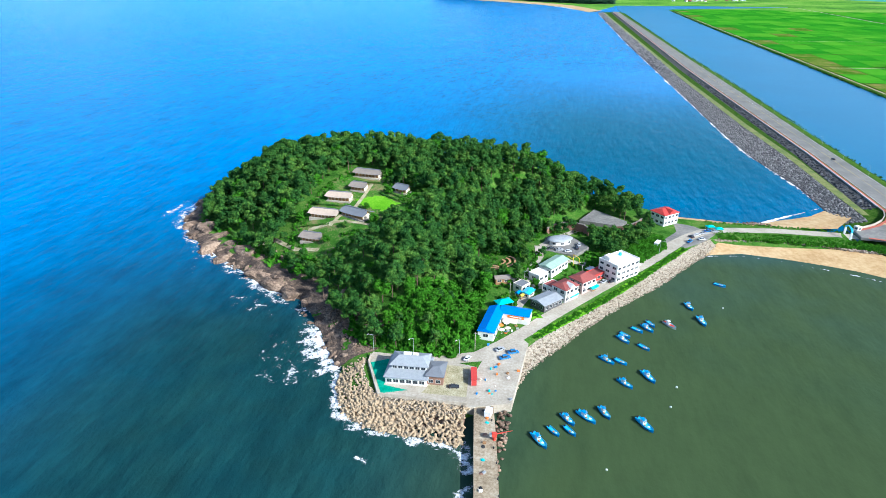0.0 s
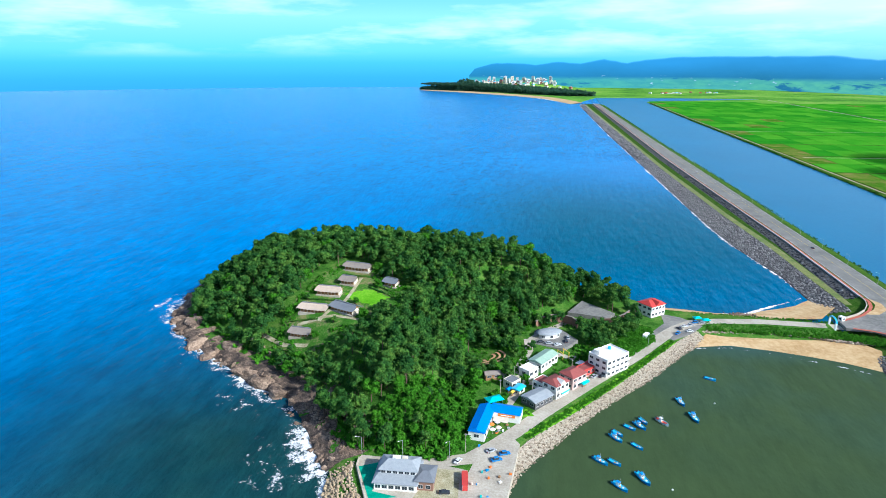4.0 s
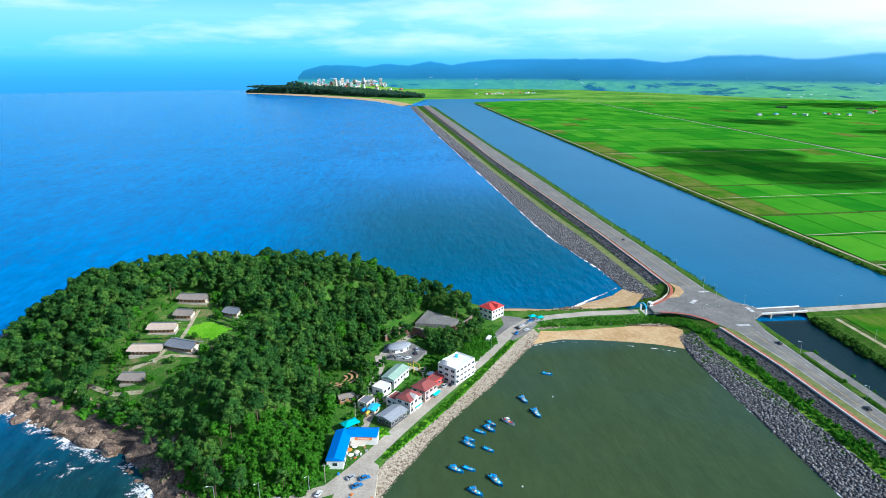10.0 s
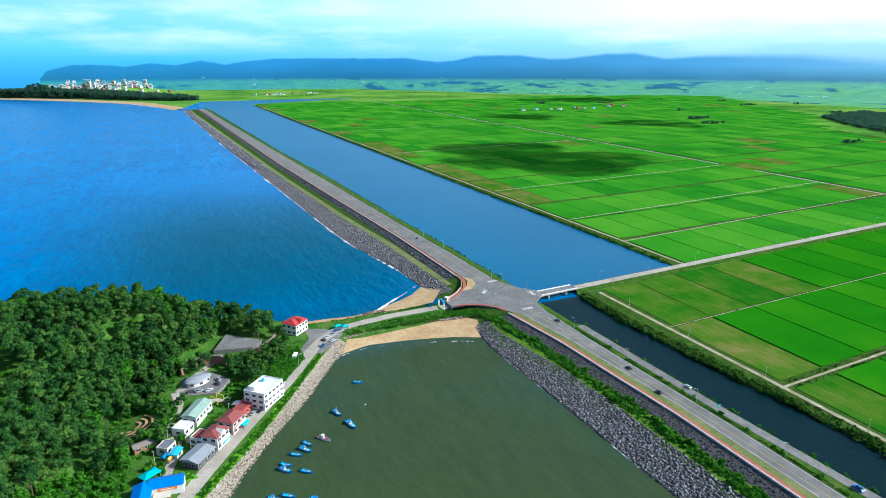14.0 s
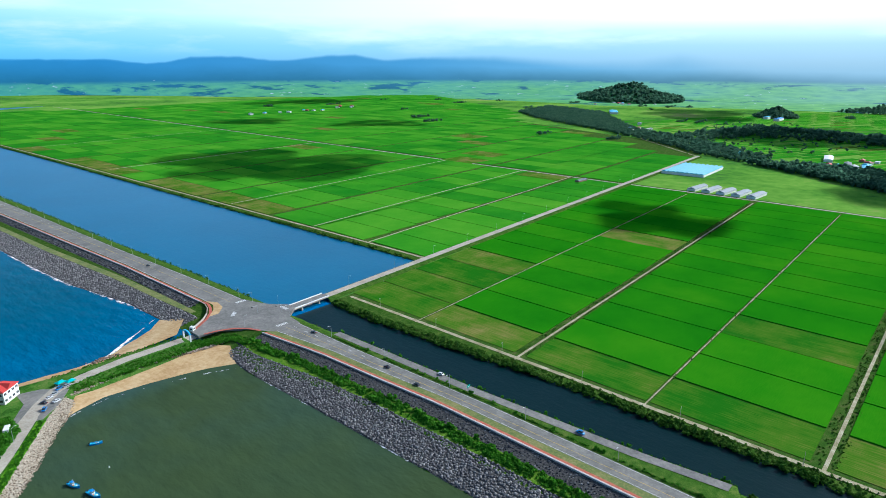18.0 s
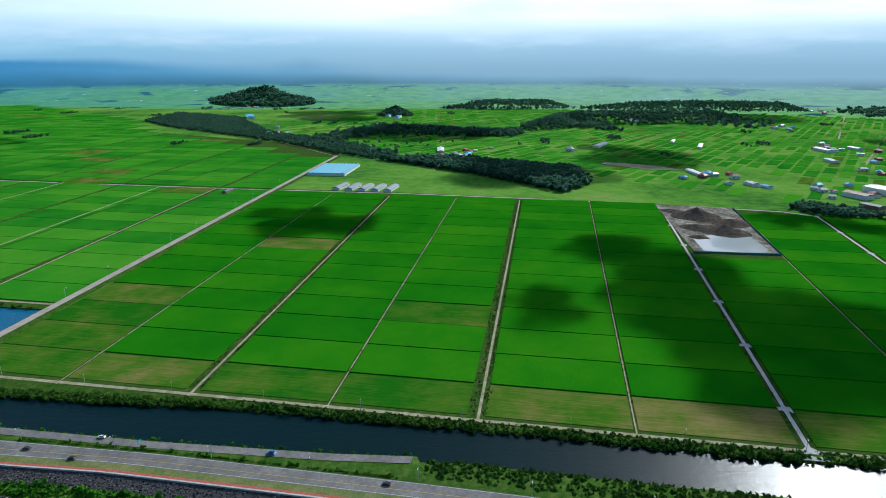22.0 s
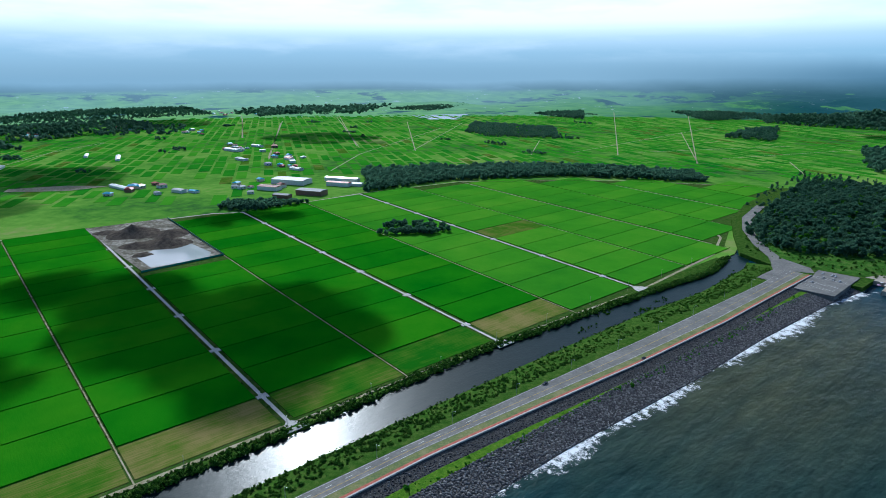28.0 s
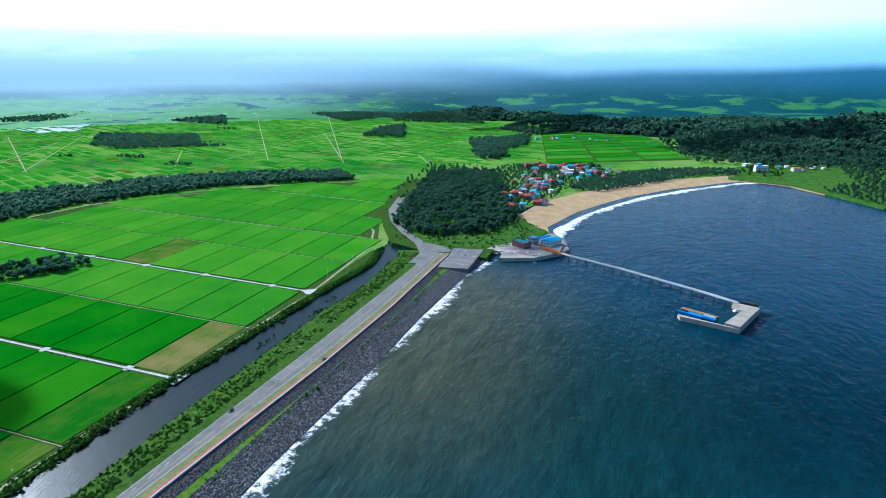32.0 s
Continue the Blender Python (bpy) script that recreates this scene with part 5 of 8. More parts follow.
M_WALL = paint("white_wall", (0.74, 0.72, 0.68))
M_CREAM = paint("cream_wall", (0.66, 0.58, 0.46))
M_BRICK = paint("brown_brick", (0.24, 0.13, 0.09))
M_DARKW = paint("dark_cladding", (0.09, 0.085, 0.085))
M_BLUER = paint("blue_roof", (0.01, 0.19, 0.66), 0.5)
M_TEALR = paint("teal_roof", (0.02, 0.42, 0.42), 0.5)
M_GREYR = paint("grey_roof", (0.30, 0.32, 0.34), 0.6)
M_SLATE = paint("slate_tile", (0.17, 0.18, 0.2), 0.7)
M_REDR = paint("red_roof", (0.50, 0.05, 0.04), 0.6)
M_MAROON = paint("maroon_roof", (0.27, 0.07, 0.06), 0.7)
M_HANOK = paint("clay_tile", (0.24, 0.2, 0.17), 0.85)
M_THATCH = paint("pale_tile", (0.46, 0.36, 0.28), 0.9)
M_WOODB = paint("brown_timber", (0.3, 0.16, 0.07), 0.8)
M_GLASS = mat("window_glass", (0.03, 0.04, 0.05), 0.08, 0, 0.6)
M_FRAME = mat("window_frame", (0.55, 0.55, 0.54), 0.5)
M_RUBBER = mat("black_rubber", (0.02, 0.02, 0.02), 0.8)
M_STEEL = paint("grey_steel", (0.42, 0.44, 0.45), 0.45, 0.4)
M_BBLUE = paint("boat_blue", (0.012, 0.23, 0.62), 0.4)
M_BCYAN = paint("boat_cyan", (0.05, 0.45, 0.68), 0.4)
M_BWHITE = paint("boat_white", (0.75, 0.76, 0.76), 0.4)
M_BRED = paint("boat_red", (0.55, 0.06, 0.04), 0.45)
M_ORANGE = paint("orange_paint", (0.72, 0.2, 0.03), 0.5)

PANE, FRAME_ = {}, {}


def window(parent, m, w, h):
    key = (round(w, 1), round(h, 1))
    if key not in PANE:
        w, h = key
        f = MB()
        f.box(0, 0, -h / 2 - 0.08, w + 0.16, 0.12, 0.08).box(0, 0, h / 2, w + 0.16, 0.12, 0.08)
        f.box(-w / 2 - 0.04, 0, -h / 2, 0.08, 0.12, h).box(w / 2 + 0.04, 0, -h / 2, 0.08, 0.12, h).box(0, 0, -h / 2, 0.06, 0.1, h)
        FRAME_[key] = f.mesh("window", M_FRAME)
        PANE[key] = MB().box(0, 0, -h / 2, w, 0.05, h).mesh("pane", M_GLASS)
    ob = part("window", FRAME_[key], None, parent, m=m)
    part("pane", PANE[key], None, ob)


def hip(w, d, z, h, over=0.5, ridge=0.5, thick=0.25, sag=0.0):
    """A hipped or gabled roof with eaves; ridge is the ridge's share of the length."""
    a, b, r = w / 2 + over, d / 2 + over, (w / 2 + over) * ridge
    vs = [(-a, -b, z), (a, -b, z), (a, b, z), (-a, b, z), (-r, 0, z + h), (r, 0, z + h)]
    fs = [(0, 1, 5, 4), (1, 2, 5), (2, 3, 4, 5), (3, 0, 4)]
    vs += [(-a, -b, z - thick), (a, -b, z - thick), (a, b, z - thick), (-a, b, z - thick)]
    fs += [(0, 6, 7, 1), (1, 7, 8, 2), (2, 8, 9, 3), (3, 9, 6, 0), (6, 9, 8, 7)]
    return MB().add(vs, fs)


def building(name, label, x, y, z, turn, w, d, h, wall, roof, kind="gable", floors=1, bays=4, rise=1.8, group="", over=0.5, sides=(0, 1, 2, 3)):
    b = thing(name, label, name.split("_")[-1], pose(x, y, z, 0, 0, turn), group)
    part("wall", MB().box(0, 0, -1.2, w, d, h + 1.2), wall, b)
    if kind == "gable":
        part("roof", hip(w, d, h + 0.2, rise, over, 0.995), roof, b)
        g = MB()
        for s in (-1, 1):
            g.add([(s * (w / 2 - 0.01), -d / 2, h), (s * (w / 2 - 0.01), d / 2, h), (s * (w / 2 - 0.01), 0, h + rise * 0.92)], [(0, 1, 2)])
        part("gable_wall", g, wall, b)
    elif kind == "hip":
        part("roof", hip(w, d, h + 0.2, rise, over, 0.45), roof, b)
    else:
        part("roof", MB().box(0, 0, h, w - 0.5, d - 0.5, 0.15), roof, b)
        for sx, sy, px, py in ((w, 0.25, 0, -d / 2 + 0.12), (w, 0.25, 0, d / 2 - 0.12), (0.25, d - 0.5, -w / 2 + 0.12, 0), (0.25, d - 0.5, w / 2 - 0.12, 0)):
            part("parapet", MB().box(px, py, h, sx, sy, rise), wall, b)
    fh = h / floors
    for f in range(floors):
        zc = fh * (f + 0.55)
        wh = min(1.5, fh * 0.42)
        for s in sides:
            n, run = (bays, w) if s < 2 else (max(1, int(bays * d / w)), d)
            for i in range(n):
                u = (i + 0.5) / n * run - run / 2
                ww = min(2.2, run / n * 0.6)
                if s < 2:
                    window(b, pose(u, (-1 if s == 0 else 1) * (d / 2 + 0.02), zc), ww, wh)
                else:
                    window(b, pose((-1 if s == 2 else 1) * (w / 2 + 0.02), u, zc, 0, 0, 90), ww, wh)
    return b


# waterfront buildings of the island
G4 = 4.05
bl = building("harbour_warehouse", "white harbour warehouse with bright blue metal roof", -29.4, 250.5, G4, 84, 23, 7.4, 4.4, M_WALL, M_BLUER, "gable", 1, 5, 1.5, over=0.4)
part("wing_wall", MB().box(11, -9.5, -1.2, 7.4, 14, 5.6), M_WALL, bl)
part("wing_roof", hip(14, 7.4, 4.62, 1.5, 0.4, 0.995), M_BLUER, bl, m=pose(11, -9.3, 0, 0, 0, 90))
part("sign_band", MB().box(7.2, -10, 2.6, 0.15, 8, 1.4), M_ORANGE, bl, "orange sign band with a plain white bar")
part("sign_bar", MB().box(7.08, -10, 3.1, 0.1, 5.5, 0.4), M_WHITE, bl)
part("awning", MB().box(4.5, -8, 2.6, 4.5, 7, 0.12), M_CREAM, bl)
cn = thing("open_canopy", "teal metal canopy on thin posts", "canopy", pose(-26, 270.5, 4.2, 0, 0, 35))
part("roof", hip(8, 5, 3.6, 1.2, 0.3, 0.3), M_TEALR, cn)
for px in (-3.6, 3.6):
    for py in (-2.2, 2.2):
        part("post", MB().rod((px, py, -0.4), (px, py, 3.6), 0.1), M_STEEL, cn)
building("boat_shed", "dark shed with pale grey metal gable roof", -5.2, 277.5, G4, 50, 13, 9.4, 3.8, M_DARKW, M_GREYR, "gable", 1, 4, 1.2)
h1 = building("guest_house", "two-storey white guest house with maroon tiled roof", 3.6, 288, G4, 52, 10, 9, 7.2, M_WALL, M_MAROON, "hip", 2, 3, 1.8)
part("gable_dormer", MB().add([(-2, -5.2, 7.2), (2, -5.2, 7.2), (0, -5.2, 9.6), (-2, -1, 7.2), (2, -1, 7.2), (0, -1, 9.6)], [(0, 1, 2), (3, 5, 4), (0, 2, 5, 3), (1, 4, 5, 2)]), M_WALL, h1)
part("balcony", MB().box(0, -5.1, 3.4, 8, 1.2, 0.2).box(0, -5.65, 3.6, 8, 0.1, 0.9), M_CREAM, h1)
h2 = building("guest_house", "two-storey pink guest house with red-brown hip roof", 12.4, 299.5, G4, 50, 11, 9, 6.8, paint("pink_wall", (0.6, 0.42, 0.38)), M_MAROON, "hip", 2, 3, 2.0)
part("balcony", MB().box(0, -5.1, 3.4, 9, 1.2, 0.2).box(0, -5.65, 3.6, 9, 0.1, 0.9), M_WALL, h2)
building("seafood_restaurant", "small white restaurant with dark red flat roof", -3, 293.5, G4, 52, 8, 7, 4.0, M_WALL, M_MAROON, "flat", 1, 3, 0.5)
building("seafood_restaurant", "low red-fronted restaurant with red flat roof", 19, 313, G4, 48, 9, 6, 3.6, M_REDR, M_MAROON, "flat", 1, 3, 0.5)
w3 = building("lodging_block", "three-storey white lodging block with flat white roof", 31.8, 320.5, G4, 47, 18, 13, 9.6, M_WALL, M_WHITE, "flat", 3, 5, 0.8)
for f in (1, 2):
    part("balcony", MB().box(0, -7.1, 3.2 * f, 17, 1.3, 0.2).box(0, -7.7, 3.2 * f + 0.2, 17, 0.1, 0.9), M_WALL, w3)
part("stair_house", MB().box(-5, 3, 9.6, 4, 4, 2.4), M_WALL, w3)
part("water_tank", MB().rod((4, 3, 9.7), (4, 3, 11.3), 0.9, 0.9, 10), M_BCYAN, w3)
rf = building("corner_cafe", "white corner cafe with bright red roof", 65.5, 408, 4.1, 42, 13, 12, 7.6, M_WALL, M_REDR, "hip", 2, 4, 2.4)
part("gable_dormer", MB().add([(-3, -6.4, 7.6), (3, -6.4, 7.6), (0, -6.4, 10.4), (-3, 0, 7.6), (3, 0, 7.6), (0, 0, 10.4)], [(0, 1, 2), (3, 5, 4), (0, 2, 5, 3), (1, 4, 5, 2)]), M_REDR, rf)
building("hillside_house", "white hillside house with pale green roof", -3.5, 317, 5.2, 60, 17, 8, 4.6, M_WALL, paint("pale_green_roof", (0.3, 0.42, 0.33)), "gable", 1, 5, 1.2)
pg = thing("garden_pergola", "yellow timber pergola frame above the lane", "pergola", pose(4, 326, 5.4, 0, 0, 35))
for px in (-6, -2, 2, 6):
    part("beam", MB().box(px, 0, 3.2, 0.3, 6, 0.3), M_YELLOW, pg)
    for py in (-2.8, 2.8):
        part("post", MB().box(px, py, -1.4, 0.25, 0.25, 4.6), M_YELLOW, pg)
building("hillside_house", "small white cube house with flat roof", -11, 304, 4.8, 55, 8, 7, 4.4, M_WALL, M_WHITE, "flat", 1, 2, 0.4)
building("hillside_house", "small grey house with dark flat roof", -19, 291, 4.8, 55, 7, 6, 3.4, M_CREAM, M_SLATE, "flat", 1, 2, 0.4)
building("storage_hut", "low hut with blue tarpaulin roof", -15, 285, 4.4, 65, 6, 4, 2.6, M_CREAM, M_BCYAN, "gable", 1, 1, 0.6)
building("storage_hut", "weathered hut with brown roof", -30, 297, 5.0, 20, 8, 4, 2.6, M_WOODB, M_HANOK, "gable", 1, 2, 0.9)
# round pavilion and curved walls
pv = thing("round_pavilion", "low white pavilion with grey domed oval roof", "pavilion", pose(-1.5, 352, 6.5, 0, 0, 25))
ell = [(7.6 * math.cos(a), 4.8 * math.sin(a)) for a in np.linspace(0, 2 * math.pi, 25)[:-1]]
part("wall", MB().prism([(x * 0.9, y * 0.9) for x, y in ell], -1, 3.2), M_WALL, pv)
mb = MB()
mb.sheet([[(x * k, y * k, 3.2 + zz) for x, y in ell + ell[:1]] for k, zz in ((1.08, -0.25), (1.08, 0), (0.8, 0.7), (0.4, 1.2), (0.02, 1.4))])
part("roof", mb, M_GREYR, pv, smooth=True)
for i in range(0, 24, 3):
    a = 2 * math.pi * i / 24
    window(pv, pose(6.9 * math.cos(a), 4.36 * math.sin(a), 1.5, 0, 0, math.degrees(math.atan2(math.sin(a) / 4.8, math.cos(a) / 7.6)) + 90), 1.6, 1.4)


def curved_wall(pts, label, z, h=3.2):
    t = thing("garden_wall", label, "wall", pose(0, 0, 0))
    for (x0, y0), (x1, y1) in zip(pts, pts[1:]):
        ln = math.hypot(x1 - x0, y1 - y0)
        an = math.atan2(y1 - y0, x1 - x0)
        part("panel", MB().box((x0 + x1) / 2, (y0 + y1) / 2, z - 2, ln + 0.1, 0.5, h + 2, an), M_BRICK, t)
        part("coping", MB().box((x0 + x1) / 2, (y0 + y1) / 2, z + h, ln + 0.1, 1.1, 0.3, an), M_HANOK, t)


curved_wall([(-10, 366), (-6, 374), (0, 379), (7, 380), (13, 377), (16, 371)], "curved brown brick garden wall with tile coping", 6.5)
curved_wall([(33, 379), (38, 381), (43, 385), (47, 390), (50, 396)], "curved brown brick garden wall beside the car park", 6.5)
# restaurant on the platform
rs = thing("seaside_restaurant", "two-tier restaurant with blue-grey hipped roofs", "restaurant", pose(-56, 206.5, 4.25, 0, 0, 4))
part("wall", MB().box(-2, 0, -0.3, 17, 15, 3.7), M_WALL, rs)
part("lower_roof", hip(17, 15, 3.6, 1.3, 0.8, 0.75).add([], []), M_GREYR, rs, m=pose(-2, 0, 0))
part("upper_wall", MB().box(-1.5, 1.5, 3.4, 14.5, 8.5, 3.0), M_WALL, rs)
part("upper_roof", hip(14.5, 8.5, 6.5, 1.9, 0.9, 0.6), M_GREYR, rs, m=pose(-1.5, 1.5, 0))
part("annex_wall", MB().box(9.5, -1, -0.3, 7, 10, 4.6), M_BRICK, rs)
part("annex_roof", hip(7, 10, 4.5, 1.2, 0.6, 0.3), M_SLATE, rs, m=pose(9.5, -1, 0))
part("roof_unit", MB().box(-3, 2.5, 7.6, 3.2, 1.6, 1.3), M_WHITE, rs)
part("roof_unit", MB().box(0.4, 2.7, 7.6, 2.2, 1.4, 1.1), M_CREAM, rs)
for i in range(6):
    window(rs, pose(-9 + 2.7 * i, -7.52, 1.6), 2.0, 1.5)
    window(rs, pose(-7.6 + 2.4 * i, -2.78, 5.1), 1.7, 1.2)
for i in range(4):
    window(rs, pose(-10.52, -5 + 3.3 * i, 1.6, 0, 0, 90), 2.0, 1.5)
window(rs, pose(8, -6.02, 1.8), 1.8, 1.6)
window(rs, pose(11, -6.02, 1.8), 1.8, 1.6)
rail = thing("platform_wall", "low pale wall round the restaurant platform", "wall", pose(0, 0, 0))
edge = [(-78, 216), (-77.5, 211), (-67, 190.3), (-31, 191.4)]
for (x0, y0), (x1, y1) in zip(edge, edge[1:]):
    part("panel", MB().box((x0 + x1) / 2, (y0 + y1) / 2, 4.2, math.hypot(x1 - x0, y1 - y0), 0.4, 1.2, math.atan2(y1 - y0, x1 - x0)), M_CONC, rail)


def container(x, y, z, turn, material, label, L=6.0):
    c = thing("shipping_container", label, "container", pose(x, y, z, 0, 0, turn))
    b = MB().box(0, 0, 0.15, L, 2.44, 2.45)
    for i in range(int(L / 0.5)):
        b.box(-L / 2 + 0.3 + i * 0.5, 1.24, 0.3, 0.22, 0.06, 2.1).box(-L / 2 + 0.3 + i * 0.5, -1.24, 0.3, 0.22, 0.06, 2.1)
    part("body", b, material, c)
    for s in (-1, 1):
        part("door", MB().box(L / 2 + 0.03, s * 0.6, 0.3, 0.06, 1.12, 2.2), material, c)
    for sx in (-1, 1):
        for sy in (-1, 1):
            part("corner_post", MB().box(sx * (L / 2 - 0.08), sy * 1.16, 0, 0.18, 0.18, 2.65), M_STEEL, c)


container(-31, 208.5, 4.3, 100, M_REDR, "red steel container on the wharf", 9.5)
container(57.5, 366.5, 4.1, 65, M_WHITE, "white steel container by the bay road")
container(-22, 188, 3.6, 80, M_BWHITE, "white steel box on the pier", 3.5)


def hanok(x, y, turn, w, d, tile, label):
    z = min(isle_z(x + a, y + b) for a in (-w / 3, w / 3) for b in (-d / 3, d / 3))
    h = thing("tiled_house", label, "house", pose(x, y, z, 0, 0, turn), "court houses")
    part("plinth", MB().box(0, 0, -1.5, w + 1.2, d + 1.2, 2.3), M_CONC, h)
    part("wall", MB().box(0, 0, 0.8, w - 1, d - 1, 2.6), M_CREAM, h)
    n = max(3, int(w / 2.4))
    for s in (-1, 1):
        for i in range(n + 1):
            part("post", MB().rod((-w / 2 + 0.4 + i * (w - 0.8) / n, s * (d / 2 - 0.35), 0.7), (-w / 2 + 0.4 + i * (w - 0.8) / n, s * (d / 2 - 0.35), 3.4), 0.13), M_WOODB, h)
        for i in range(n):
            part("lattice_door", MB().box(-w / 2 + 0.4 + (i + 0.5) * (w - 0.8) / n, s * (d / 2 - 0.47), 1.0, (w - 0.8) / n * 0.7, 0.08, 2.0), M_WOODB, h)
    mb = MB()
    a, b, nn = w / 2 + 1.3, d / 2 + 1.3, 8
    for sgn in (-1, 1):
        rows = []
        for i in range(nn + 1):
            u = -1 + 2 * i / nn
            lift = 0.55 * abs(u) ** 3
            rows.append([(u * a * (1 if k > 0.5 else 0.86), sgn * b * (1 - k2), 3.3 + lift * (1 - k2) + 2.5 * (0.35 * k2 + 0.65 * k2 * k2)) for k, k2 in ((1, 0), (1, 0.33), (1, 0.66), (0, 1))])
        mb.sheet(rows if sgn > 0 else rows[::-1])
    part("roof", mb, tile, h, smooth=True)
    part("ridge", MB().box(0, 0, 5.6, w * 0.98, 0.5, 0.55), M_SLATE, h)
    for s in (-1, 1):
        part("gable_panel", MB().add([(s * w * 0.46, -d * 0.32, 3.6), (s * w * 0.46, d * 0.32, 3.6), (s * w * 0.46, 0, 5.6)], [(0, 1, 2)]), M_WOODB, h)


for x, y, tn, w, d, tl in ((-145, 312.5, -5, 12, 7, M_HANOK), (-143, 329.5, -3, 17, 8, M_THATCH), (-141, 350.5, -2, 15, 8, M_THATCH), (-123, 329.5, -22, 17, 8.5, M_SLATE), (-133, 365.5, -8, 10, 7, M_HANOK), (-133, 384.5, -8, 18, 7, M_HANOK), (-104, 366, -20, 9, 6, M_SLATE)):
    hanok(x, y, tn, w, d, tl, "traditional timber house with pale tiled roof" if tl is M_THATCH else "traditional timber house with dark tiled roof")

# gardens, awnings and clutter round the shops
structure("garden_vegetable_plot", MB().prism([(-18, 271), (-11, 271), (-6, 264), (-15, 262)], 3.6, 4.5), M_LAWN, "small green vegetable plot beside the lane", "garden plot")
vp = [(gw.uniform(-17, -8), gw.uniform(263, 271), 4.6, gw.uniform(0.25, 0.5), gw.uniform(0, 6), gw.integers(4)) for gw in [np.random.default_rng(5)] for _ in range(70)]
bushes("vegetable_rows", vp, M_BROAD, "leafy vegetables growing in rows")


def parasol(x, y, z, material, label):
    p = thing("cafe_parasol", label, "parasol", pose(x, y, z), "cafe parasols")
    part("pole", MB().rod((0, 0, 0), (0, 0, 2.5), 0.05), M_STEEL, p)
    part("foot", MB().box(0, 0, 0, 0.6, 0.6, 0.12), M_CONC, p)
    cp = MB()
    cp.sheet([[(r * math.cos(a), r * math.sin(a), h) for a in np.linspace(0, 2 * math.pi, 9)] for r, h in ((1.5, 2.2), (0.8, 2.6), (0.02, 2.85))])
    part("canopy", cp, material, p)


for x, y, m in ((-25, 250, M_ORANGE), (-22.5, 252.5, M_WHITE), (-21.5, 248, M_CREAM), (-24, 246, M_WHITE)):
    parasol(x, y, 4.1, m, "faded cafe parasol before the blue-roofed hall")
for x, y, tn, w, d, m, lb in ((21, 321, 55, 7, 3.4, M_REDR, "red awning stall beside the white block"), (17, 320, 55, 4, 4, M_WHITE, "white tent stall in the shop yard"), (18.5, 298, 55, 5.5, 2.6, M_TEALR, "green awning stall on the waterfront road"), (8, 287, 55, 6, 2.4, M_TEALR, "teal awning over the shop front"), (-20, 284, 60, 3, 2, M_BBLUE, "blue tarpaulin shelter by the steps"), (-18, 281, 60, 2.4, 1.6, M_YELLOW, "yellow tarpaulin shelter by the steps")):
    st = thing("awning_stall", lb, "stall", pose(x, y, 4.0 if y < 300 or x > 0 else 5.0, 0, 0, tn), "awning stalls")
    part("canopy", hip(w, d, 2.5, 0.7, 0.15, 0.9), m, st)
    for px in (-w / 2 + 0.2, w / 2 - 0.2):
        for py in (-d / 2 + 0.2, d / 2 - 0.2):
            part("post", MB().rod((px, py, -0.6), (px, py, 2.5), 0.05), M_STEEL, st)
    part("counter", MB().box(0, 0, 0, w * 0.6, 0.6, 0.9), M_WOODB, st)
for k, (x, y) in enumerate(((12, 300), (14, 301), (26, 326), (28, 329), (0, 280), (-4, 276), (34, 330), (36, 333), (-27, 244), (-26, 242), (10, 293), (22, 324))):
    pl = thing("planter", "dark planter with green shrub at the shop front", "planter", pose(x, y, 4.1), "shop planters")
    part("pot", MB().rod((0, 0, 0), (0, 0, 0.6), 0.32, 0.42, 8), M_SLATE, pl)
    part("plant", array_mesh("plant", BUSH[k % 4][0] * 0.45 + (0, 0, 0.9), BUSH[k % 4][1], M_BROAD), None, pl)
gq = np.random.default_rng(77)
for k in range(13):
    x, y = gq.uniform(-29, -20), gq.uniform(198, 226)
    if not in_poly(x, y, [(-30, 196), (-15, 199), (-12, 238), (-16, 243), (-28, 224)]):
        continue
    fc = thing("fish_crate", "stacked coloured fish crates on the wharf", "crate", pose(x, y, 4.12, 0, 0, gq.uniform(0, 90)), "wharf crates")
    m = (M_ORANGE, M_BBLUE, M_CREAM, M_TEALR)[k % 4]
    for h in range(int(gq.integers(1, 4))):
        part("crate", MB().box(0, 0, 0.32 * h, 0.8, 0.55, 0.3, 0, 0.92), m, fc)
for k in range(9):
    x, y = -26.5 + 1.6 * k * 0.5 + gq.uniform(-1, 1), 190 - 6.5 * k
    nt2 = thing("net_heap", "heap of dark fishing net on the pier", "net", pose(x + 3.2, y, 3.6, 0, 0, gq.uniform(0, 180)), "net heaps")
    part("net", MB().add((ICO2[0] * (0.9, 0.7, 0.4) * gq.uniform(0.8, 1.2, (len(ICO2[0]), 1))).tolist(), ICO2[1].tolist()), (M_RUBBER, M_TEALR, M_BRICK)[k % 3], nt2)

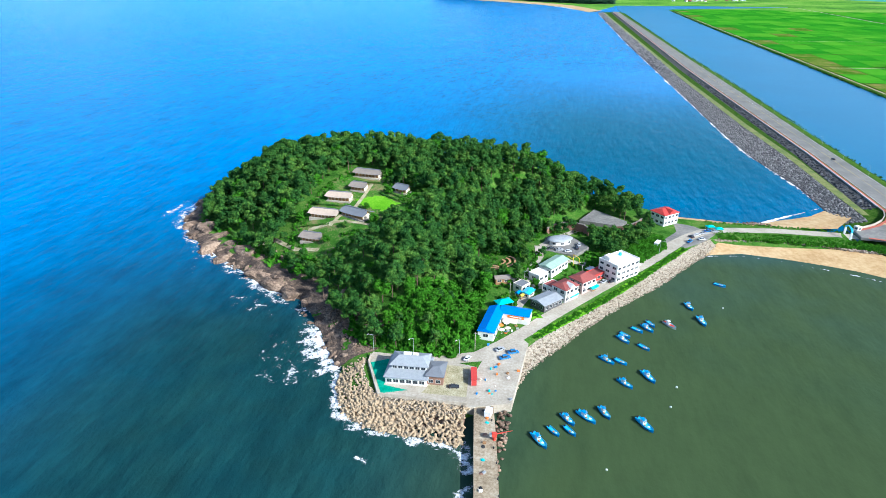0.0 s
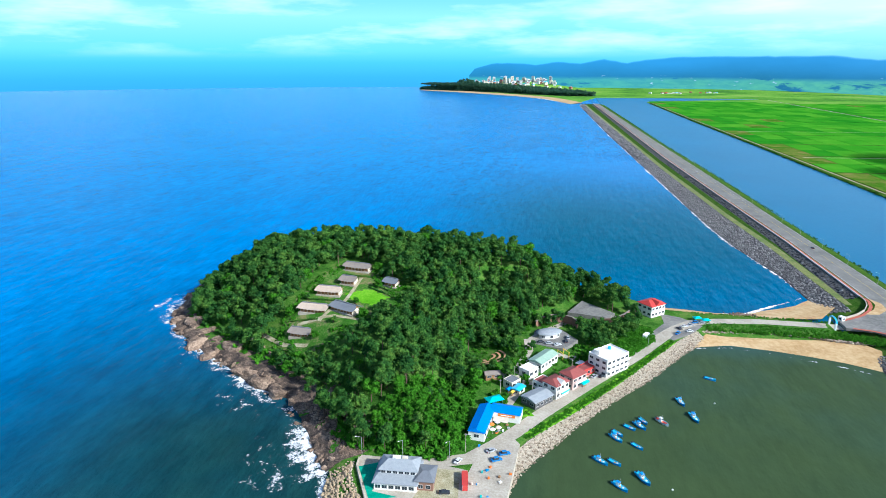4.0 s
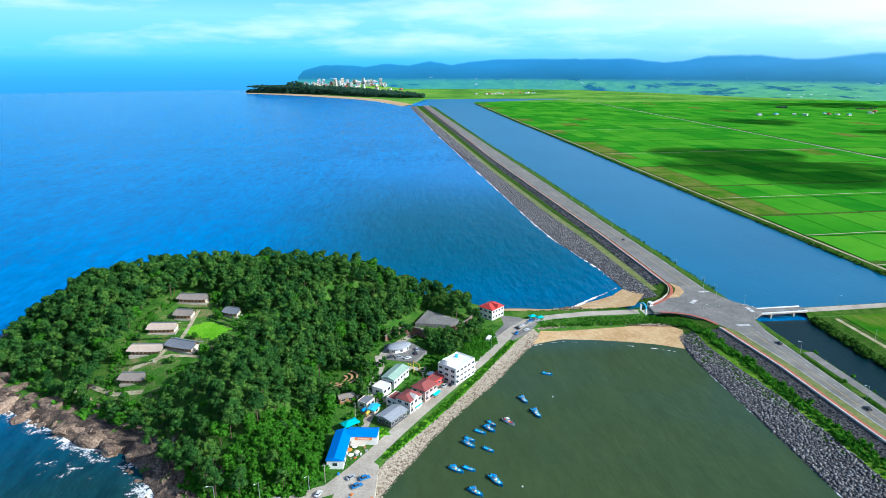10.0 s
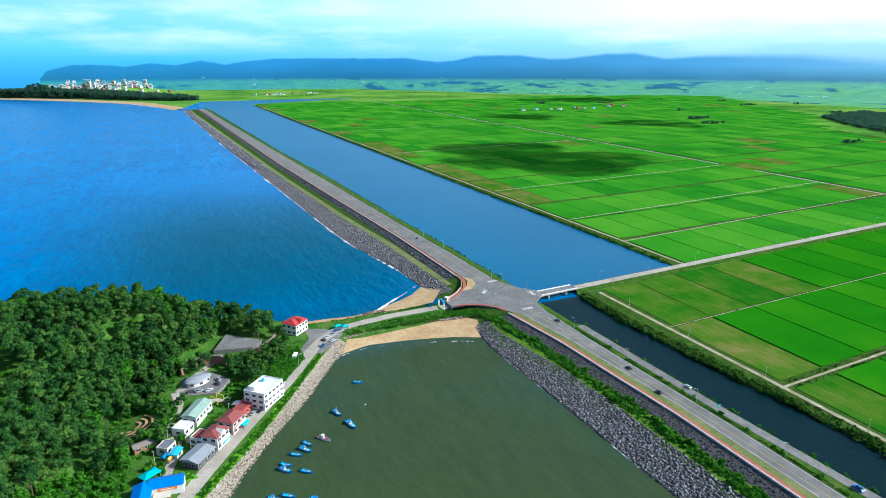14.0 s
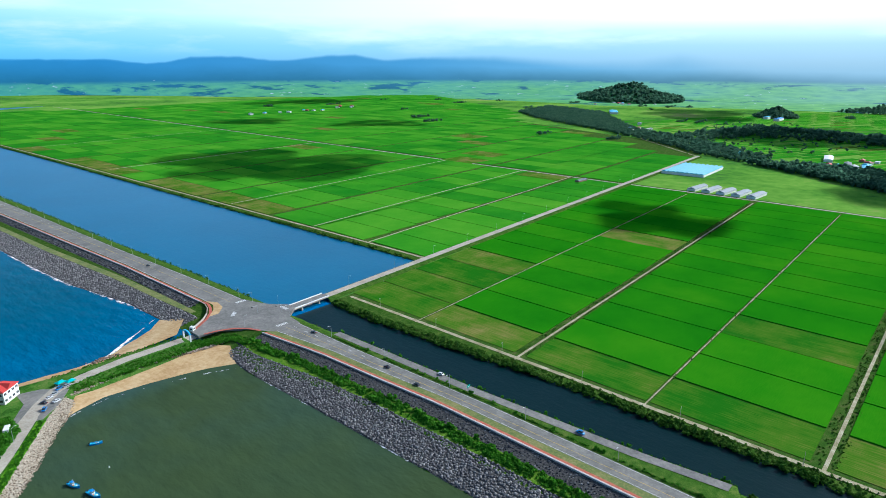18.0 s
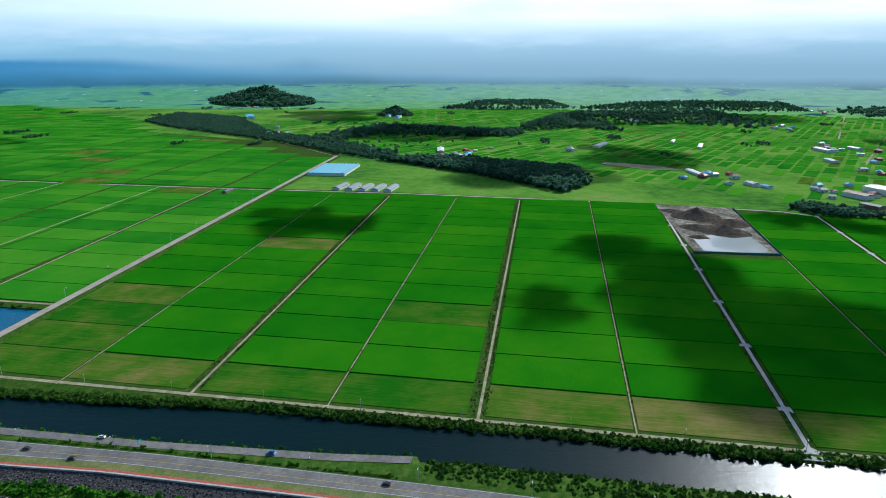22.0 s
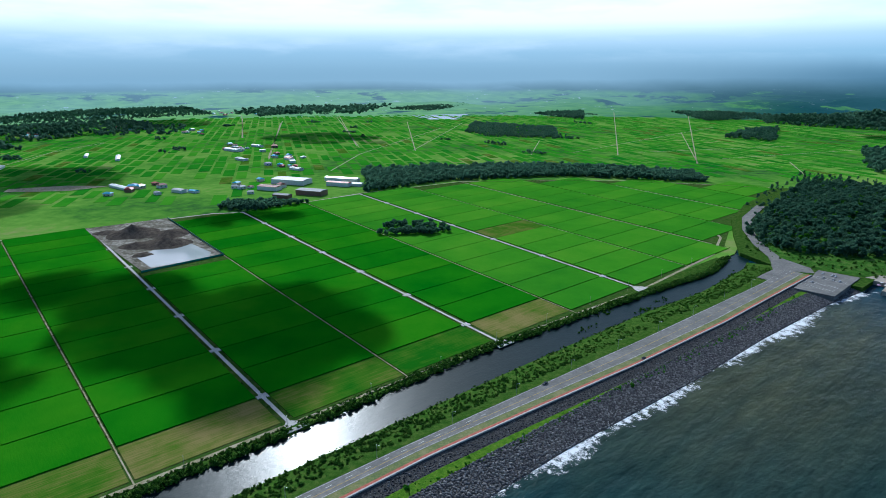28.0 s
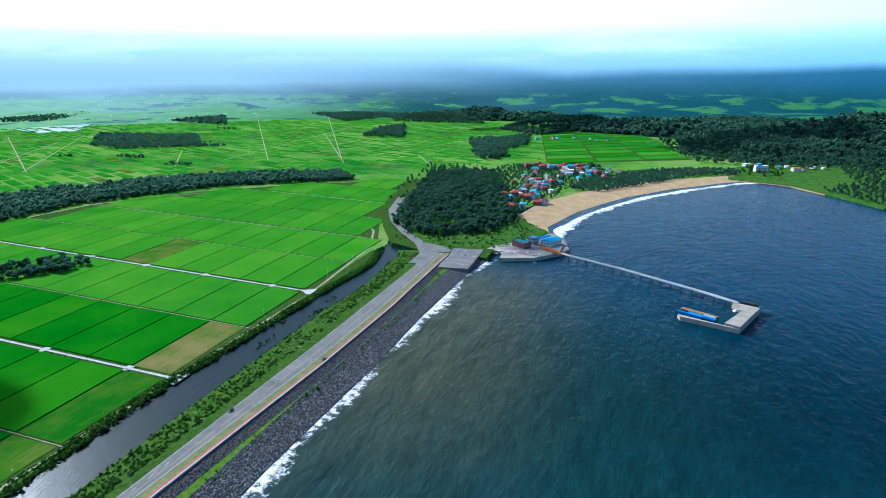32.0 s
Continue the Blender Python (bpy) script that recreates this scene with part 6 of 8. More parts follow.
# ---- boats, cars, lamps ----
def boat(label, hullm, deckm, L=8.0, cabin=True, group="boats in the bay"):
    b = thing("fishing_boat", label, "boat", pose(0, 0, -60), group)
    w = L * 0.29
    st = [(-0.5, 0.80, 0.75, 0.9), (-0.2, 1.0, 0.8, 0.85), (0.15, 0.96, 0.8, 0.95), (0.35, 0.66, 0.5, 1.15), (0.5, 0.06, 0.05, 1.5)]
    rows = []
    for t, a, k, zt in st:
        x = t * L
        rows.append([(x, -a * w / 2, zt), (x, -a * w / 2 * k, -0.35), (x, a * w / 2 * k, -0.35), (x, a * w / 2, zt)])
    hull = MB()
    hull.sheet(rows)
    hull.add(rows[0], [(0, 1, 2, 3)])
    part("hull", hull, hullm, b)
    deck = MB()
    deck.sheet([[(t * L, -a * w / 2 * 0.93, zt - 0.25), (t * L, a * w / 2 * 0.93, zt - 0.25)] for t, a, k, zt in st])
    part("deck", deck, deckm, b)
    gun = MB()
    for s in (-1, 1):
        for (t0, a0, _, z0), (t1, a1, _, z1) in zip(st, st[1:]):
            gun.rod((t0 * L, s * a0 * w / 2, z0), (t1 * L, s * a1 * w / 2, z1), 0.09, n=5)
    part("gunwale", gun, M_BCYAN, b)
    if cabin:
        cb = part("cabin", MB().box(-0.12 * L, 0, 0.55, L * 0.2, w * 0.55, 1.7, 0, 0.9), M_BWHITE, b)
        part("cabin_window", MB().box(-0.12 * L + L * 0.098, 0, 1.4, 0.06, w * 0.42, 0.5), M_GLASS, cb)
        part("cabin_roof", MB().box(-0.12 * L, 0, 2.25, L * 0.22, w * 0.6, 0.1), hullm, b)
        part("mast", MB().rod((-0.02 * L, 0, 0.6), (-0.02 * L, 0, 4.0), 0.06), M_STEEL, b)
    part("engine", MB().box(-0.48 * L, 0, 0.5, 0.5, 0.5, 0.9), M_RUBBER, b)
    part("net_pile", MB().box(0.2 * L, 0.1, 0.65, L * 0.12, w * 0.4, 0.4, 0.3, 0.6), M_BRED if hullm is M_BWHITE else M_BWHITE, b)
    part("crate", MB().box(0.05 * L, -w * 0.2, 0.6, 0.7, 0.5, 0.4), M_ORANGE, b)
    return b


fleet = [boat("blue fishing boat with white cabin at anchor", M_BBLUE, M_BCYAN), boat("small open blue boat with pale blue deck", M_BBLUE, M_BCYAN, 6.4, False), boat("white fishing boat with red deck gear", M_BWHITE, M_BRED), boat("long blue fishing boat with white wheelhouse", M_BBLUE, M_BCYAN, 9.4)]
for x, y, tn, k in ((-2, 181.5, -52, 3), (3, 187.5, -48, 1), (8, 195.5, -50, 0), (9, 189, -48, 1), (15, 198.5, -42, 3), (22, 202.5, -60, 0), (37, 198.5, -55, 3), (31, 223.5, -45, 0), (41, 230.5, -60, 3), (24, 239.5, -40, 0), (30, 239.5, -38, 1), (41, 253.5, -45, 1), (32, 258.5, -50, 0), (33, 262.5, -45, 1), (39, 268.5, -38, 1), (44, 271, -52, 0), (46, 275.5, -60, 1), (55, 276.5, -52, 2), (71, 283.5, -75, 3), (67, 297.5, -70, 0), (87, 326, -30, 1), (64, 340, 70, 1)):
    copy_thing(fleet[k], pose(x, y, 0.0, 0, 0, tn))
M_BUOY = mat("buoy_white", (0.8, 0.8, 0.78), 0.5)
for x, y in ((52, 226), (84, 300), (22, 172), (48, 212)):
    b = thing("mooring_buoy", "small round white mooring buoy on water", "buoy", pose(x, y, 0.1), "mooring buoys")
    part("float", MB().add((ICO2[0] * 0.42).tolist(), ICO2[1].tolist()), M_BUOY, b, smooth=True)
    part("ring", MB().rod((0, 0, 0.5), (0, 0, 0.85), 0.06), M_STEEL, b)


def car(label, paint_m, long=4.4, tall=1.45):
    c = thing("parked_car", label, "car", pose(0, 0, -60), "cars")
    b = MB()
    prof = [(-0.5, 0.35, 0.78), (-0.46, 0.32, 0.92), (-0.25, 0.3, 0.95), (0.22, 0.3, 0.95), (0.46, 0.32, 0.78), (0.5, 0.35, 0.6)]
    b.sheet([[(t * long, -0.88, z0), (t * long, -0.9, z1), (t * long, 0.9, z1), (t * long, 0.88, z0)] for t, z0, z1 in prof])
    b.add([(-0.5 * long, -0.88, 0.35), (-0.5 * long, -0.9, 0.78), (-0.5 * long, 0.9, 0.78), (-0.5 * long, 0.88, 0.35)], [(0, 1, 2, 3)])
    b.add([(0.5 * long, -0.88, 0.35), (0.5 * long, -0.9, 0.6), (0.5 * long, 0.9, 0.6), (0.5 * long, 0.88, 0.35)], [(3, 2, 1, 0)])
    part("body", b, paint_m, c)
    part("cabin", MB().box(-0.06 * long, 0, 0.9, long * 0.5, 1.6, tall - 0.95, 0, 0.78), M_GLASS, c)
    part("roof", MB().box(-0.06 * long, 0, tall - 0.06, long * 0.4, 1.27, 0.08), paint_m, c)
    for sx in (-0.31, 0.31):
        for sy in (-0.82, 0.82):
            w = part("wheel", MB().rod((sx * long, sy - 0.1, 0.33), (sx * long, sy + 0.1, 0.33), 0.33, n=10), M_RUBBER, c)
            part("rim", MB().rod((sx * long, sy * 1.13 - 0.02, 0.33), (sx * long, sy * 1.13 + 0.02, 0.33), 0.2, n=8), M_STEEL, w)
    for s in (-0.6, 0.6):
        part("headlight", MB().box(0.5 * long, s, 0.55, 0.05, 0.4, 0.14), M_BWHITE, c)
        part("tail_light", MB().box(-0.5 * long, s, 0.6, 0.05, 0.35, 0.16), M_BRED, c)
    return c


def gloss(name, c):
    return mat(name, c, 0.25, 0.1, 0.6)


cars = [car("white saloon car parked on tarmac", gloss("car_white", (0.72, 0.72, 0.72))), car("dark grey car on the road", gloss("car_dark", (0.04, 0.042, 0.05))), car("silver car parked on tarmac", gloss("car_silver", (0.42, 0.43, 0.45)), 4.6, 1.6), car("blue small lorry with open bed", gloss("car_blue", (0.03, 0.2, 0.5)), 5.0, 1.9), car("red car parked by the shops", gloss("car_red", (0.4, 0.03, 0.03)))]
for x, y, z, tn, k in ((258, 234, 5.65, 95, 0), (260, 136, 5.65, 85, 3), (238.5, 236, 5.65, 92, 1), (242, 266, 5.65, 92, 1), (243, 345, 5.65, 97, 1), (229, 590, 5.65, 95, 1), (208, 1010, 5.65, 95, 0), (246, 70, 5.65, 90, 1), (242, -300, 5.65, 86, 1), (219, -385, 5.7, 84, 1),
                       (-20, 226, 4.15, 30, 3), (-17, 231, 4.15, 25, 3), (-36, 222, 4.2, 70, 0), (-38, 201, 4.35, 10, 1), (-23, 232, 4.15, 40, 2), (20, 303, 4.15, 60, 0), (24, 309, 4.15, 50, 2), (6, 285, 4.15, 55, 0), (16, 306, 4.15, 140, 4), (24, 317, 4.15, 140, 2), (28, 310, 4.15, 50, 1), (44, 334, 4.15, 55, 0),
                       (84, 388, 4.15, 20, 0), (88, 391, 4.15, 20, 2), (80, 384, 4.15, 120, 1), (92, 396, 4.15, 30, 3), (78, 376, 4.15, 60, 3), (86, 381, 4.15, 20, 0), (96, 396, 4.15, 15, 2),
                       (-6, 342, 6.6, 20, 1), (-1, 341, 6.6, 20, 2), (4, 340, 6.6, 20, 0), (9, 346, 6.6, 100, 1), (10, 351, 6.6, 100, 2), (-8, 358, 6.6, 60, 1)):
    copy_thing(cars[k], pose(x, y, z, 0, 0, tn))
tent = thing("market_tent", "green market tent on the causeway plaza", "tent", pose(99, 399, 3.6, 0, 0, 15))
part("canopy", hip(5, 3.4, 2.3, 1.0, 0.2, 0.2), M_TEALR, tent)
for px in (-2.3, 2.3):
    for py in (-1.5, 1.5):
        part("post", MB().rod((px, py, -0.3), (px, py, 2.3), 0.05), M_STEEL, tent)
copy_thing(tent, pose(94, 401, 3.9, 0, 0, 20))
copy_thing(tent, pose(17.5, 299, 4.1, 0, 0, 55))


def lamp_post():
    p = thing("street_lamp", "tall grey steel street lamp by the road", "lamp", pose(0, 0, -60), "street lamps")
    part("base_plate", MB().box(0, 0, 0, 0.5, 0.5, 0.25), M_CONC, p)
    part("pole", MB().rod((0, 0, 0), (0, 0, 8.5), 0.13, 0.08), M_STEEL, p)
    part("arm", MB().rod((0, 0, 8.4), (-2.0, 0, 9.0), 0.07, 0.05), M_STEEL, p)
    part("lamp_head", MB().box(-2.3, 0, 8.93, 0.9, 0.3, 0.16), M_BWHITE, p)
    return p


lamp = lamp_post()
for y in list(range(-660, 360, 55)) + list(range(450, 1250, 48)):
    copy_thing(lamp, pose(road_e(y) + 1.2, y, 5.3))
for x in range(330, 1000, 60):
    copy_thing(lamp, pose(x, farm_y(x) + 5, 3.0, 0, 0, 90))
for x, y, tn in ((250, 386, 0), (246, 432, 0), (215, 392, 180), (256, 410, 60), (57, 352, 200), (30, 316, 210), (5, 282, 220), (-40, 224, 60), (-60, 221, 60), (-78, 220, 20)):
    copy_thing(lamp, pose(x, y, 4.0 if x < 100 else 5.5, 0, 0, tn))


def pole():
    p = thing("utility_pole", "thin concrete utility pole with crossarm", "pole", pose(0, 0, -60), "utility poles")
    part("shaft", MB().rod((0, 0, -0.5), (0, 0, 9), 0.17, 0.1), M_CONC, p)
    part("crossarm", MB().box(0, 0, 8.3, 1.6, 0.12, 0.12), M_STEEL, p)
    return p


up = pole()
for y in range(-640, 380, 62):
    copy_thing(up, pose(314.3 if y > -330 else 318, y, 1.2))
for x, y in ((-18, 296), (-8, 286), (12, 310), (-24, 280), (-34, 230)):
    copy_thing(up, pose(x, y, 4.4))
for o in fleet + cars + [lamp, up]:
    for ch in o.children_recursive:
        bpy.data.objects.remove(ch)
    bpy.data.objects.remove(o)

# crane and clutter on the pier
cr = thing("pier_crane", "small red pier crane on a pedestal", "crane", pose(-18, 175, 3.6, 0, 0, 10))
part("pedestal", MB().rod((0, 0, 0), (0, 0, 1.6), 0.7, 0.5, 10), M_BRED, cr)
part("cab", MB().box(0, 0, 1.6, 1.8, 1.4, 1.4), M_BRED, cr)
part("boom", MB().rod((0.6, 0, 2.6), (6.5, 0, 4.2), 0.25, 0.12), M_BRED, cr)
part("counterweight", MB().box(-1.3, 0, 1.7, 0.9, 1.3, 1.0), M_STEEL, cr)
for k in range(9):
    b = thing("mooring_bollard", "short rusty steel bollard on the pier", "bollard", pose(-21.6 + 1.35 * k + (0.6 if k > 3 else 0), 192 - 7.2 * k, 3.6), "bollards")
    part("post", MB().rod((0, 0, 0), (0, 0, 0.6), 0.22, 0.18, 8), M_RUBBER, b)
    part("cap", MB().rod((0, 0, 0.6), (0, 0, 0.75), 0.32, 0.3, 8), M_RUBBER, b)
gq = np.random.default_rng(14)
for k in range(22):
    t = gq.uniform(0, 1)
    x, y, z = ((-24 + 8 * t, 196 - 60 * t, 3.6), (gq.uniform(-30, -14), gq.uniform(198, 238), 4.1), (gq.uniform(-22, -15), gq.uniform(244, 254), 4.2))[k % 3]
    mt = (M_STEEL, M_ORANGE, M_WOODB, M_BWHITE, M_BBLUE)[k % 5]
    b = thing("fish_crate", "plastic fish crate stacked on the wharf", "crate", pose(x + gq.uniform(-1.5, 1.5), y, z, 0, 0, gq.uniform(0, 90)), "wharf crates")
    part("body", MB().box(0, 0, 0, 1.2, 0.8, 0.5), mt, b)
    part("rim", MB().box(0, 0, 0.5, 1.3, 0.9, 0.08), mt, b)
# causeway arch
ar = thing("entrance_arch", "blue and white arch over the causeway road", "arch", pose(178, 407.5, 3.7, 0, 0, 90))
for s in (-1, 1):
    part("pillar", MB().box(s * 5, 0, -0.5, 1.0, 1.0, 5.5), M_BWHITE, ar)
mb = MB()
mb.sheet([[(5.6 * math.cos(a) * k, dy, 4.6 + 2.4 * math.sin(a) * k) for k, dy in ((1, -0.5), (1, 0.5), (0.8, 0.5), (0.8, -0.5), (1, -0.5))] for a in np.linspace(0, math.pi, 15)])
part("span", mb, M_BCYAN, ar)
building("guard_kiosk", "small white kiosk beside the arch", 186, 415, 5.6, 30, 3, 3, 2.6, M_WALL, M_BWHITE, "flat", 1, 1, 0.3)
for x, y in ((236, 408), (250, 396)):
    s = thing("traffic_light", "grey traffic light mast at the junction", "traffic light", pose(x, y, 5.6), "traffic lights")
    part("mast", MB().rod((0, 0, 0), (0, 0, 6.5), 0.14, 0.1), M_STEEL, s)
    part("arm", MB().rod((0, 0, 6.3), (-5, 0, 6.6), 0.09, 0.06), M_STEEL, s)
    part("signal", MB().box(-4.6, 0, 5.9, 1.2, 0.3, 0.4), M_RUBBER, s)
sgn = thing("road_sign", "green direction sign by the slip road", "sign", pose(254, 208, 5.6))
part("post", MB().rod((0, 0, 0), (0, 0, 3.6), 0.1), M_STEEL, sgn)
part("panel", MB().box(0, 0, 2.6, 2.6, 0.12, 1.6), paint("sign_green", (0.0, 0.3, 0.22)), sgn, "green panel with plain white bars")
part("bar", MB().box(0, -0.08, 3.2, 1.8, 0.03, 0.2), M_WHITE, sgn)

# ---- far hills, headland, backdrop ----
def mound(name, cx, cy, rx, ry, h, label, turn=0.0, material=None, seed=0.0, rough=0.45, n=40):
    mb = MB()
    rows = []
    c, s = math.cos(turn), math.sin(turn)
    for k in range(15):
        t = k / 14
        row = []
        for i in range(n + 1):
            a = 2 * math.pi * i / n
            u, v = math.cos(a) * rx * t, math.sin(a) * ry * t
            x, y = cx + c * u - s * v, cy + s * u + c * v
            f = smooth(1 - t)
            z = h * f * (1 + rough * 1.4 * noise.noise((x * 3.0 / max(rx, ry) + seed, y * 3.0 / max(rx, ry), seed))) + 0.03 * h * f * noise.noise((x * 0.02, y * 0.02, 1))
            row.append((x, y, z + (1.0 if t < 1 else -2)))
        rows.append(row)
    mb.sheet(rows)
    if material is None:
        def on_hill(x, y):
            u, v = (x - cx) * c + (y - cy) * s, -(x - cx) * s + (y - cy) * c
            f = smooth(1 - min(1.0, math.hypot(u / rx, v / ry)))
            return h * f * (1 + rough * 1.4 * noise.noise((x * 3.0 / max(rx, ry) + seed, y * 3.0 / max(rx, ry), seed)))
        ring = [(cx + c * math.cos(a) * rx * 0.93 - s * math.sin(a) * ry * 0.93, cy + s * math.cos(a) * rx * 0.93 + c * math.sin(a) * ry * 0.93) for a in np.linspace(0, 2 * math.pi, 22)]
        wood_poly("hill_wood", ring, max(12, 0.055 * rx), "dark trees that cover a far hill", (0.09 * rx / 22 + 0.9, 0.09 * rx / 22 + 1.7), on_hill, gap=0.12, height=2.5, seed=int(cx) % 97)
    return structure(name, mb, material or M_FOREST_HAZED, label, "hill", True)


mound("hill_east", 3330, 1600, 520, 300, 62, "far dark wooded hill on the plain", 0.6, seed=2)
mound("hill_grove", 2560, 640, 110, 80, 26, "small far wooded knoll", 0.2, seed=3)
# wooded ridges behind the south bay
for k, (x, y, rx, ry, h, t) in enumerate(((-120, -2450, 500, 220, 40, -0.2), (-620, -2200, 520, 420, 70, 0.3), (-500, -1820, 260, 130, 30, 0.2), (700, -2950, 500, 180, 36, 0.1))):
    mound("hill_south", x, y, rx, ry, h, "wooded ridge behind the south bay", t, seed=k * 1.7)
wood_poly("ridge_wood", [(-140, -1640), (-40, -1990), (-420, -2250), (-760, -1950), (-620, -1640), (-330, -1600)], 20, "woods on the low ridge behind the bay", (1.0, 1.7), lambda x, y: 4 + 16 * smooth((-y - 1600) / 500), gap=0.2, seed=21)
# north headland, town rise
mound("hill_headland", -620, 4080, 420, 130, 44, "low pine-covered headland across the water", -0.5, seed=5)
mound("hill_headland", -140, 3720, 420, 110, 16, "low pine-covered headland across the water", -0.75, seed=6)
mound("hill_town", -330, 4640, 520, 140, 46, "low rise under the far town", -0.1, M_PLAIN, seed=8, rough=0.05)
wood_poly("headland_wood", [(-960, 4180), (-860, 4260), (-600, 4190), (-300, 3950), (60, 3620), (170, 3440), (60, 3400), (-160, 3560), (-420, 3820), (-760, 4020)], 17, "far pine wood on the headland", (1.4, 2.2), lambda x, y: 12 + 20 * smooth((y - 3500) / 500), seed=22)
mb = MB()
low_pts = [(-940, 4120), (-760, 3970), (-560, 3790), (-420, 3640), (-230, 3420), (-90, 3200), (-10, 2960), (40, 2790)]
mb.sheet([[(x - 16, y - 22, -0.6), (x + 6, y + 12, 2.2), (x + 40, y + 60, 3.0)] for x, y in low_pts])
structure("beach_far_north", mb, M_SAND, "long far beach of pale sand", "beach")
mb = MB()
mb.sheet([[(x, y, -0.6), (x + 90, y + 40, 8)] for x, y in ((-740, 4420), (-700, 4560), (-660, 4700))])
structure("beach_town", mb, M_SAND, "far pale beach beside the town", "beach")

# the distance: low country beyond three kilometres and the hills behind it, a glowing backdrop with painted haze
M_BACK = bpy.data.materials.new("painted_far_haze")
M_BACK.use_nodes = True
nt = M_BACK.node_tree
nt.nodes.remove(nt.nodes["Principled BSDF"])
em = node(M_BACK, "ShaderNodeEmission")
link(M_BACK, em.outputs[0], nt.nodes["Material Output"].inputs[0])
sep, g3 = node(M_BACK, "ShaderNodeSeparateXYZ"), node(M_BACK, "ShaderNodeNewGeometry")
link(M_BACK, g3.outputs["Position"], sep.inputs[0])


def span(m, value, lo, hi):
    n = node(m, "ShaderNodeMapRange")
    n.interpolation_type = "SMOOTHSTEP"
    link(m, value, n.inputs[0])
    n.inputs[1].default_value, n.inputs[2].default_value = lo, hi
    return n.outputs[0]


# bearing, clockwise from north, as a share of 240 degrees from -20 on
c100, s100 = math.cos(radians(100)), math.sin(radians(100))
bx = math_n(M_BACK, "SUBTRACT", math_n(M_BACK, "MULTIPLY", sep.outputs[0], c100), math_n(M_BACK, "MULTIPLY", sep.outputs[1], s100))
by = math_n(M_BACK, "ADD", math_n(M_BACK, "MULTIPLY", sep.outputs[0], s100), math_n(M_BACK, "MULTIPLY", sep.outputs[1], c100))
bear = math_n(M_BACK, "ADD", math_n(M_BACK, "MULTIPLY", math_n(M_BACK, "ARCTAN2", bx, by), 180 / math.pi / 240), 0.5)
reach = math_n(M_BACK, "POWER", math_n(M_BACK, "ADD", math_n(M_BACK, "MULTIPLY", sep.outputs[0], sep.outputs[0]), math_n(M_BACK, "MULTIPLY", sep.outputs[1], sep.outputs[1])), 0.5)


def by_bearing(stops):
    return ramp(M_BACK, bear, [((a + 20) / 240, c) for a, c in stops])


# haze colours by bearing, brighter towards the sun, mixed into the emission below
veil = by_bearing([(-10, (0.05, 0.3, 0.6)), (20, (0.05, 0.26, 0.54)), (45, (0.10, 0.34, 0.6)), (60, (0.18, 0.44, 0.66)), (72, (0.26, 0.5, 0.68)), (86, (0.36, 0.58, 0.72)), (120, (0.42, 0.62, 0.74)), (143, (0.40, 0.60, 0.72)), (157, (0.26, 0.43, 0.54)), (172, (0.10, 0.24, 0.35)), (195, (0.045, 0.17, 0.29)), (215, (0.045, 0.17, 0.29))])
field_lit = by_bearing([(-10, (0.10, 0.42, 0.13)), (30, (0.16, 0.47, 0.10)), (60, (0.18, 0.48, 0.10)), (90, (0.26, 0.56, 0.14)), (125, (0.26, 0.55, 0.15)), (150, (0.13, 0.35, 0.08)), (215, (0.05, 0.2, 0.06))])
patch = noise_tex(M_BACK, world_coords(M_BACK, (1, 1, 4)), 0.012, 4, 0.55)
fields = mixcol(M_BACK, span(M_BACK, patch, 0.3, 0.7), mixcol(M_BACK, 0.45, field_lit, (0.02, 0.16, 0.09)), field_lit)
wood_n = noise_tex(M_BACK, world_coords(M_BACK, (1, 1, 3.5)), 0.0034, 6, 0.62)
fine = noise_tex(M_BACK, world_coords(M_BACK, (1, 1, 3)), 0.03, 4)
woods = mixcol(M_BACK, fine, (0.008, 0.06, 0.075), (0.022, 0.105, 0.105))
# woods lie on the rises and in clumps on the flat
rise = math_n(M_BACK, "ADD", span(M_BACK, sep.outputs[2], 55, 85), span(M_BACK, wood_n, 0.56, 0.64))
rise = math_n(M_BACK, "ADD", rise, math_n(M_BACK, "MULTIPLY", span(M_BACK, bear, 0.69, 0.76), span(M_BACK, wood_n, 0.40, 0.48)))
tone = mixcol(M_BACK, math_n(M_BACK, "MINIMUM", rise, 1.0), fields, woods)
roofs = span(M_BACK, noise_tex(M_BACK, world_coords(M_BACK, (0.35, 0.35, 1.6)), 0.06, 2), 0.665, 0.70)
settle = math_n(M_BACK, "MULTIPLY", span(M_BACK, noise_tex(M_BACK, world_coords(M_BACK), 0.004, 2), 0.48, 0.6), math_n(M_BACK, "MULTIPLY", span(M_BACK, sep.outputs[2], 95, 75), span(M_BACK, bear, 0.8, 0.7)))
tone = mixcol(M_BACK, math_n(M_BACK, "MULTIPLY", roofs, settle), tone, (0.55, 0.68, 0.75))
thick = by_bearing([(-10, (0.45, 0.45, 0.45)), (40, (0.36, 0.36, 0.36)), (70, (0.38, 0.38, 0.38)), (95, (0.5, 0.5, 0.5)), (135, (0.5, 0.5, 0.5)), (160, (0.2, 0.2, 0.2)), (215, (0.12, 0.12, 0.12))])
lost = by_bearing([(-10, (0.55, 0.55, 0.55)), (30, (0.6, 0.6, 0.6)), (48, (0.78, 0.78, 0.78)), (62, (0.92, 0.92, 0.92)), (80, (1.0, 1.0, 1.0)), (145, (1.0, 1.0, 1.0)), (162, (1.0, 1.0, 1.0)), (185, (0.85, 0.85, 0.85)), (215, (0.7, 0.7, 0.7))])
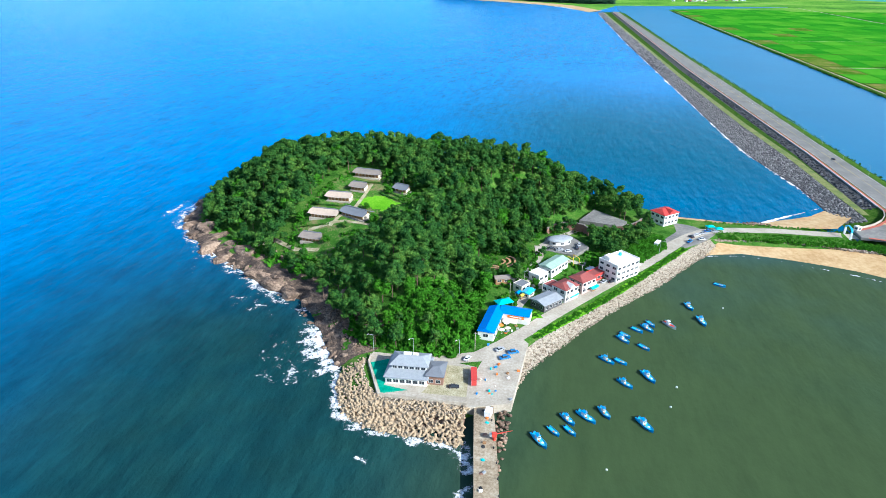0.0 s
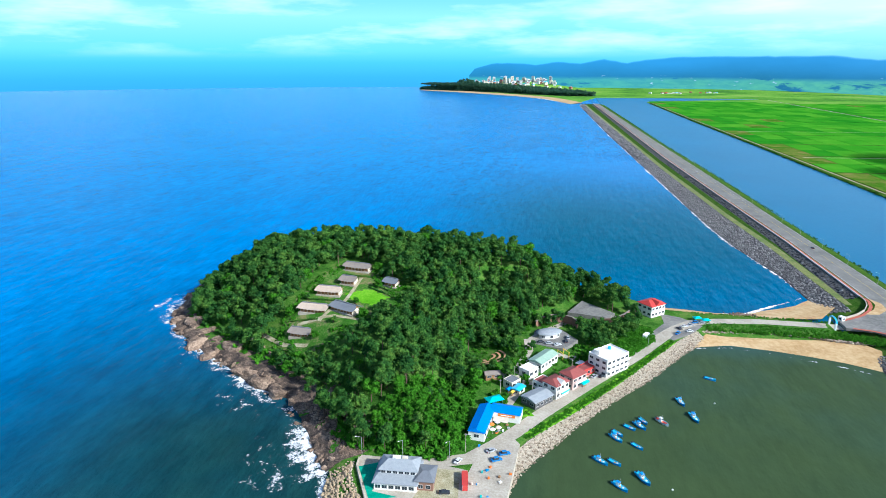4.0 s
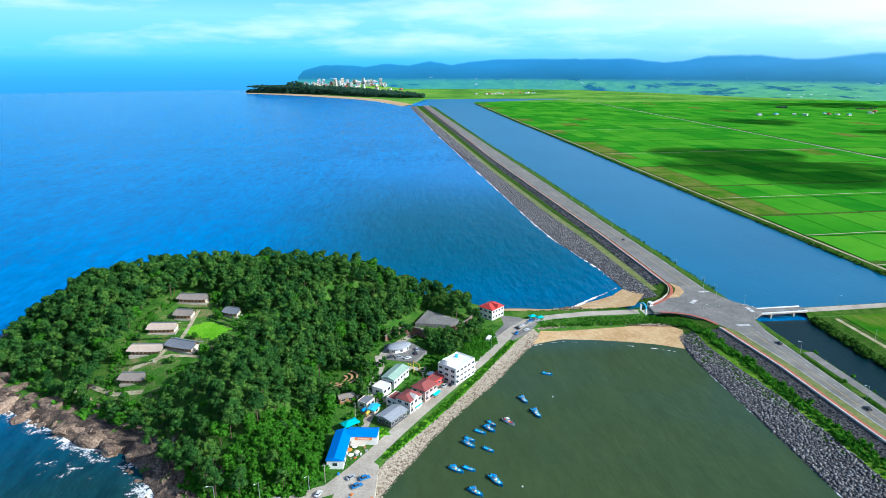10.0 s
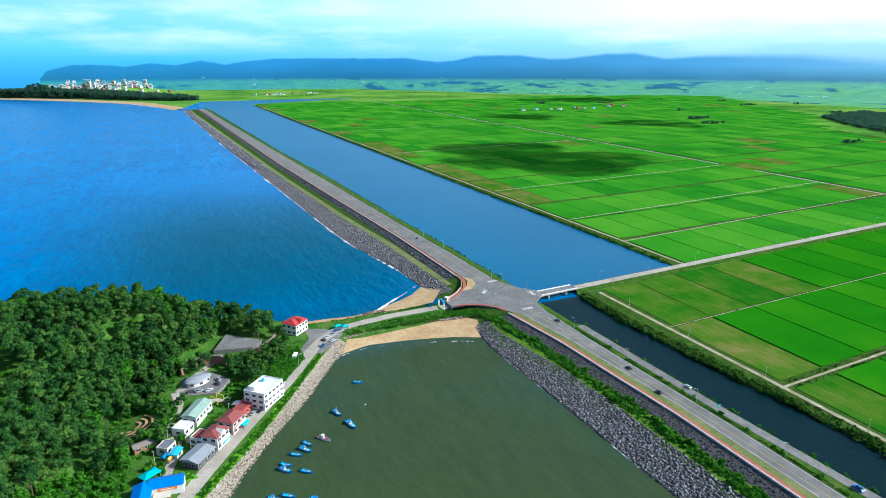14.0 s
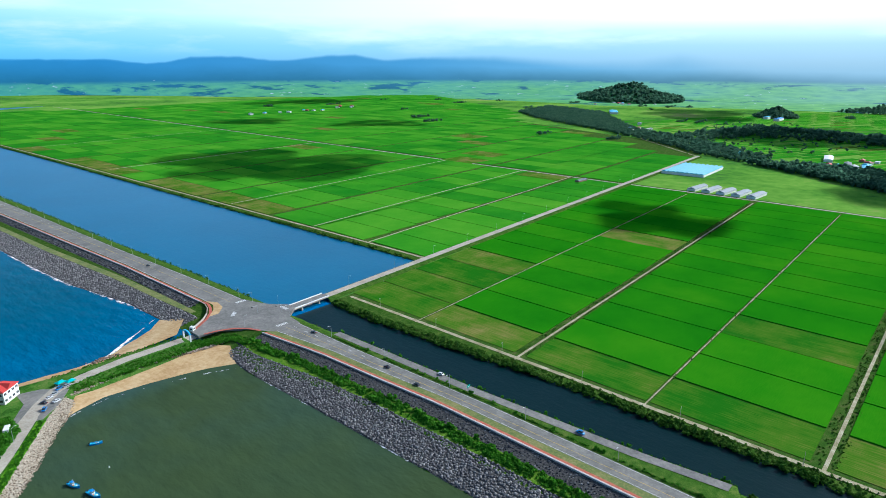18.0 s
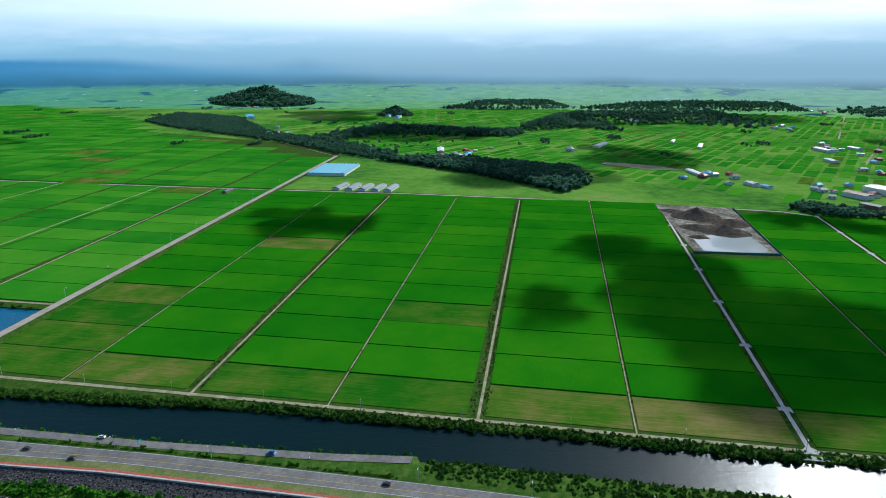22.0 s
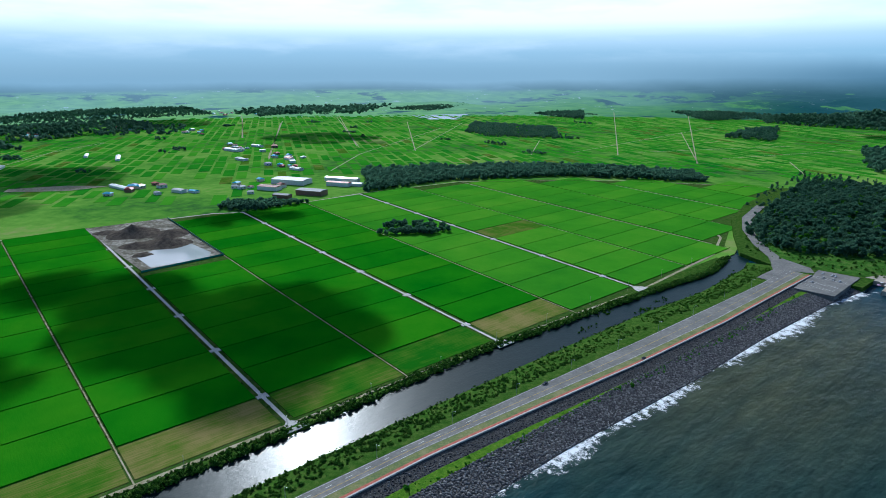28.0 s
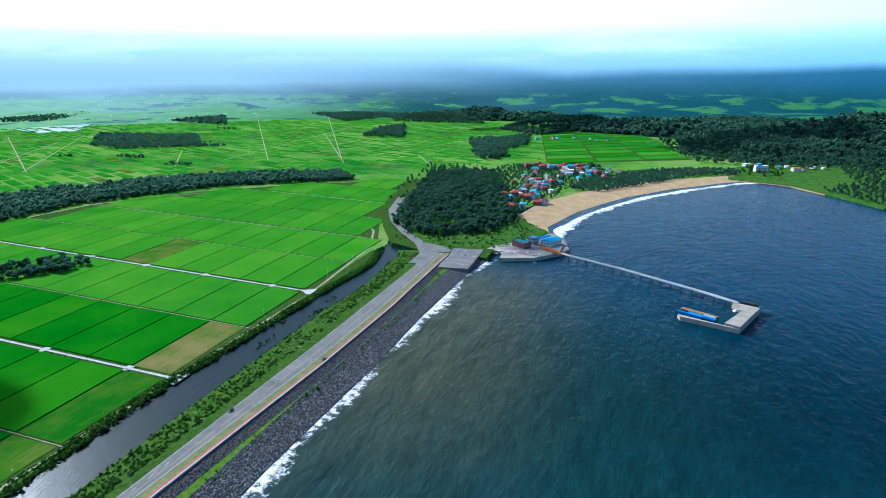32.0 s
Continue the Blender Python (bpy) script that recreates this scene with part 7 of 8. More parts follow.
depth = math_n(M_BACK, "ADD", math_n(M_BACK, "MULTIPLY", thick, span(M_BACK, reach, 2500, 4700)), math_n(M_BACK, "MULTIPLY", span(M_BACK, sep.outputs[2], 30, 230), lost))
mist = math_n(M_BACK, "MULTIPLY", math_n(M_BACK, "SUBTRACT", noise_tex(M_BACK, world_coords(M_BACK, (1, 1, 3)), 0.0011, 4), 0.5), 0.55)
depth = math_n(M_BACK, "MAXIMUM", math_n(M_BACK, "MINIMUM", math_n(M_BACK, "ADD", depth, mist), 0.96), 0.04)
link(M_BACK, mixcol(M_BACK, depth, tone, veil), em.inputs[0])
crest, clear, fade = node(M_BACK, "ShaderNodeAttribute"), node(M_BACK, "ShaderNodeBsdfTransparent"), node(M_BACK, "ShaderNodeMixShader")
crest.attribute_name = "mist"
link(M_BACK, span(M_BACK, crest.outputs["Fac"], 0.0, 1.0), fade.inputs[0])
link(M_BACK, em.outputs[0], fade.inputs[1])
link(M_BACK, clear.outputs[0], fade.inputs[2])
link(M_BACK, fade.outputs[0], nt.nodes["Material Output"].inputs[0])

SKYLINE = [(-9, -2.2), (-8.6, -1.3), (-8, -0.6), (-6.2, -0.13), (-3.5, -0.18), (-2.6, -0.31), (-0.8, -0.02), (1.2, -0.18), (3.1, 0.21), (5, -0.14), (6.9, 0.17), (9.4, 0.38), (12.6, 0.41), (18.5, 0.4), (20.5, 0.44), (23, 0.1), (24.6, 0.2), (26.8, 0.67), (30.3, 0.71), (33.3, 0.38), (34.8, 0.42), (37.8, 0.82), (40.3, 0.89), (42.9, 0.4), (46.2, 0.68), (52.7, 0.88), (60, 0.4), (65, 0.5), (68.3, 1.15), (71, 0.6), (75, 0.2), (90, 0.2), (115, 0.2), (135, 0.6), (143, 1.1), (150, 1.5), (158, 1.4), (163, 1.6), (168, 1.2), (173, 0.7), (180, 0.95), (189, 0.9), (196, 1.2), (205, 0.9), (215, 0.3)]


def skyline(a):
    """Height of the far hills, 4780 m off, by bearing in degrees clockwise from north."""
    up = float(np.interp(a, [p[0] for p in SKYLINE], [p[1] for p in SKYLINE]))
    return 188 + 4780 * math.tan(radians(up)) + 5 * noise.noise((a * 1.3, 0, 1)) + 2.5 * noise.noise((a * 4.1, 3, 1))


def far_land(a, r):
    """Height of the far country: a flat that lifts with the distance, and low swells to the south."""
    south = float(np.interp(a, [75, 110, 140, 160, 205, 215], [0.0, 0.25, 0.8, 1.0, 1.0, 0.3]))
    x, y = r * math.sin(radians(a)) * 0.0019, r * math.cos(radians(a)) * 0.0019
    swell = max(0.0, noise.noise((x, y, 4.0)) + 0.4 * noise.noise((x * 2.3, y * 2.3, 1.0)) + 0.12)
    return 1.0 + 62 * smooth((r - 3900) / 650) + smooth((r - 3000) / 1500) * 120 * south * swell


mb = MB()
rows = []
for k in range(460):
    a = -9 + 224 * k / 459
    inner = float(np.interp(a, [-9, 12, 16, 30, 50, 62, 130, 160, 215], [4745, 4700, 4640, 3900, 3500, 3000, 2850, 3000, 3100]))
    foot, top = max(4560.0, inner + 8), skyline(a)
    row = []
    for i in range(40):
        if i < 24:
            r = inner + (foot - inner) * i / 23
            z = max(1.3, far_land(a, r)) if i else 0.9
        else:
            u = (i - 23) / 16
            r = foot + (4780 - foot) * u
            z = far_land(a, foot) + (top - far_land(a, foot)) * u ** (1 + 0.5 * noise.noise((a * 0.5, 7, 0)))
        row.append((r * math.sin(radians(a)), r * math.cos(radians(a)), z))
    rows.append(row)
mb.sheet(rows)
far = structure("backdrop_hills", mb, M_BACK, "glowing backdrop of blue hills and woods with painted haze", "far hills", True)
mist_at = []
for k, row in enumerate(rows):
    a = -9 + 224 * k / 459
    low = float(np.interp(a, [-9, 20, 45, 60, 75, 150, 170, 190, 215], [0.94, 0.93, 0.88, 0.6, 0.3, 0.35, 0.55, 0.7, 0.8]))
    mist_at += [max(0.0, (p[2] / skyline(a) - low) / (1 - low)) for p in row]
far.data.attributes.new("mist", "FLOAT", "POINT").data.foreach_set("value", mist_at)

# ---- farm buildings, villages, town ----
def block(name, label, x, y, z, turn, w, d, h, wall, roof, rise=1.5, kind="gable", group="", skirt=3.0):
    """A far building: wall, roof and a few dark window bands."""
    b = thing(name, label, name.split("_")[-1], pose(x, y, z, 0, 0, turn), group)
    part("wall", MB().box(0, 0, -skirt, w, d, h + skirt), wall, b)
    if kind == "flat":
        part("roof", MB().box(0, 0, h, w + 0.3, d + 0.3, 0.4), roof, b)
    else:
        part("roof", hip(w, d, h + 0.15, rise, 0.4, 0.99 if kind == "gable" else 0.5), roof, b)
    return b


M_BAY = paint("bay_blue", (0.11, 0.4, 0.52), 0.6)
gh = block("barn_hall", "long pale blue greenhouse hall beside the farm road", 1155, 415, 1.2, 3, 118, 74, 4.2, M_WALL, M_TEALR, 0.2, "flat")
for i in range(9):
    part("roof_bay", hip(118, 8.0, 4.7, 1.8, 0, 0.995), M_BAY, gh, m=pose(0, -33 + i * 8.2, 0))
for i in range(5):
    block("poultry_barn", "long white barn with pale metal roof", 990, 257 + 22 * i, 1.2, -4, 46, 13, 3.6, M_WALL, M_GREYR, 2.2, group="row of white barns")
for x, y, tn, w, d, h, rf in ((1640, -130, -20, 80, 16, 5, M_WHITE), (1235, -280, 12, 70, 12, 4, M_WHITE), (1130, -350, 20, 26, 14, 5, M_GREYR), (1110, -368, 20, 18, 10, 4, M_BCYAN), (1629, -655, 10, 60, 18, 6, M_WHITE), (1676, -745, 10, 40, 14, 5, M_BWHITE), (1665, -380, -15, 90, 10, 4, M_WHITE), (1760, -330, -15, 60, 8, 4, M_WHITE), (1444, -600, 5, 40, 14, 5, M_GREYR), (1376, -690, 8, 26, 12, 5, M_REDR), (1223, -629, 10, 34, 14, 5, M_GREYR),
                              (1048, -483, 30, 40, 20, 7, M_MAROON), (1082, -545, 30, 70, 34, 9, M_GREYR), (1000, -600, 30, 46, 16, 7, M_REDR), (966, -467, 30, 30, 14, 6, M_SLATE), (1038, -631, 30, 70, 16, 7, M_BWHITE), (979, -624, 30, 28, 14, 5, M_WHITE), (960, -520, 30, 50, 24, 8, M_SLATE),
                              (2325, 1175, 30, 120, 30, 8, M_BCYAN), (1747, 824, 40, 60, 14, 5, M_WHITE), (1423, 415, 20, 40, 14, 5, M_BCYAN), (1477, 258, 10, 70, 16, 5, M_WHITE), (1408, 212, 10, 50, 12, 5, M_SLATE), (1390, 180, 10, 40, 12, 5, M_BCYAN), (2401, 590, 0, 60, 18, 8, M_BBLUE), (2446, 640, 0, 40, 16, 8, M_BCYAN), (923, 516, 0, 26, 8, 3, M_SLATE), (2822, -201, 0, 120, 20, 8, M_CREAM), (3313, 15, 0, 150, 20, 8, M_WHITE)):
    block("farm_shed", "long farm shed with metal roof on the plain", x, y, 1.2, tn, w, d, h, M_WALL if rf is not M_SLATE else M_BRICK, rf, 1.6, group="farm sheds")
for i in range(9):
    x, y = 1024 - 11.5 * i, -896 - 23 * i
    block("poly_tunnel", "white poly tunnel greenhouse beside the wood", x, y, 1.2, -28, 30, 9, 2.2, M_WHITE, M_WHITE, 2.0, group="row of poly tunnels")
house_models = []
for wl, rf, lb in ((M_WALL, M_MAROON, "small white village house with maroon roof"), (M_CREAM, M_BCYAN, "small cream village house with blue roof"), (M_WALL, M_GREYR, "small white village house with grey roof"), (M_BRICK, M_REDR, "small brick village house with red roof"), (M_WALL, M_WHITE, "small white flat-roofed village house")):
    hm = block("village_house", lb, 0, 0, -80, 0, 10, 7.5, 3.6, wl, rf, 1.8, "flat" if rf is M_WHITE else "hip", "village houses")
    for s in (-2.6, 2.6):
        part("window", MB().box(s, -3.78, 1.2, 1.6, 0.08, 1.2), M_GLASS, hm)
        part("window", MB().box(s, 3.78, 1.2, 1.6, 0.08, 1.2), M_GLASS, hm)
    part("door", MB().box(0, -3.79, 0, 1.1, 0.08, 2.1), M_WOODB, hm)
    house_models.append(hm)
gv = np.random.default_rng(17)


def village(cx, cy, rx, ry, n, z=1.2, turn=0.0, size=1.0, zf=None):
    for _ in range(int(n * 0.85)):
        u, v = gv.normal(0, 0.45), gv.normal(0, 0.45)
        x = cx + u * rx * math.cos(turn) - v * ry * math.sin(turn)
        y = cy + u * rx * math.sin(turn) + v * ry * math.cos(turn)
        o = copy_thing(house_models[gv.integers(5)], pose(x, y, zf(x, y) if zf else z, 0, 0, gv.uniform(0, 180)))
        s = size * gv.uniform(0.8, 1.4)
        o.scale = (s, s, s)


for a in ((1060, -450, 90, 60, 10), (1230, -310, 90, 50, 14), (1640, -690, 120, 70, 12), (1390, -700, 80, 50, 10), (1430, 200, 110, 70, 16), (2440, -300, 200, 90, 14), (2480, -640, 200, 100, 14), (2263, -728, 120, 80, 8), (1540, -60, 40, 30, 5), (1740, 830, 120, 60, 12), (2900, 1400, 200, 120, 12), (3060, -1230, 300, 150, 14), (1500, 2150, 220, 60, 12), (1780, 2240, 160, 60, 8), (610, 3860, 180, 60, 14), (800, 3960, 180, 50, 10), (1290, -640, 60, 40, 6)):
    village(*a, size=1.25)
village(190, -1150, 50, 150, 44, 4.0, 0.1, 1.15)
village(150, -1400, 95, 110, 44, 4.0, 0.3, 1.15)
village(205, -980, 22, 70, 12, 3.0, 0.1, 0.85)
village(80, -1440, 60, 50, 12, 2.0, 0.3, 0.85)
village(280, -2090, 60, 40, 6, 2)
village(170, -2080, 60, 30, 5, 2)
village(390, -1780, 60, 50, 7, 3)
village(-330, -1600, 120, 50, 12, 3.5)
village(-360, 4590, 380, 90, 55, 40, -0.1, 1.9, lambda x, y: max(4, 42 * smooth(1.15 - abs(y - 4640) / 150) * smooth(1.2 - abs(x + 330) / 520)))
for o in house_models:
    for ch in o.children_recursive:
        bpy.data.objects.remove(ch)
    bpy.data.objects.remove(o)
M_TOWER = paint("tower_white", (0.5, 0.52, 0.55))
gt = np.random.default_rng(23)
for k in range(34):
    x, y = -640 + 17 * k + gt.uniform(-14, 14), 4600 + gt.uniform(-50, 60)
    h = gt.uniform(10, 24) if gt.random() < 0.62 else gt.uniform(22, 44)
    z = max(3, 40 * smooth(1.15 - abs(y - 4640) / 150) * smooth(1.25 - abs(x + 330) / 520))
    b = thing("apartment_tower", "tall pale apartment tower in the far town", "tower", pose(x, y, z, 0, 0, gt.uniform(-25, 25)), "towers of the far town")
    w = gt.uniform(13, 26)
    part("wall", MB().box(0, 0, -30, w, 12, h + 30), M_TOWER if k % 4 else M_CREAM, b)
    part("roof", MB().box(0, 0, h, w * 0.4, 6, 3), M_GREYR, b)
    for f in range(int(h / 8)):
        part("window_band", MB().box(0, -6.05, 4 + f * 8, w * 0.8, 0.1, 3.2), M_GLASS, b)
# hotel and houses by the south bay
ht = block("bay_hotel", "white bay hotel with a blue roof tower", -262, -1330 - 200, 2, 10, 26, 14, 14, M_WALL, M_WHITE, 1, "flat")
part("tower", MB().box(4, 0, 14, 8, 7, 5), M_BCYAN, ht)
for f in range(4):
    for i in range(6):
        part("window", MB().box(-10 + 4 * i, 7.05, 1.4 + 3.3 * f, 2.4, 0.1, 1.6), M_GLASS, ht)
block("bay_guesthouse", "orange-brown guest house near the bay", -340, -1560, 2, 20, 20, 12, 8, M_CREAM, M_ORANGE, 1, "flat")

# ---- south end: headland, car park, food terrace, trestle pier, beach ----
HEAD = [(258, -700), (250, -716), (215, -722), (176, -726), (150, -745), (118, -790), (110, -840), (150, -890), (178, -935), (200, -1000), (260, -1100), (300, -1180), (345, -1200), (372, -1000), (366, -880), (345, -820), (300, -740)]


def head_z(x, y):
    return 4.0 + 3.5 * smooth(edge_distance(x, y, HEAD) / 50) if in_poly(x, y, HEAD) else -1.5


mb = MB()
mb.sheet([[(x, y, head_z(x, y)) for x in stations(96, 384, 6)] for y in stations(-1210, -690, 6)])
structure("ground_headland", mb, M_SOIL, "wooded headland at the dike's south end", "headland", True)
HEAD_WOOD = [(340, -822), (358, -900), (388, -1038), (440, -1290), (380, -1340), (302, -1330), (250, -1180), (222, -1080), (176, -930), (168, -860), (180, -805), (205, -780), (250, -758), (296, -772)]
wood_poly("headland_pines", HEAD_WOOD, 7.5, "dense dark wood on the south headland", (0.7, 1.7), lambda x, y: max(head_z(x, y), 2.0), M_FOREST_HAZED, PINE, 4.0, 0.22, seed=31)
wood_poly("headland_edge_trees", [(352, -850), (420, -1000), (470, -1250), (480, -1420), (300, -1440), (225, -1100), (160, -930), (160, -860), (200, -780), (290, -760)], 15, "scattered trees round the headland wood", (0.5, 1.1), lambda x, y: max(head_z(x, y), 1.6), M_FOREST_HAZED, PINE, 4.0, 0.35, seed=38)
wood_poly("headland_broadleaves", HEAD_WOOD, 16, "brighter broadleaf trees in the headland wood", (0.8, 1.3), lambda x, y: max(head_z(x, y), 2.0), M_BROAD, BROAD, 5.0, 0.55, seed=37)
sh = []
for _ in range(500):
    x, y = gv.uniform(130, 350), gv.uniform(-900, -725)
    if in_poly(x, y, HEAD):
        sh.append((x, y, head_z(x, y) + 0.5, gv.uniform(0.7, 1.6), gv.uniform(0, 6), gv.integers(4)))
bushes("headland_shrubs", sh, M_SCRUB, "green shrubs on the headland slope")
structure("ground_end", MB().prism([(236, -690), (300, -720), (345, -800), (385, -880), (420, -1000), (440, -1190), (420, -1200), (345, -900), (300, -770), (250, -715), (165, -730), (165, -690)], -2, 4.6), M_GRASS, "grassed fill at the dike's south end", "ground")
structure("road_end", path_ribbon([(240, -640), (240, -690), (262, -725), (300, -770), (340, -830), (372, -900), (395, -1000)], 13, 5.6, 0.06), M_ASPH, "asphalt road curving away from the dike", "road")
structure("pavement_fork", MB().prism([(212, -700), (246, -680), (262, -712), (280, -742), (252, -728), (222, -716)], 3, 5.65), M_ASPH, "asphalt fork at the dike's end", "pavement")
structure("parking_shore", MB().prism([(214, -716), (176, -721), (174, -640), (209, -636)], -1, 5.3), M_ASPH, "dark asphalt shore car park with white bays", "car park")
mb = MB()
for i in range(11):
    mb.box(180 + 2.9 * i, -668, 5.3, 0.2, 6, 0.05).box(180 + 2.9 * i, -690, 5.3, 0.2, 6, 0.05).box(180 + 2.9 * i, -655, 5.3, 0.2, 6, 0.05)
stuff("bay_markings", mb, M_WHITE, "white painted parking bay lines", "road markings")
for k, (x, y) in enumerate(((184, -690), (190, -690), (193, -705), (199, -690), (196, -705), (202, -668), (205, -706))):
    c = car("pale car parked in the shore car park", gloss("car_pale", (0.62, 0.62, 0.64)) if k == 0 else bpy.data.materials["car_pale"])
    c.matrix_basis = pose(x + 1.4, y, 5.32, 0, 0, 90)
structure("terrace_food", MB().prism([(176, -722), (152, -726), (150, -694), (110, -708), (84, -738), (84, -775), (120, -800), (160, -770)], -2, 4.5), M_CONC, "concrete shore terrace with food stalls", "terrace")
M_PINK = paint("parasol_pink", (0.62, 0.34, 0.5), 0.7)
for k in range(22):
    t = k / 21
    x, y = (158 - 52 * t, -703 - 12 * t - 10 * math.sin(t * 3)) if k % 2 else (156 - 40 * t, -716 - 14 * t)
    p = thing("beach_parasol", "pink and white parasol on the shore terrace", "parasol", pose(x, y, 4.5), "terrace parasols")
    part("pole", MB().rod((0, 0, 0), (0, 0, 2.5), 0.05), M_STEEL, p)
    rows = [[(r * math.cos(a), r * math.sin(a), z) for a in np.linspace(0, 2 * math.pi, 9)] for r, z in ((1.9, 2.2), (1.0, 2.6), (0.02, 2.9))]
    cp = MB()
    cp.sheet(rows)
    part("canopy", cp, M_PINK if k % 3 else M_WHITE, p)
building("terrace_cafe", "red-walled terrace cafe with teal roof", 134, -752, 4.5, -32, 22, 12, 7, M_MAROON, M_TEALR, "flat", 2, 5, 0.6)
building("terrace_cafe", "tall blue-grey block behind the terrace", 122, -770, 4.5, -32, 10, 10, 9, M_GREYR, M_BCYAN, "flat", 2, 3, 0.6)
building("market_hall", "white-walled hall with pale blue metal roof", 100, -776, 4.5, 58, 26, 14, 6, M_WALL, M_BCYAN, "gable", 1, 6, 2.4)
building("market_hall", "long low blue-roofed stall row", 112, -792, 4.5, 58, 22, 7, 4, M_WALL, M_BBLUE, "gable", 1, 6, 1.2)
structure("breakwater_terrace", MB().prism([(84, -742), (74, -760), (84, -800), (104, -836), (116, -830), (96, -795), (90, -770)], -2, 3.2), M_RUBBLE, "dark stone bank round the shore terrace", "breakwater")
# trestle pier
tp = thing("trestle_pier", "long narrow trestle pier on dark piles", "pier", pose(0, 0, 0))
axis = [(109, -750), (73, -723), (10, -688), (-67, -637), (-101, -612)]
tot = [0.0]
for (x0, y0), (x1, y1) in zip(axis, axis[1:]):
    tot.append(tot[-1] + math.hypot(x1 - x0, y1 - y0))


def along(s):
    return float(np.interp(s, tot, [p[0] for p in axis])), float(np.interp(s, tot, [p[1] for p in axis]))


s = 0.0
while s < tot[-1] - 4:
    (x0, y0), (x1, y1) = along(s), along(s + 6)
    an = math.atan2(y1 - y0, x1 - x0)
    part("deck_panel", MB().box((x0 + x1) / 2, (y0 + y1) / 2, 6.2, 6.05, 3.4, 0.5, an), M_ORANGE if s < 36 else M_CONC, tp)
    for q in (-1, 1):
        ox, oy = -math.sin(an) * 1.6 * q, math.cos(an) * 1.6 * q
        part("railing", MB().box((x0 + x1) / 2 + ox, (y0 + y1) / 2 + oy, 6.7, 6, 0.1, 1.1, an), M_WHITE if s >= 36 else M_ORANGE, tp)
        if s % 12 < 6:
            part("pile", MB().rod((x0 + ox, y0 + oy, -3), (x0 + ox, y0 + oy, 6.2), 0.42, n=7), M_DARKW, tp)
    s += 6
hb = thing("mooring_platform", "grey concrete pier head with mooring arm", "pier head", pose(0, 0, 0))
part("platform", MB().prism([(-97, -614), (-120, -605), (-96, -550), (-84, -556), (-106, -598)], -2, 6.4), M_CONC, hb)
part("mooring_arm", MB().prism([(-96, -550), (-84, -556), (-46, -572), (-48, -566)], -2, 4.2), M_CONC, hb)
part("fender", MB().box(-112, -612, 5, 14, 5, 3.2, -0.4), M_RUBBER, hb)
part("gangway", MB().box(-98, -590, 6.4, 8, 4, 1.6, 0.6, 0.5), M_CREAM, hb)
fp = thing("floating_pontoon", "blue and orange floating pontoon by the pier", "pontoon", pose(-66, -590, 0.2, 0, 0, -28))
part("deck", MB().box(0, 0, 0, 34, 6, 1.0), M_WOODB, fp)
part("float", MB().box(-6, 8, 0, 26, 5, 1.6), M_BBLUE, fp)
part("float", MB().box(4, 12, 0, 26, 2, 2.2), M_BBLUE, fp)
part("float", MB().box(-12, 5, 0.6, 10, 1.4, 1.6), M_BWHITE, fp)
mb = MB()
low_w = [(95, -810), (104, -867), (71, -984), (36, -1062), (-5, -1141), (-86, -1247), (-200, -1367), (-303, -1421)]
high_w = [(150, -890), (174, -929), (159, -1023), (130, -1095), (97, -1160), (8, -1296), (-81, -1368), (-199, -1451)]
mb.sheet([[(a[0] + (b[0] - a[0]) * t, a[1] + (b[1] - a[1]) * t, -0.8 + 3.6 * t) for t in (-0.1, 0.2, 0.5, 1.0)] for a, b in zip(low_w, high_w)])
structure("beach_bay", mb, M_SAND, "long tan sand beach of the south bay", "beach", True)
wood_poly("beach_wood", [(70, -1170), (-10, -1270), (-120, -1420), (-210, -1460), (-210, -1540), (-60, -1500), (40, -1400), (110, -1260), (120, -1180)], 9, "dark belt of pines behind the beach", (0.6, 1.0), lambda x, y: 2.5, seed=33)
wood_poly("village_wood", [(200, -904), (238, -1080), (262, -1150), (320, -1345), (300, -1470), (92, -1540), (57, -1400), (126, -1165), (165, -990)], 10, "trees among the village roofs", (0.5, 1.0), lambda x, y: 2.0, M_FOREST_HAZED, PINE, 3.6, 0.15, seed=34)
structure("ground_point", MB().prism([(-182, -1402), (-240, -1378), (-289, -1355), (-343, -1262), (-391, -1166), (-470, -1180), (-620, -1500), (-640, -1800), (-300, -1700), (-190, -1540)], -2, 2.6), M_SOIL, "low green point that closes the bay", "ground")
structure("beach_point", MB().prism([(-180, -1398), (-240, -1371), (-289, -1347), (-330, -1275), (-342, -1282), (-296, -1362), (-245, -1388), (-184, -1412)], -1, 1.4), M_SAND, "narrow sand strip along the low point", "beach")
wood_poly("point_wood", [(-350, -1270), (-391, -1180), (-460, -1190), (-600, -1490), (-600, -1720), (-440, -1640), (-420, -1420), (-330, -1330)], 13, "dark trees on the low point", (0.6, 1.2), lambda x, y: 2.6, M_FOREST_HAZED, PINE, 4.5, 0.15, seed=35)
wood_poly("point_wood", [(-200, -1480), (-260, -1440), (-300, -1470), (-320, -1620), (-230, -1600)], 13, "dark trees behind the bay hotel", (0.5, 1.0), lambda x, y: 2.6, M_PINE, PINE, 4.0, 0.4, seed=36)

# ---- stones: riprap, shore rocks, tetrapods ----
def stone(seed, flat=0.75):
    g = np.random.default_rng(seed)
    v = ICO1[0] * g.uniform(0.7, 1.2, (12, 1)) * (1, g.uniform(0.7, 1.1), flat)
    return v, ICO1[1]


STONES = [stone(100 + i) for i in range(6)]
gs = np.random.default_rng(31)


def riprap(name, spots, material, label):
    v, f = placed(STONES, spots)
    return arr_stuff(name, v, f, material, label, "stones")


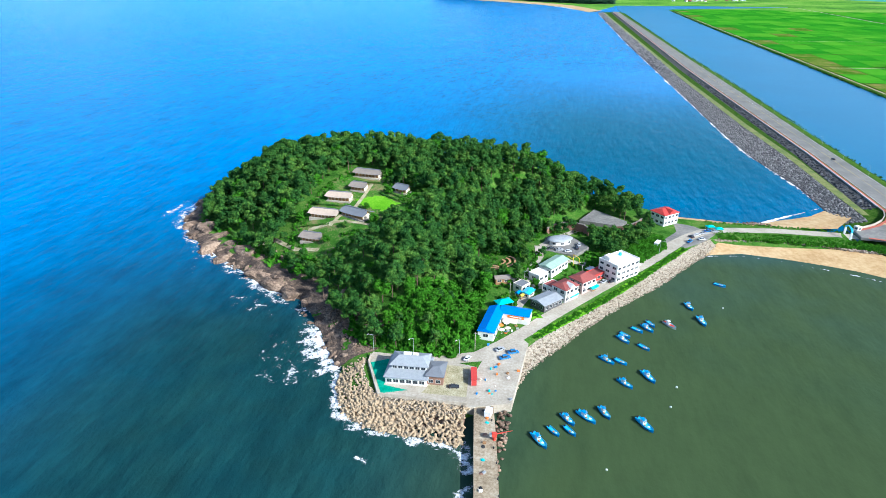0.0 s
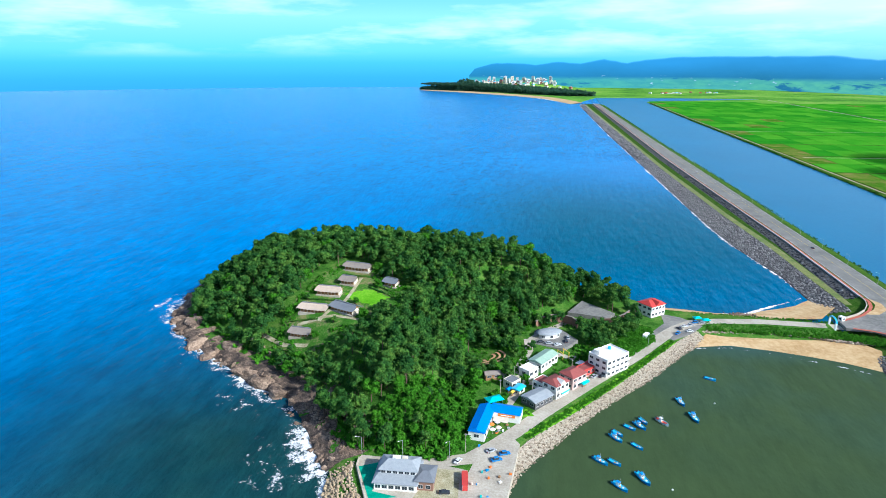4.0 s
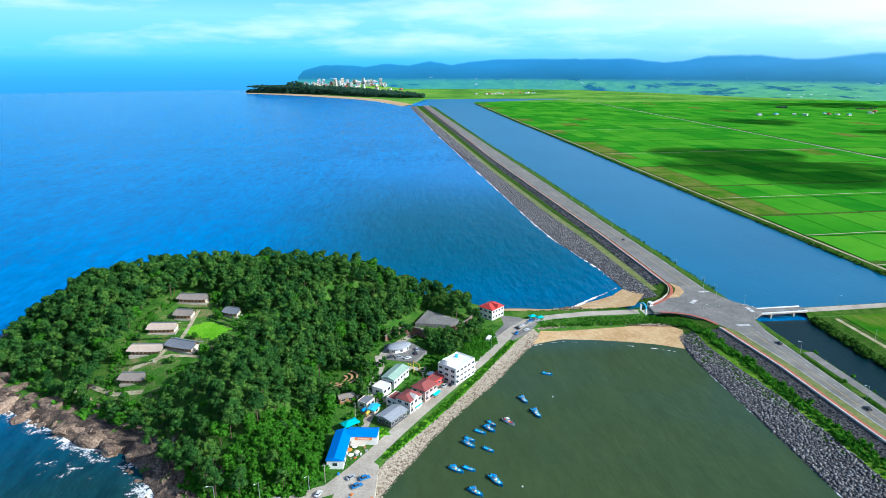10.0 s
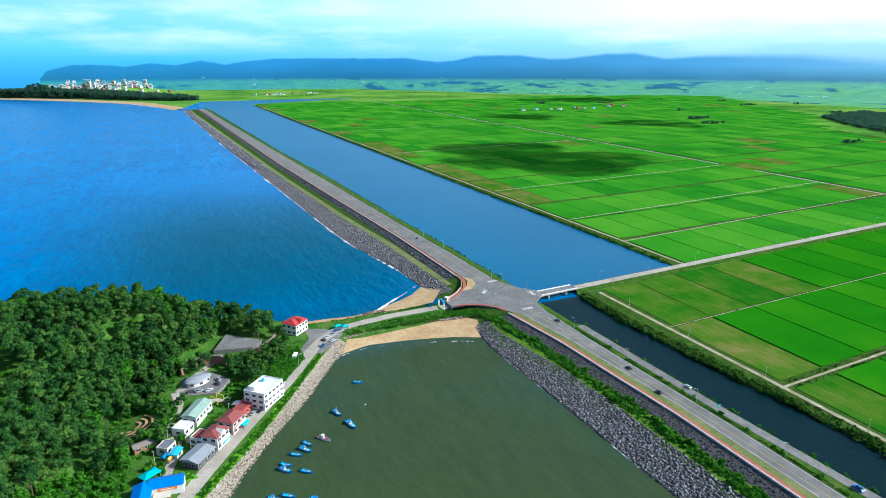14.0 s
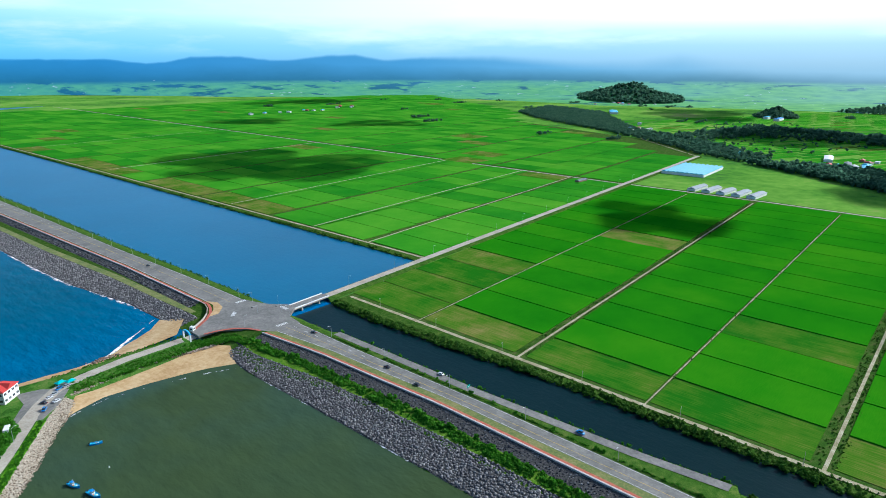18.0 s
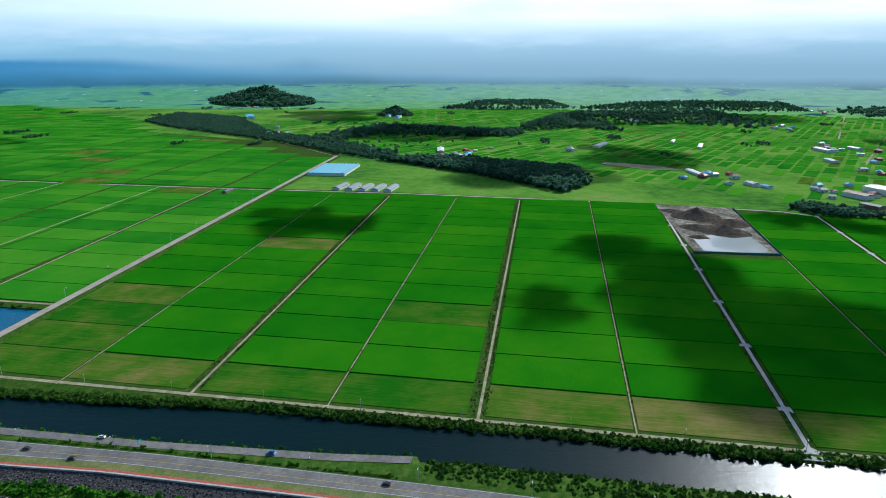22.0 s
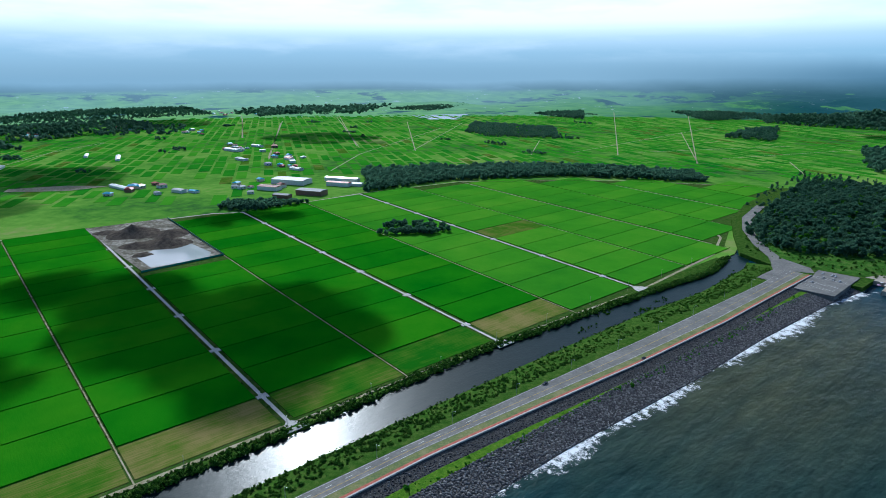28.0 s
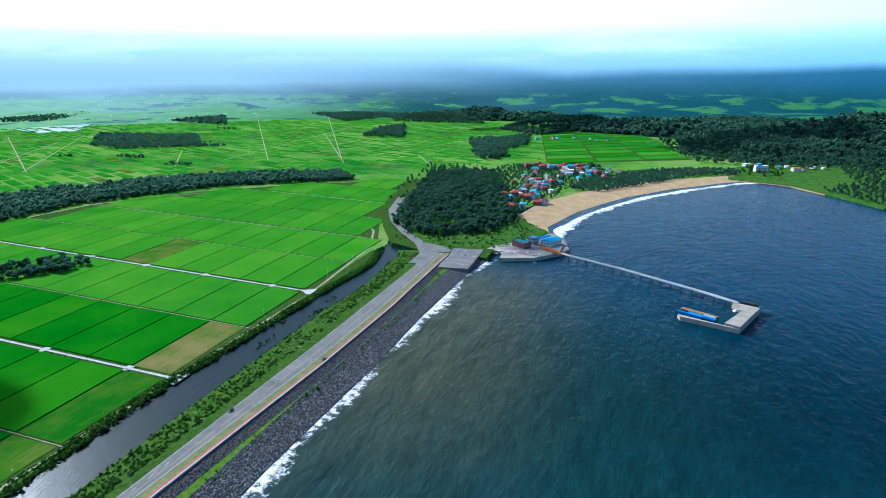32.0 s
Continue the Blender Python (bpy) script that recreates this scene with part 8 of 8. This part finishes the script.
def slope_spots(y0, y1, a, b, za, zb, step, lo, hi):
    out = []
    for y in np.arange(y0, y1, step):
        n = max(2, int((b(y) - a(y)) / step))
        for i in range(n):
            t = (i + gs.uniform(0, 1)) / n
            out.append((a(y) + (b(y) - a(y)) * t, y + gs.uniform(-0.5, 0.5) * step, za + (zb - za) * t, gs.uniform(lo, hi), gs.uniform(0, 6.28), gs.integers(6)))
    return out


def stone_mat(name, cols):
    m = mat(name, cols[1], 0.9, 0, 0.3)
    isl = node(m, "ShaderNodeNewGeometry").outputs["Random Per Island"]
    v = world_coords(m)
    f = math_n(m, "ADD", math_n(m, "MULTIPLY", isl, 0.75), math_n(m, "MULTIPLY", noise_tex(m, v, 1.5, 4), 0.25))
    base(m, ramp(m, f, [(0.15, cols[0]), (0.55, cols[1]), (0.95, cols[2])]))
    bump(m, noise_tex(m, v, 4, 4), 0.6, 0.15)
    return m


M_RIP = stone_mat("riprap_stone", [(0.075, 0.072, 0.075), (0.165, 0.157, 0.155), (0.33, 0.31, 0.295)])
M_RIPD = stone_mat("dark_stone", [(0.012, 0.014, 0.02), (0.03, 0.033, 0.042), (0.22, 0.22, 0.23)])
M_PALE = stone_mat("pale_stone", [(0.15, 0.115, 0.08), (0.33, 0.265, 0.195), (0.54, 0.46, 0.36)])
riprap("riprap_south", slope_spots(-690, 372, toe, lambda y: rub(y) + 2, 0.3, 3.4, 1.3, 0.5, 1.0), M_RIP, "grey rubble stones on the seaward slope")
riprap("riprap_north", slope_spots(440, 1150, toe, rub, 0.1, 3.2, 1.7, 0.7, 1.2) + slope_spots(1150, 2730, toe, rub, 0.1, 3.2, 4.6, 1.9, 3.1), M_RIP, "grey rubble stones on the north dike slope")
riprap("riprap_wall", slope_spots(-690, 372, lambda y: wall_x(y) - 9.5, lambda y: wall_x(y) - 1, 3.4, 5.3, 1.5, 0.35, 0.75) + slope_spots(464, 1100, lambda y: wall_x(y) - 9, lambda y: wall_x(y) - 1, 3.4, 5.0, 2.4, 0.8, 1.4), M_RIPD, "dark stones below the sea wall")
bay_low = [(-16, 200), (-11, 222), (-2, 238), (4, 247), (14, 265), (27, 283), (39, 300), (54, 318), (67, 338), (80, 358), (97, 379)]
spots = []
for (x0, y0), (x1, y1) in zip(bay_low, bay_low[1:]):
    ln = math.hypot(x1 - x0, y1 - y0)
    nx, ny = -(y1 - y0) / ln, (x1 - x0) / ln
    for _ in range(int(ln * 13)):
        t, q = gs.uniform(0, 1), gs.uniform(-0.8, 7.8)
        spots.append((x0 + (x1 - x0) * t + nx * q, y0 + (y1 - y0) * t + ny * q, max(0, 0.45 * q) + 0.1, gs.uniform(0.25, 0.65), gs.uniform(0, 6), gs.integers(6)))
for _ in range(900):
    x = gs.uniform(92, 196)
    spots.append((x, 386 + 5 * smooth((x - 80) / 60) * smooth((190 - x) / 40) + gs.uniform(-1.5, 1.5), gs.uniform(2.0, 3.0), gs.uniform(0.35, 0.8), 0, gs.integers(6)))
mb = MB()
mb.sheet([[(x + 0.4, y - 0.3, -0.4), (x - 6.2, y + 4.6, 3.75)] for x, y in bay_low])
structure("slope_bay", mb, varied("pale_rubble", [(0.2, 0.165, 0.12), (0.32, 0.275, 0.21), (0.45, 0.4, 0.32)], 0.9, 0.95, bump_d=0.3), "pale rubble slope along the bay", "slope")
riprap("riprap_bay", spots, M_PALE, "pale rubble stones along the bay shore")
spots = [(gs.normal(128, 4), gs.normal(424, 1.5), 1.2, gs.uniform(0.6, 1.3), gs.uniform(0, 6), gs.integers(6)) for _ in range(70)]
spots += [(gs.uniform(-20, -14), gs.uniform(160, 198), gs.uniform(-0.2, 1.2), gs.uniform(0.6, 1.1), 0, gs.integers(6)) for _ in range(90)]
for _ in range(420):
    t, q = gs.uniform(0, 1), gs.uniform(5, 24)
    x, y = -124 + 36 * t, 252 - 40 * t
    spots.append((x + 0.74 * q, y + 0.67 * q, isle_z(x + 0.74 * q, y + 0.67 * q) + 0.2, gs.uniform(0.5, 1.1), gs.uniform(0, 6), gs.integers(6)))
riprap("rock_pile", spots, M_ROCK, "brown rocks on the beach and beside the pier")


ICO3 = ico(3)


def big_rock(seed):
    """A boulder cut by a few random planes, with cracks and a rough skin."""
    g = np.random.default_rng(seed)
    v = ICO3[0].copy()
    cuts = g.normal(size=(9, 3))
    cuts /= np.linalg.norm(cuts, axis=1, keepdims=True)
    for c, d in zip(cuts, g.uniform(0.5, 0.82, 9)):
        over = np.maximum(0, v @ c - d)
        v -= np.outer(over, c) * 0.92
    for p in v:
        p *= 1 + 0.16 * noise.noise(Vector(p) * 2.1 + Vector((seed, 0, 0))) + 0.09 * noise.noise(Vector(p) * 5.3 + Vector((0, seed, 0)))
    return v * (1.15, 0.85, 0.72), ICO3[1]


ROCKS = [array_mesh("shore_rock", *big_rock(s), M_ROCK) for s in range(7)]
west = [(-266, 405), (-257, 353), (-237, 327), (-208, 306), (-184, 291), (-157, 272), (-133, 264), (-116, 244), (-101, 222), (-90, 208)]
# ledges of the west shore
dense_w = []
for (x0, y0), (x1, y1) in zip(west, west[1:]):
    n = int(math.hypot(x1 - x0, y1 - y0) / 1.6)
    dense_w += [(x0 + (x1 - x0) * i / n, y0 + (y1 - y0) * i / n) for i in range(n)]
rows = []
for i, (x, y) in enumerate(dense_w):
    (ax, ay), (bx, by) = dense_w[max(0, i - 6)], dense_w[min(len(dense_w) - 1, i + 6)]
    d = math.hypot(bx - ax, by - ay)
    nx, ny = (by - ay) / d, -(bx - ax) / d
    if nx * (-100 - x) + ny * (350 - y) < 0:
        nx, ny = -nx, -ny
    row = []
    wide = 14 + 12 * smooth((300 - y) / 40) + 5 * n2(x, y, 0.03, 4)
    for j in range(33):
        q = -3.5 + 1.4 * j
        px, py = x + nx * q, y + ny * q
        r1, r2 = 1 - abs(noise.noise((px * 0.07, py * 0.11, 2))) * 2, 1 - abs(noise.noise((px * 0.2, py * 0.27, 5))) * 2
        z = 0.16 * q + 3.3 * r1 + 1.9 * r2 + 0.5 * noise.noise((px * 0.6, py * 0.6, 8)) - 1.2
        step = math.floor(z / 1.3) * 1.3
        z = step + 1.3 * smooth((z - step) / 1.3 * 1.8 - 0.4)
        edge = smooth((q + 3.5) / 6)
        back = smooth((wide - q) / 8)
        z = -1.5 + (z + 1.5) * edge
        iz = isle_z(px, py)
        row.append((px, py, max(z - 0.8, min(z + 2.0, iz + 0.2)) * back + (iz - 0.6) * (1 - back)))
    rows.append(row)
mb = MB()
mb.sheet(rows)
structure("shore_ledge", mb, varied("ledge_rock", [(0.03, 0.022, 0.018), (0.09, 0.062, 0.045), (0.26, 0.18, 0.125)], 0.16, 0.9, bump_d=0.6), "brown stepped rock ledges of the west shore", "rock ledge")
k = 0
for (x0, y0), (x1, y1) in zip(west, west[1:]):
    ln = math.hypot(x1 - x0, y1 - y0)
    nx, ny = -(y1 - y0) / ln, (x1 - x0) / ln
    nx, ny = (nx, ny) if nx * (-100 - x0) + ny * (350 - y0) > 0 else (-nx, -ny)
    for _ in range(int(ln / 1.15)):
        t, q = gs.uniform(0, 1), gs.uniform(-3, 14 + 8 * (y1 < 290))
        x, y = x0 + (x1 - x0) * t + nx * q, y0 + (y1 - y0) * t + ny * q
        s = (gs.uniform(3.2, 6.0) if k % 4 == 0 and x1 < -120 and 0 < q < 13 else gs.uniform(0.9, 2.8)) * (0.6 if q < 0 else 1)
        ob = tagged(new("shore_rock", ROCKS[k % 7]), "weathered brown shore rock above the surf", "rock", "rocks of the west shore")
        ob.matrix_basis = pose(x, y, max(-0.3, 0.2 * q) + 0.5, gs.uniform(-12, 12), gs.uniform(-12, 12), gs.uniform(0, 360)) @ Matrix.Diagonal((s * 1.25, s, s, 1))
        k += 1


def tetrapod():
    mb = MB()
    dirs = [(0, 0, 1), (0.943, 0, -0.333), (-0.471, 0.816, -0.333), (-0.471, -0.816, -0.333)]
    for d in dirs:
        mb.rod((0, 0, 0), tuple(c * 1.7 for c in d), 0.62, 0.4, 7)
    return mb.mesh("tetrapod", paint("tetrapod_concrete", (0.36, 0.27, 0.17), 0.9))


TETRA = tetrapod()
bw = thing("tetrapod_bank", "bank of tan concrete tetrapods round the platform", "breakwater", pose(0, 0, 0))
inner = [(-80, 214), (-79, 206), (-72, 194), (-66, 188.5), (-50, 189.5), (-31, 190.5)]
outer = [(-88, 210), (-87, 196), (-78, 181), (-66, 174.5), (-50, 173.5), (-30, 172)]
for k in range(300):
    u, q = 5 * ((k % 60) + gs.uniform(-0.3, 0.3) + 0.5) / 60, ((k // 60) + gs.uniform(0.1, 0.9)) / 5
    i, t = int(u), u - int(u)
    ax, ay = inner[i][0] + (inner[i + 1][0] - inner[i][0]) * t, inner[i][1] + (inner[i + 1][1] - inner[i][1]) * t
    bx, by = outer[i][0] + (outer[i + 1][0] - outer[i][0]) * t, outer[i][1] + (outer[i + 1][1] - outer[i][1]) * t
    part("tetrapod", TETRA, None, bw, m=pose(ax + (bx - ax) * q, ay + (by - ay) * q, 3.6 - 3.4 * q, gs.uniform(0, 360), gs.uniform(0, 360), gs.uniform(0, 360)))
v, f = [], []
TV = np.array([p.co[:] for p in TETRA.vertices])
TF = [tuple(p.vertices) for p in TETRA.polygons]
mbt = MB()
for _ in range(450):
    u, q = gs.uniform(0, 5), gs.uniform(0, 1)
    i, t = int(u), u - int(u)
    ax, ay = inner[i][0] + (inner[i + 1][0] - inner[i][0]) * t, inner[i][1] + (inner[i + 1][1] - inner[i][1]) * t
    bx, by = outer[i][0] + (outer[i + 1][0] - outer[i][0]) * t, outer[i][1] + (outer[i + 1][1] - outer[i][1]) * t
    r = np.array(Euler((gs.uniform(0, 6), gs.uniform(0, 6), gs.uniform(0, 6))).to_matrix())
    mbt.add((TV @ r.T + (ax + (bx - ax) * q, ay + (by - ay) * q, 3.0 - 3.4 * q)).tolist(), TF)
ob = part("tetrapods_packed", mbt, TETRA.materials[0], bw)
tagged(ob, kind="stuff")
mb = MB()
mb.sheet([[(a[0] * (1 - t) + b[0] * t, a[1] * (1 - t) + b[1] * t, 2.6 - 4.2 * t) for t in (0, 0.5, 1)] for a, b in zip(inner, outer)])
structure("bank_tetrapod_core", mb, M_ROCK, "stone core under the tetrapods", "bank")

spots = []
for _ in range(1100):
    u, q = gs.uniform(0, 5), gs.uniform(-0.06, 0.26)
    i, t = min(4, int(u)), u - int(u)
    ax, ay = inner[i][0] + (inner[i + 1][0] - inner[i][0]) * t, inner[i][1] + (inner[i + 1][1] - inner[i][1]) * t
    bx, by = outer[i][0] + (outer[i + 1][0] - outer[i][0]) * t, outer[i][1] + (outer[i + 1][1] - outer[i][1]) * t
    spots.append((ax + (bx - ax) * q, ay + (by - ay) * q, 3.9 - 3.4 * q, gs.uniform(0.25, 0.55), gs.uniform(0, 6), gs.integers(6)))
riprap("broken_stone", spots, M_PALE, "pale broken stone above the tetrapods")
# ---- surf ----
M_FOAM = mat("sea_foam", (0.85, 0.87, 0.88), 0.7, 0, 0.2)
fn = M_FOAM.node_tree
mix_s, tr_s = fn.nodes.new("ShaderNodeMixShader"), fn.nodes.new("ShaderNodeBsdfTransparent")
uvn = node(M_FOAM, "ShaderNodeAttribute")
uvn.attribute_name = "thin"
fv = world_coords(M_FOAM)
lace = math_n(M_FOAM, "ADD", math_n(M_FOAM, "MULTIPLY", noise_tex(M_FOAM, fv, 0.16, 6, 0.7), 1.0), math_n(M_FOAM, "MULTIPLY", noise_tex(M_FOAM, fv, 0.9, 3), 0.35))
lace = math_n(M_FOAM, "SUBTRACT", lace, uvn.outputs["Fac"])
mrf = node(M_FOAM, "ShaderNodeMapRange")
link(M_FOAM, lace, mrf.inputs[0])
mrf.inputs[1].default_value, mrf.inputs[2].default_value = 0.02, 0.2
link(M_FOAM, mrf.outputs[0], mix_s.inputs[0])
link(M_FOAM, tr_s.outputs[0], mix_s.inputs[1])
link(M_FOAM, fn.nodes["Principled BSDF"].outputs[0], mix_s.inputs[2])
link(M_FOAM, mix_s.outputs[0], fn.nodes["Material Output"].inputs[0])


def surf(pts, inward, outward, label, dense=0.42, edge=1.0):
    """A lace of foam along a shoreline, thinning away from its middle."""
    rows, thin = [], []
    dn = []
    for (x0, y0), (x1, y1) in zip(pts, pts[1:]):
        n = max(1, int(math.hypot(x1 - x0, y1 - y0) / 5))
        dn += [(x0 + (x1 - x0) * i / n, y0 + (y1 - y0) * i / n) for i in range(n)]
    dn.append(pts[-1])
    for i, (x, y) in enumerate(dn):
        (ax, ay), (bx, by) = dn[max(0, i - 1)], dn[min(len(dn) - 1, i + 1)]
        d = math.hypot(bx - ax, by - ay) or 1
        nx, ny = -(by - ay) / d, (bx - ax) / d
        wob = 0.6 + 0.8 * abs(n2(x, y, 0.04, 5)) + 0.4 * n2(x, y, 0.012, 9)
        row = []
        for q in (-1, -0.5, 0, 0.5, 1):
            o = q * (outward * wob if q > 0 else inward)
            row.append((x + nx * o, y + ny * o, 0.12))
            thin.append(dense + edge * (0.28 * abs(q) ** 1.5) + 0.28 * n2(x, y, 0.02, 3))
        rows.append(row)
    mb = MB()
    mb.sheet(rows)
    ob = stuff("surf_foam", mb, M_FOAM, label, "foam")
    at = ob.data.attributes.new("thin", "FLOAT", "POINT")
    at.data.foreach_set("value", thin)


surf(west[::-1], 5, 15, "white surf breaking on the west rocks", 0.55)
surf([(x - 14, y - 12) for x, y in west[::-1]], 8, 18, "lacy foam drifting off the west rocks", 0.72, 0.6)
surf([(-66, 160), (-62, 158), (-58, 158)], 2, 3, "white foam patch off the tetrapods", 0.62)
surf([(-20, 158), (-26, 150), (-22, 140)], 3, 5, "white foam patch beside the pier", 0.56)
surf([(-90, 208), (-88, 196), (-79, 180), (-66, 173.5), (-50, 172.5), (-30, 171), (-24, 160)], 5, 8, "white surf against the tetrapod bank", 0.50)
surf([(toe(y), y) for y in range(-690, 60, 20)][::-1][::-1], 2, 14, "white surf along the south dike", 0.53)
surf([(toe(y), y) for y in range(60, 340, 20)], 1, 2.5, "thin foam line along the bay slope", 0.64)
surf([(toe(y), y) for y in range(470, 2700, 30)], 2, 5, "broken surf along the north dike", 0.52)
surf([(72, 358), (90, 366), (108, 370), (130, 366), (150, 360), (168, 354), (188, 344)], 1.0, 2.0, "thin foam line on the bay beach", 0.7)
surf([(182, 470), (168, 458), (150, 444), (130, 428), (112, 425), (92, 428)], 1.5, 3.0, "thin foam line on the north beach", 0.45)
surf(low_w[::-1], 6, 16, "white surf on the south beach", 0.38)
surf([(88, -800), (84, -740), (108, -704), (140, -706), (176, -690), (172, -640)], 2, 4, "broken surf below the shore terrace", 0.62)
surf([(-600, 4000), (-200, 3400), (30, 2830)][::-1], 4, 6, "far foam line on the north beach", 0.4)

# ---- broken cloud over the plain, whose shade lies on the fields ----
M_CLOUD = mat("cloud_white", (0.9, 0.9, 0.9), 1.0, 0, 0)
cnt = M_CLOUD.node_tree
cmix, ctr = cnt.nodes.new("ShaderNodeMixShader"), cnt.nodes.new("ShaderNodeBsdfTransparent")
cn1 = noise_tex(M_CLOUD, world_coords(M_CLOUD), 0.012, 5)
crn = node(M_CLOUD, "ShaderNodeMapRange")
link(M_CLOUD, cn1, crn.inputs[0])
crn.inputs[1].default_value, crn.inputs[2].default_value = 0.34, 0.56
crn.inputs[4].default_value = 0.75
link(M_CLOUD, crn.outputs[0], cmix.inputs[0])
link(M_CLOUD, ctr.outputs[0], cmix.inputs[1])
link(M_CLOUD, cnt.nodes["Principled BSDF"].outputs[0], cmix.inputs[2])
link(M_CLOUD, cmix.outputs[0], cnt.nodes["Material Output"].inputs[0])
CLOUD_Z = 900.0
SHIFT = CLOUD_Z / math.tan(SUN_EL)
SX, SY = math.sin(SUN_AZ) * SHIFT, math.cos(SUN_AZ) * SHIFT


def cloud(x, y, rx, ry, turn=0.0, seed=0):
    g = np.random.default_rng(seed)
    V, F, n = [], [], 0
    for _ in range(16):
        a, r = g.uniform(0, 6.28), math.sqrt(g.uniform(0, 1)) * 0.72
        u, w = math.cos(a) * r * rx, math.sin(a) * r * ry
        px, py = math.cos(turn) * u - math.sin(turn) * w, math.sin(turn) * u + math.cos(turn) * w
        s = 0.42 * min(rx, ry) * g.uniform(0.6, 1.25)
        V.append(ICO2[0] * (s, s, s * 0.3) * g.uniform(0.85, 1.15, (len(ICO2[0]), 1)) + (px, py, g.uniform(-0.05, 0.2) * s))
        F.append(ICO2[1] + n)
        n += len(ICO2[0])
    me = array_mesh("cloud", np.concatenate(V), np.concatenate(F), M_CLOUD)
    me.shade_smooth()
    ob = tagged(new("cloud", me), "ragged white fair-weather cloud above the plain", "cloud", "fair-weather clouds")
    ob.matrix_basis = pose(x + SX, y + SY, CLOUD_Z)


for k, a in enumerate(((410, -165, 100, 70, 0.2), (520, -170, 190, 120, 0.3), (660, -110, 110, 80, 0.2), (480, -235, 120, 70, 0.0), (510, 5, 90, 45, 0.2), (760, 305, 115, 80, 1.2), (700, 1050, 190, 260, 0.2), (1180, 1920, 160, 140, 0), (1400, 1560, 260, 110, 2.2), (860, -350, 120, 50, 1.2), (1200, 40, 190, 150, 0.4), (1500, -200, 240, 160, 0.5), (1900, 400, 300, 200, 0.3), (110, -745, 40, 36, 0.2), (1750, -1000, 300, 170, 0.4), (2500, 900, 420, 220, 0.5), (2700, -700, 420, 260, 0.4), (2000, 2700, 420, 200, 0.1), (300, -2500, 500, 260, 0.3), (-350, -2000, 380, 220, 0.2))):
    cloud(*a, seed=50 + k)
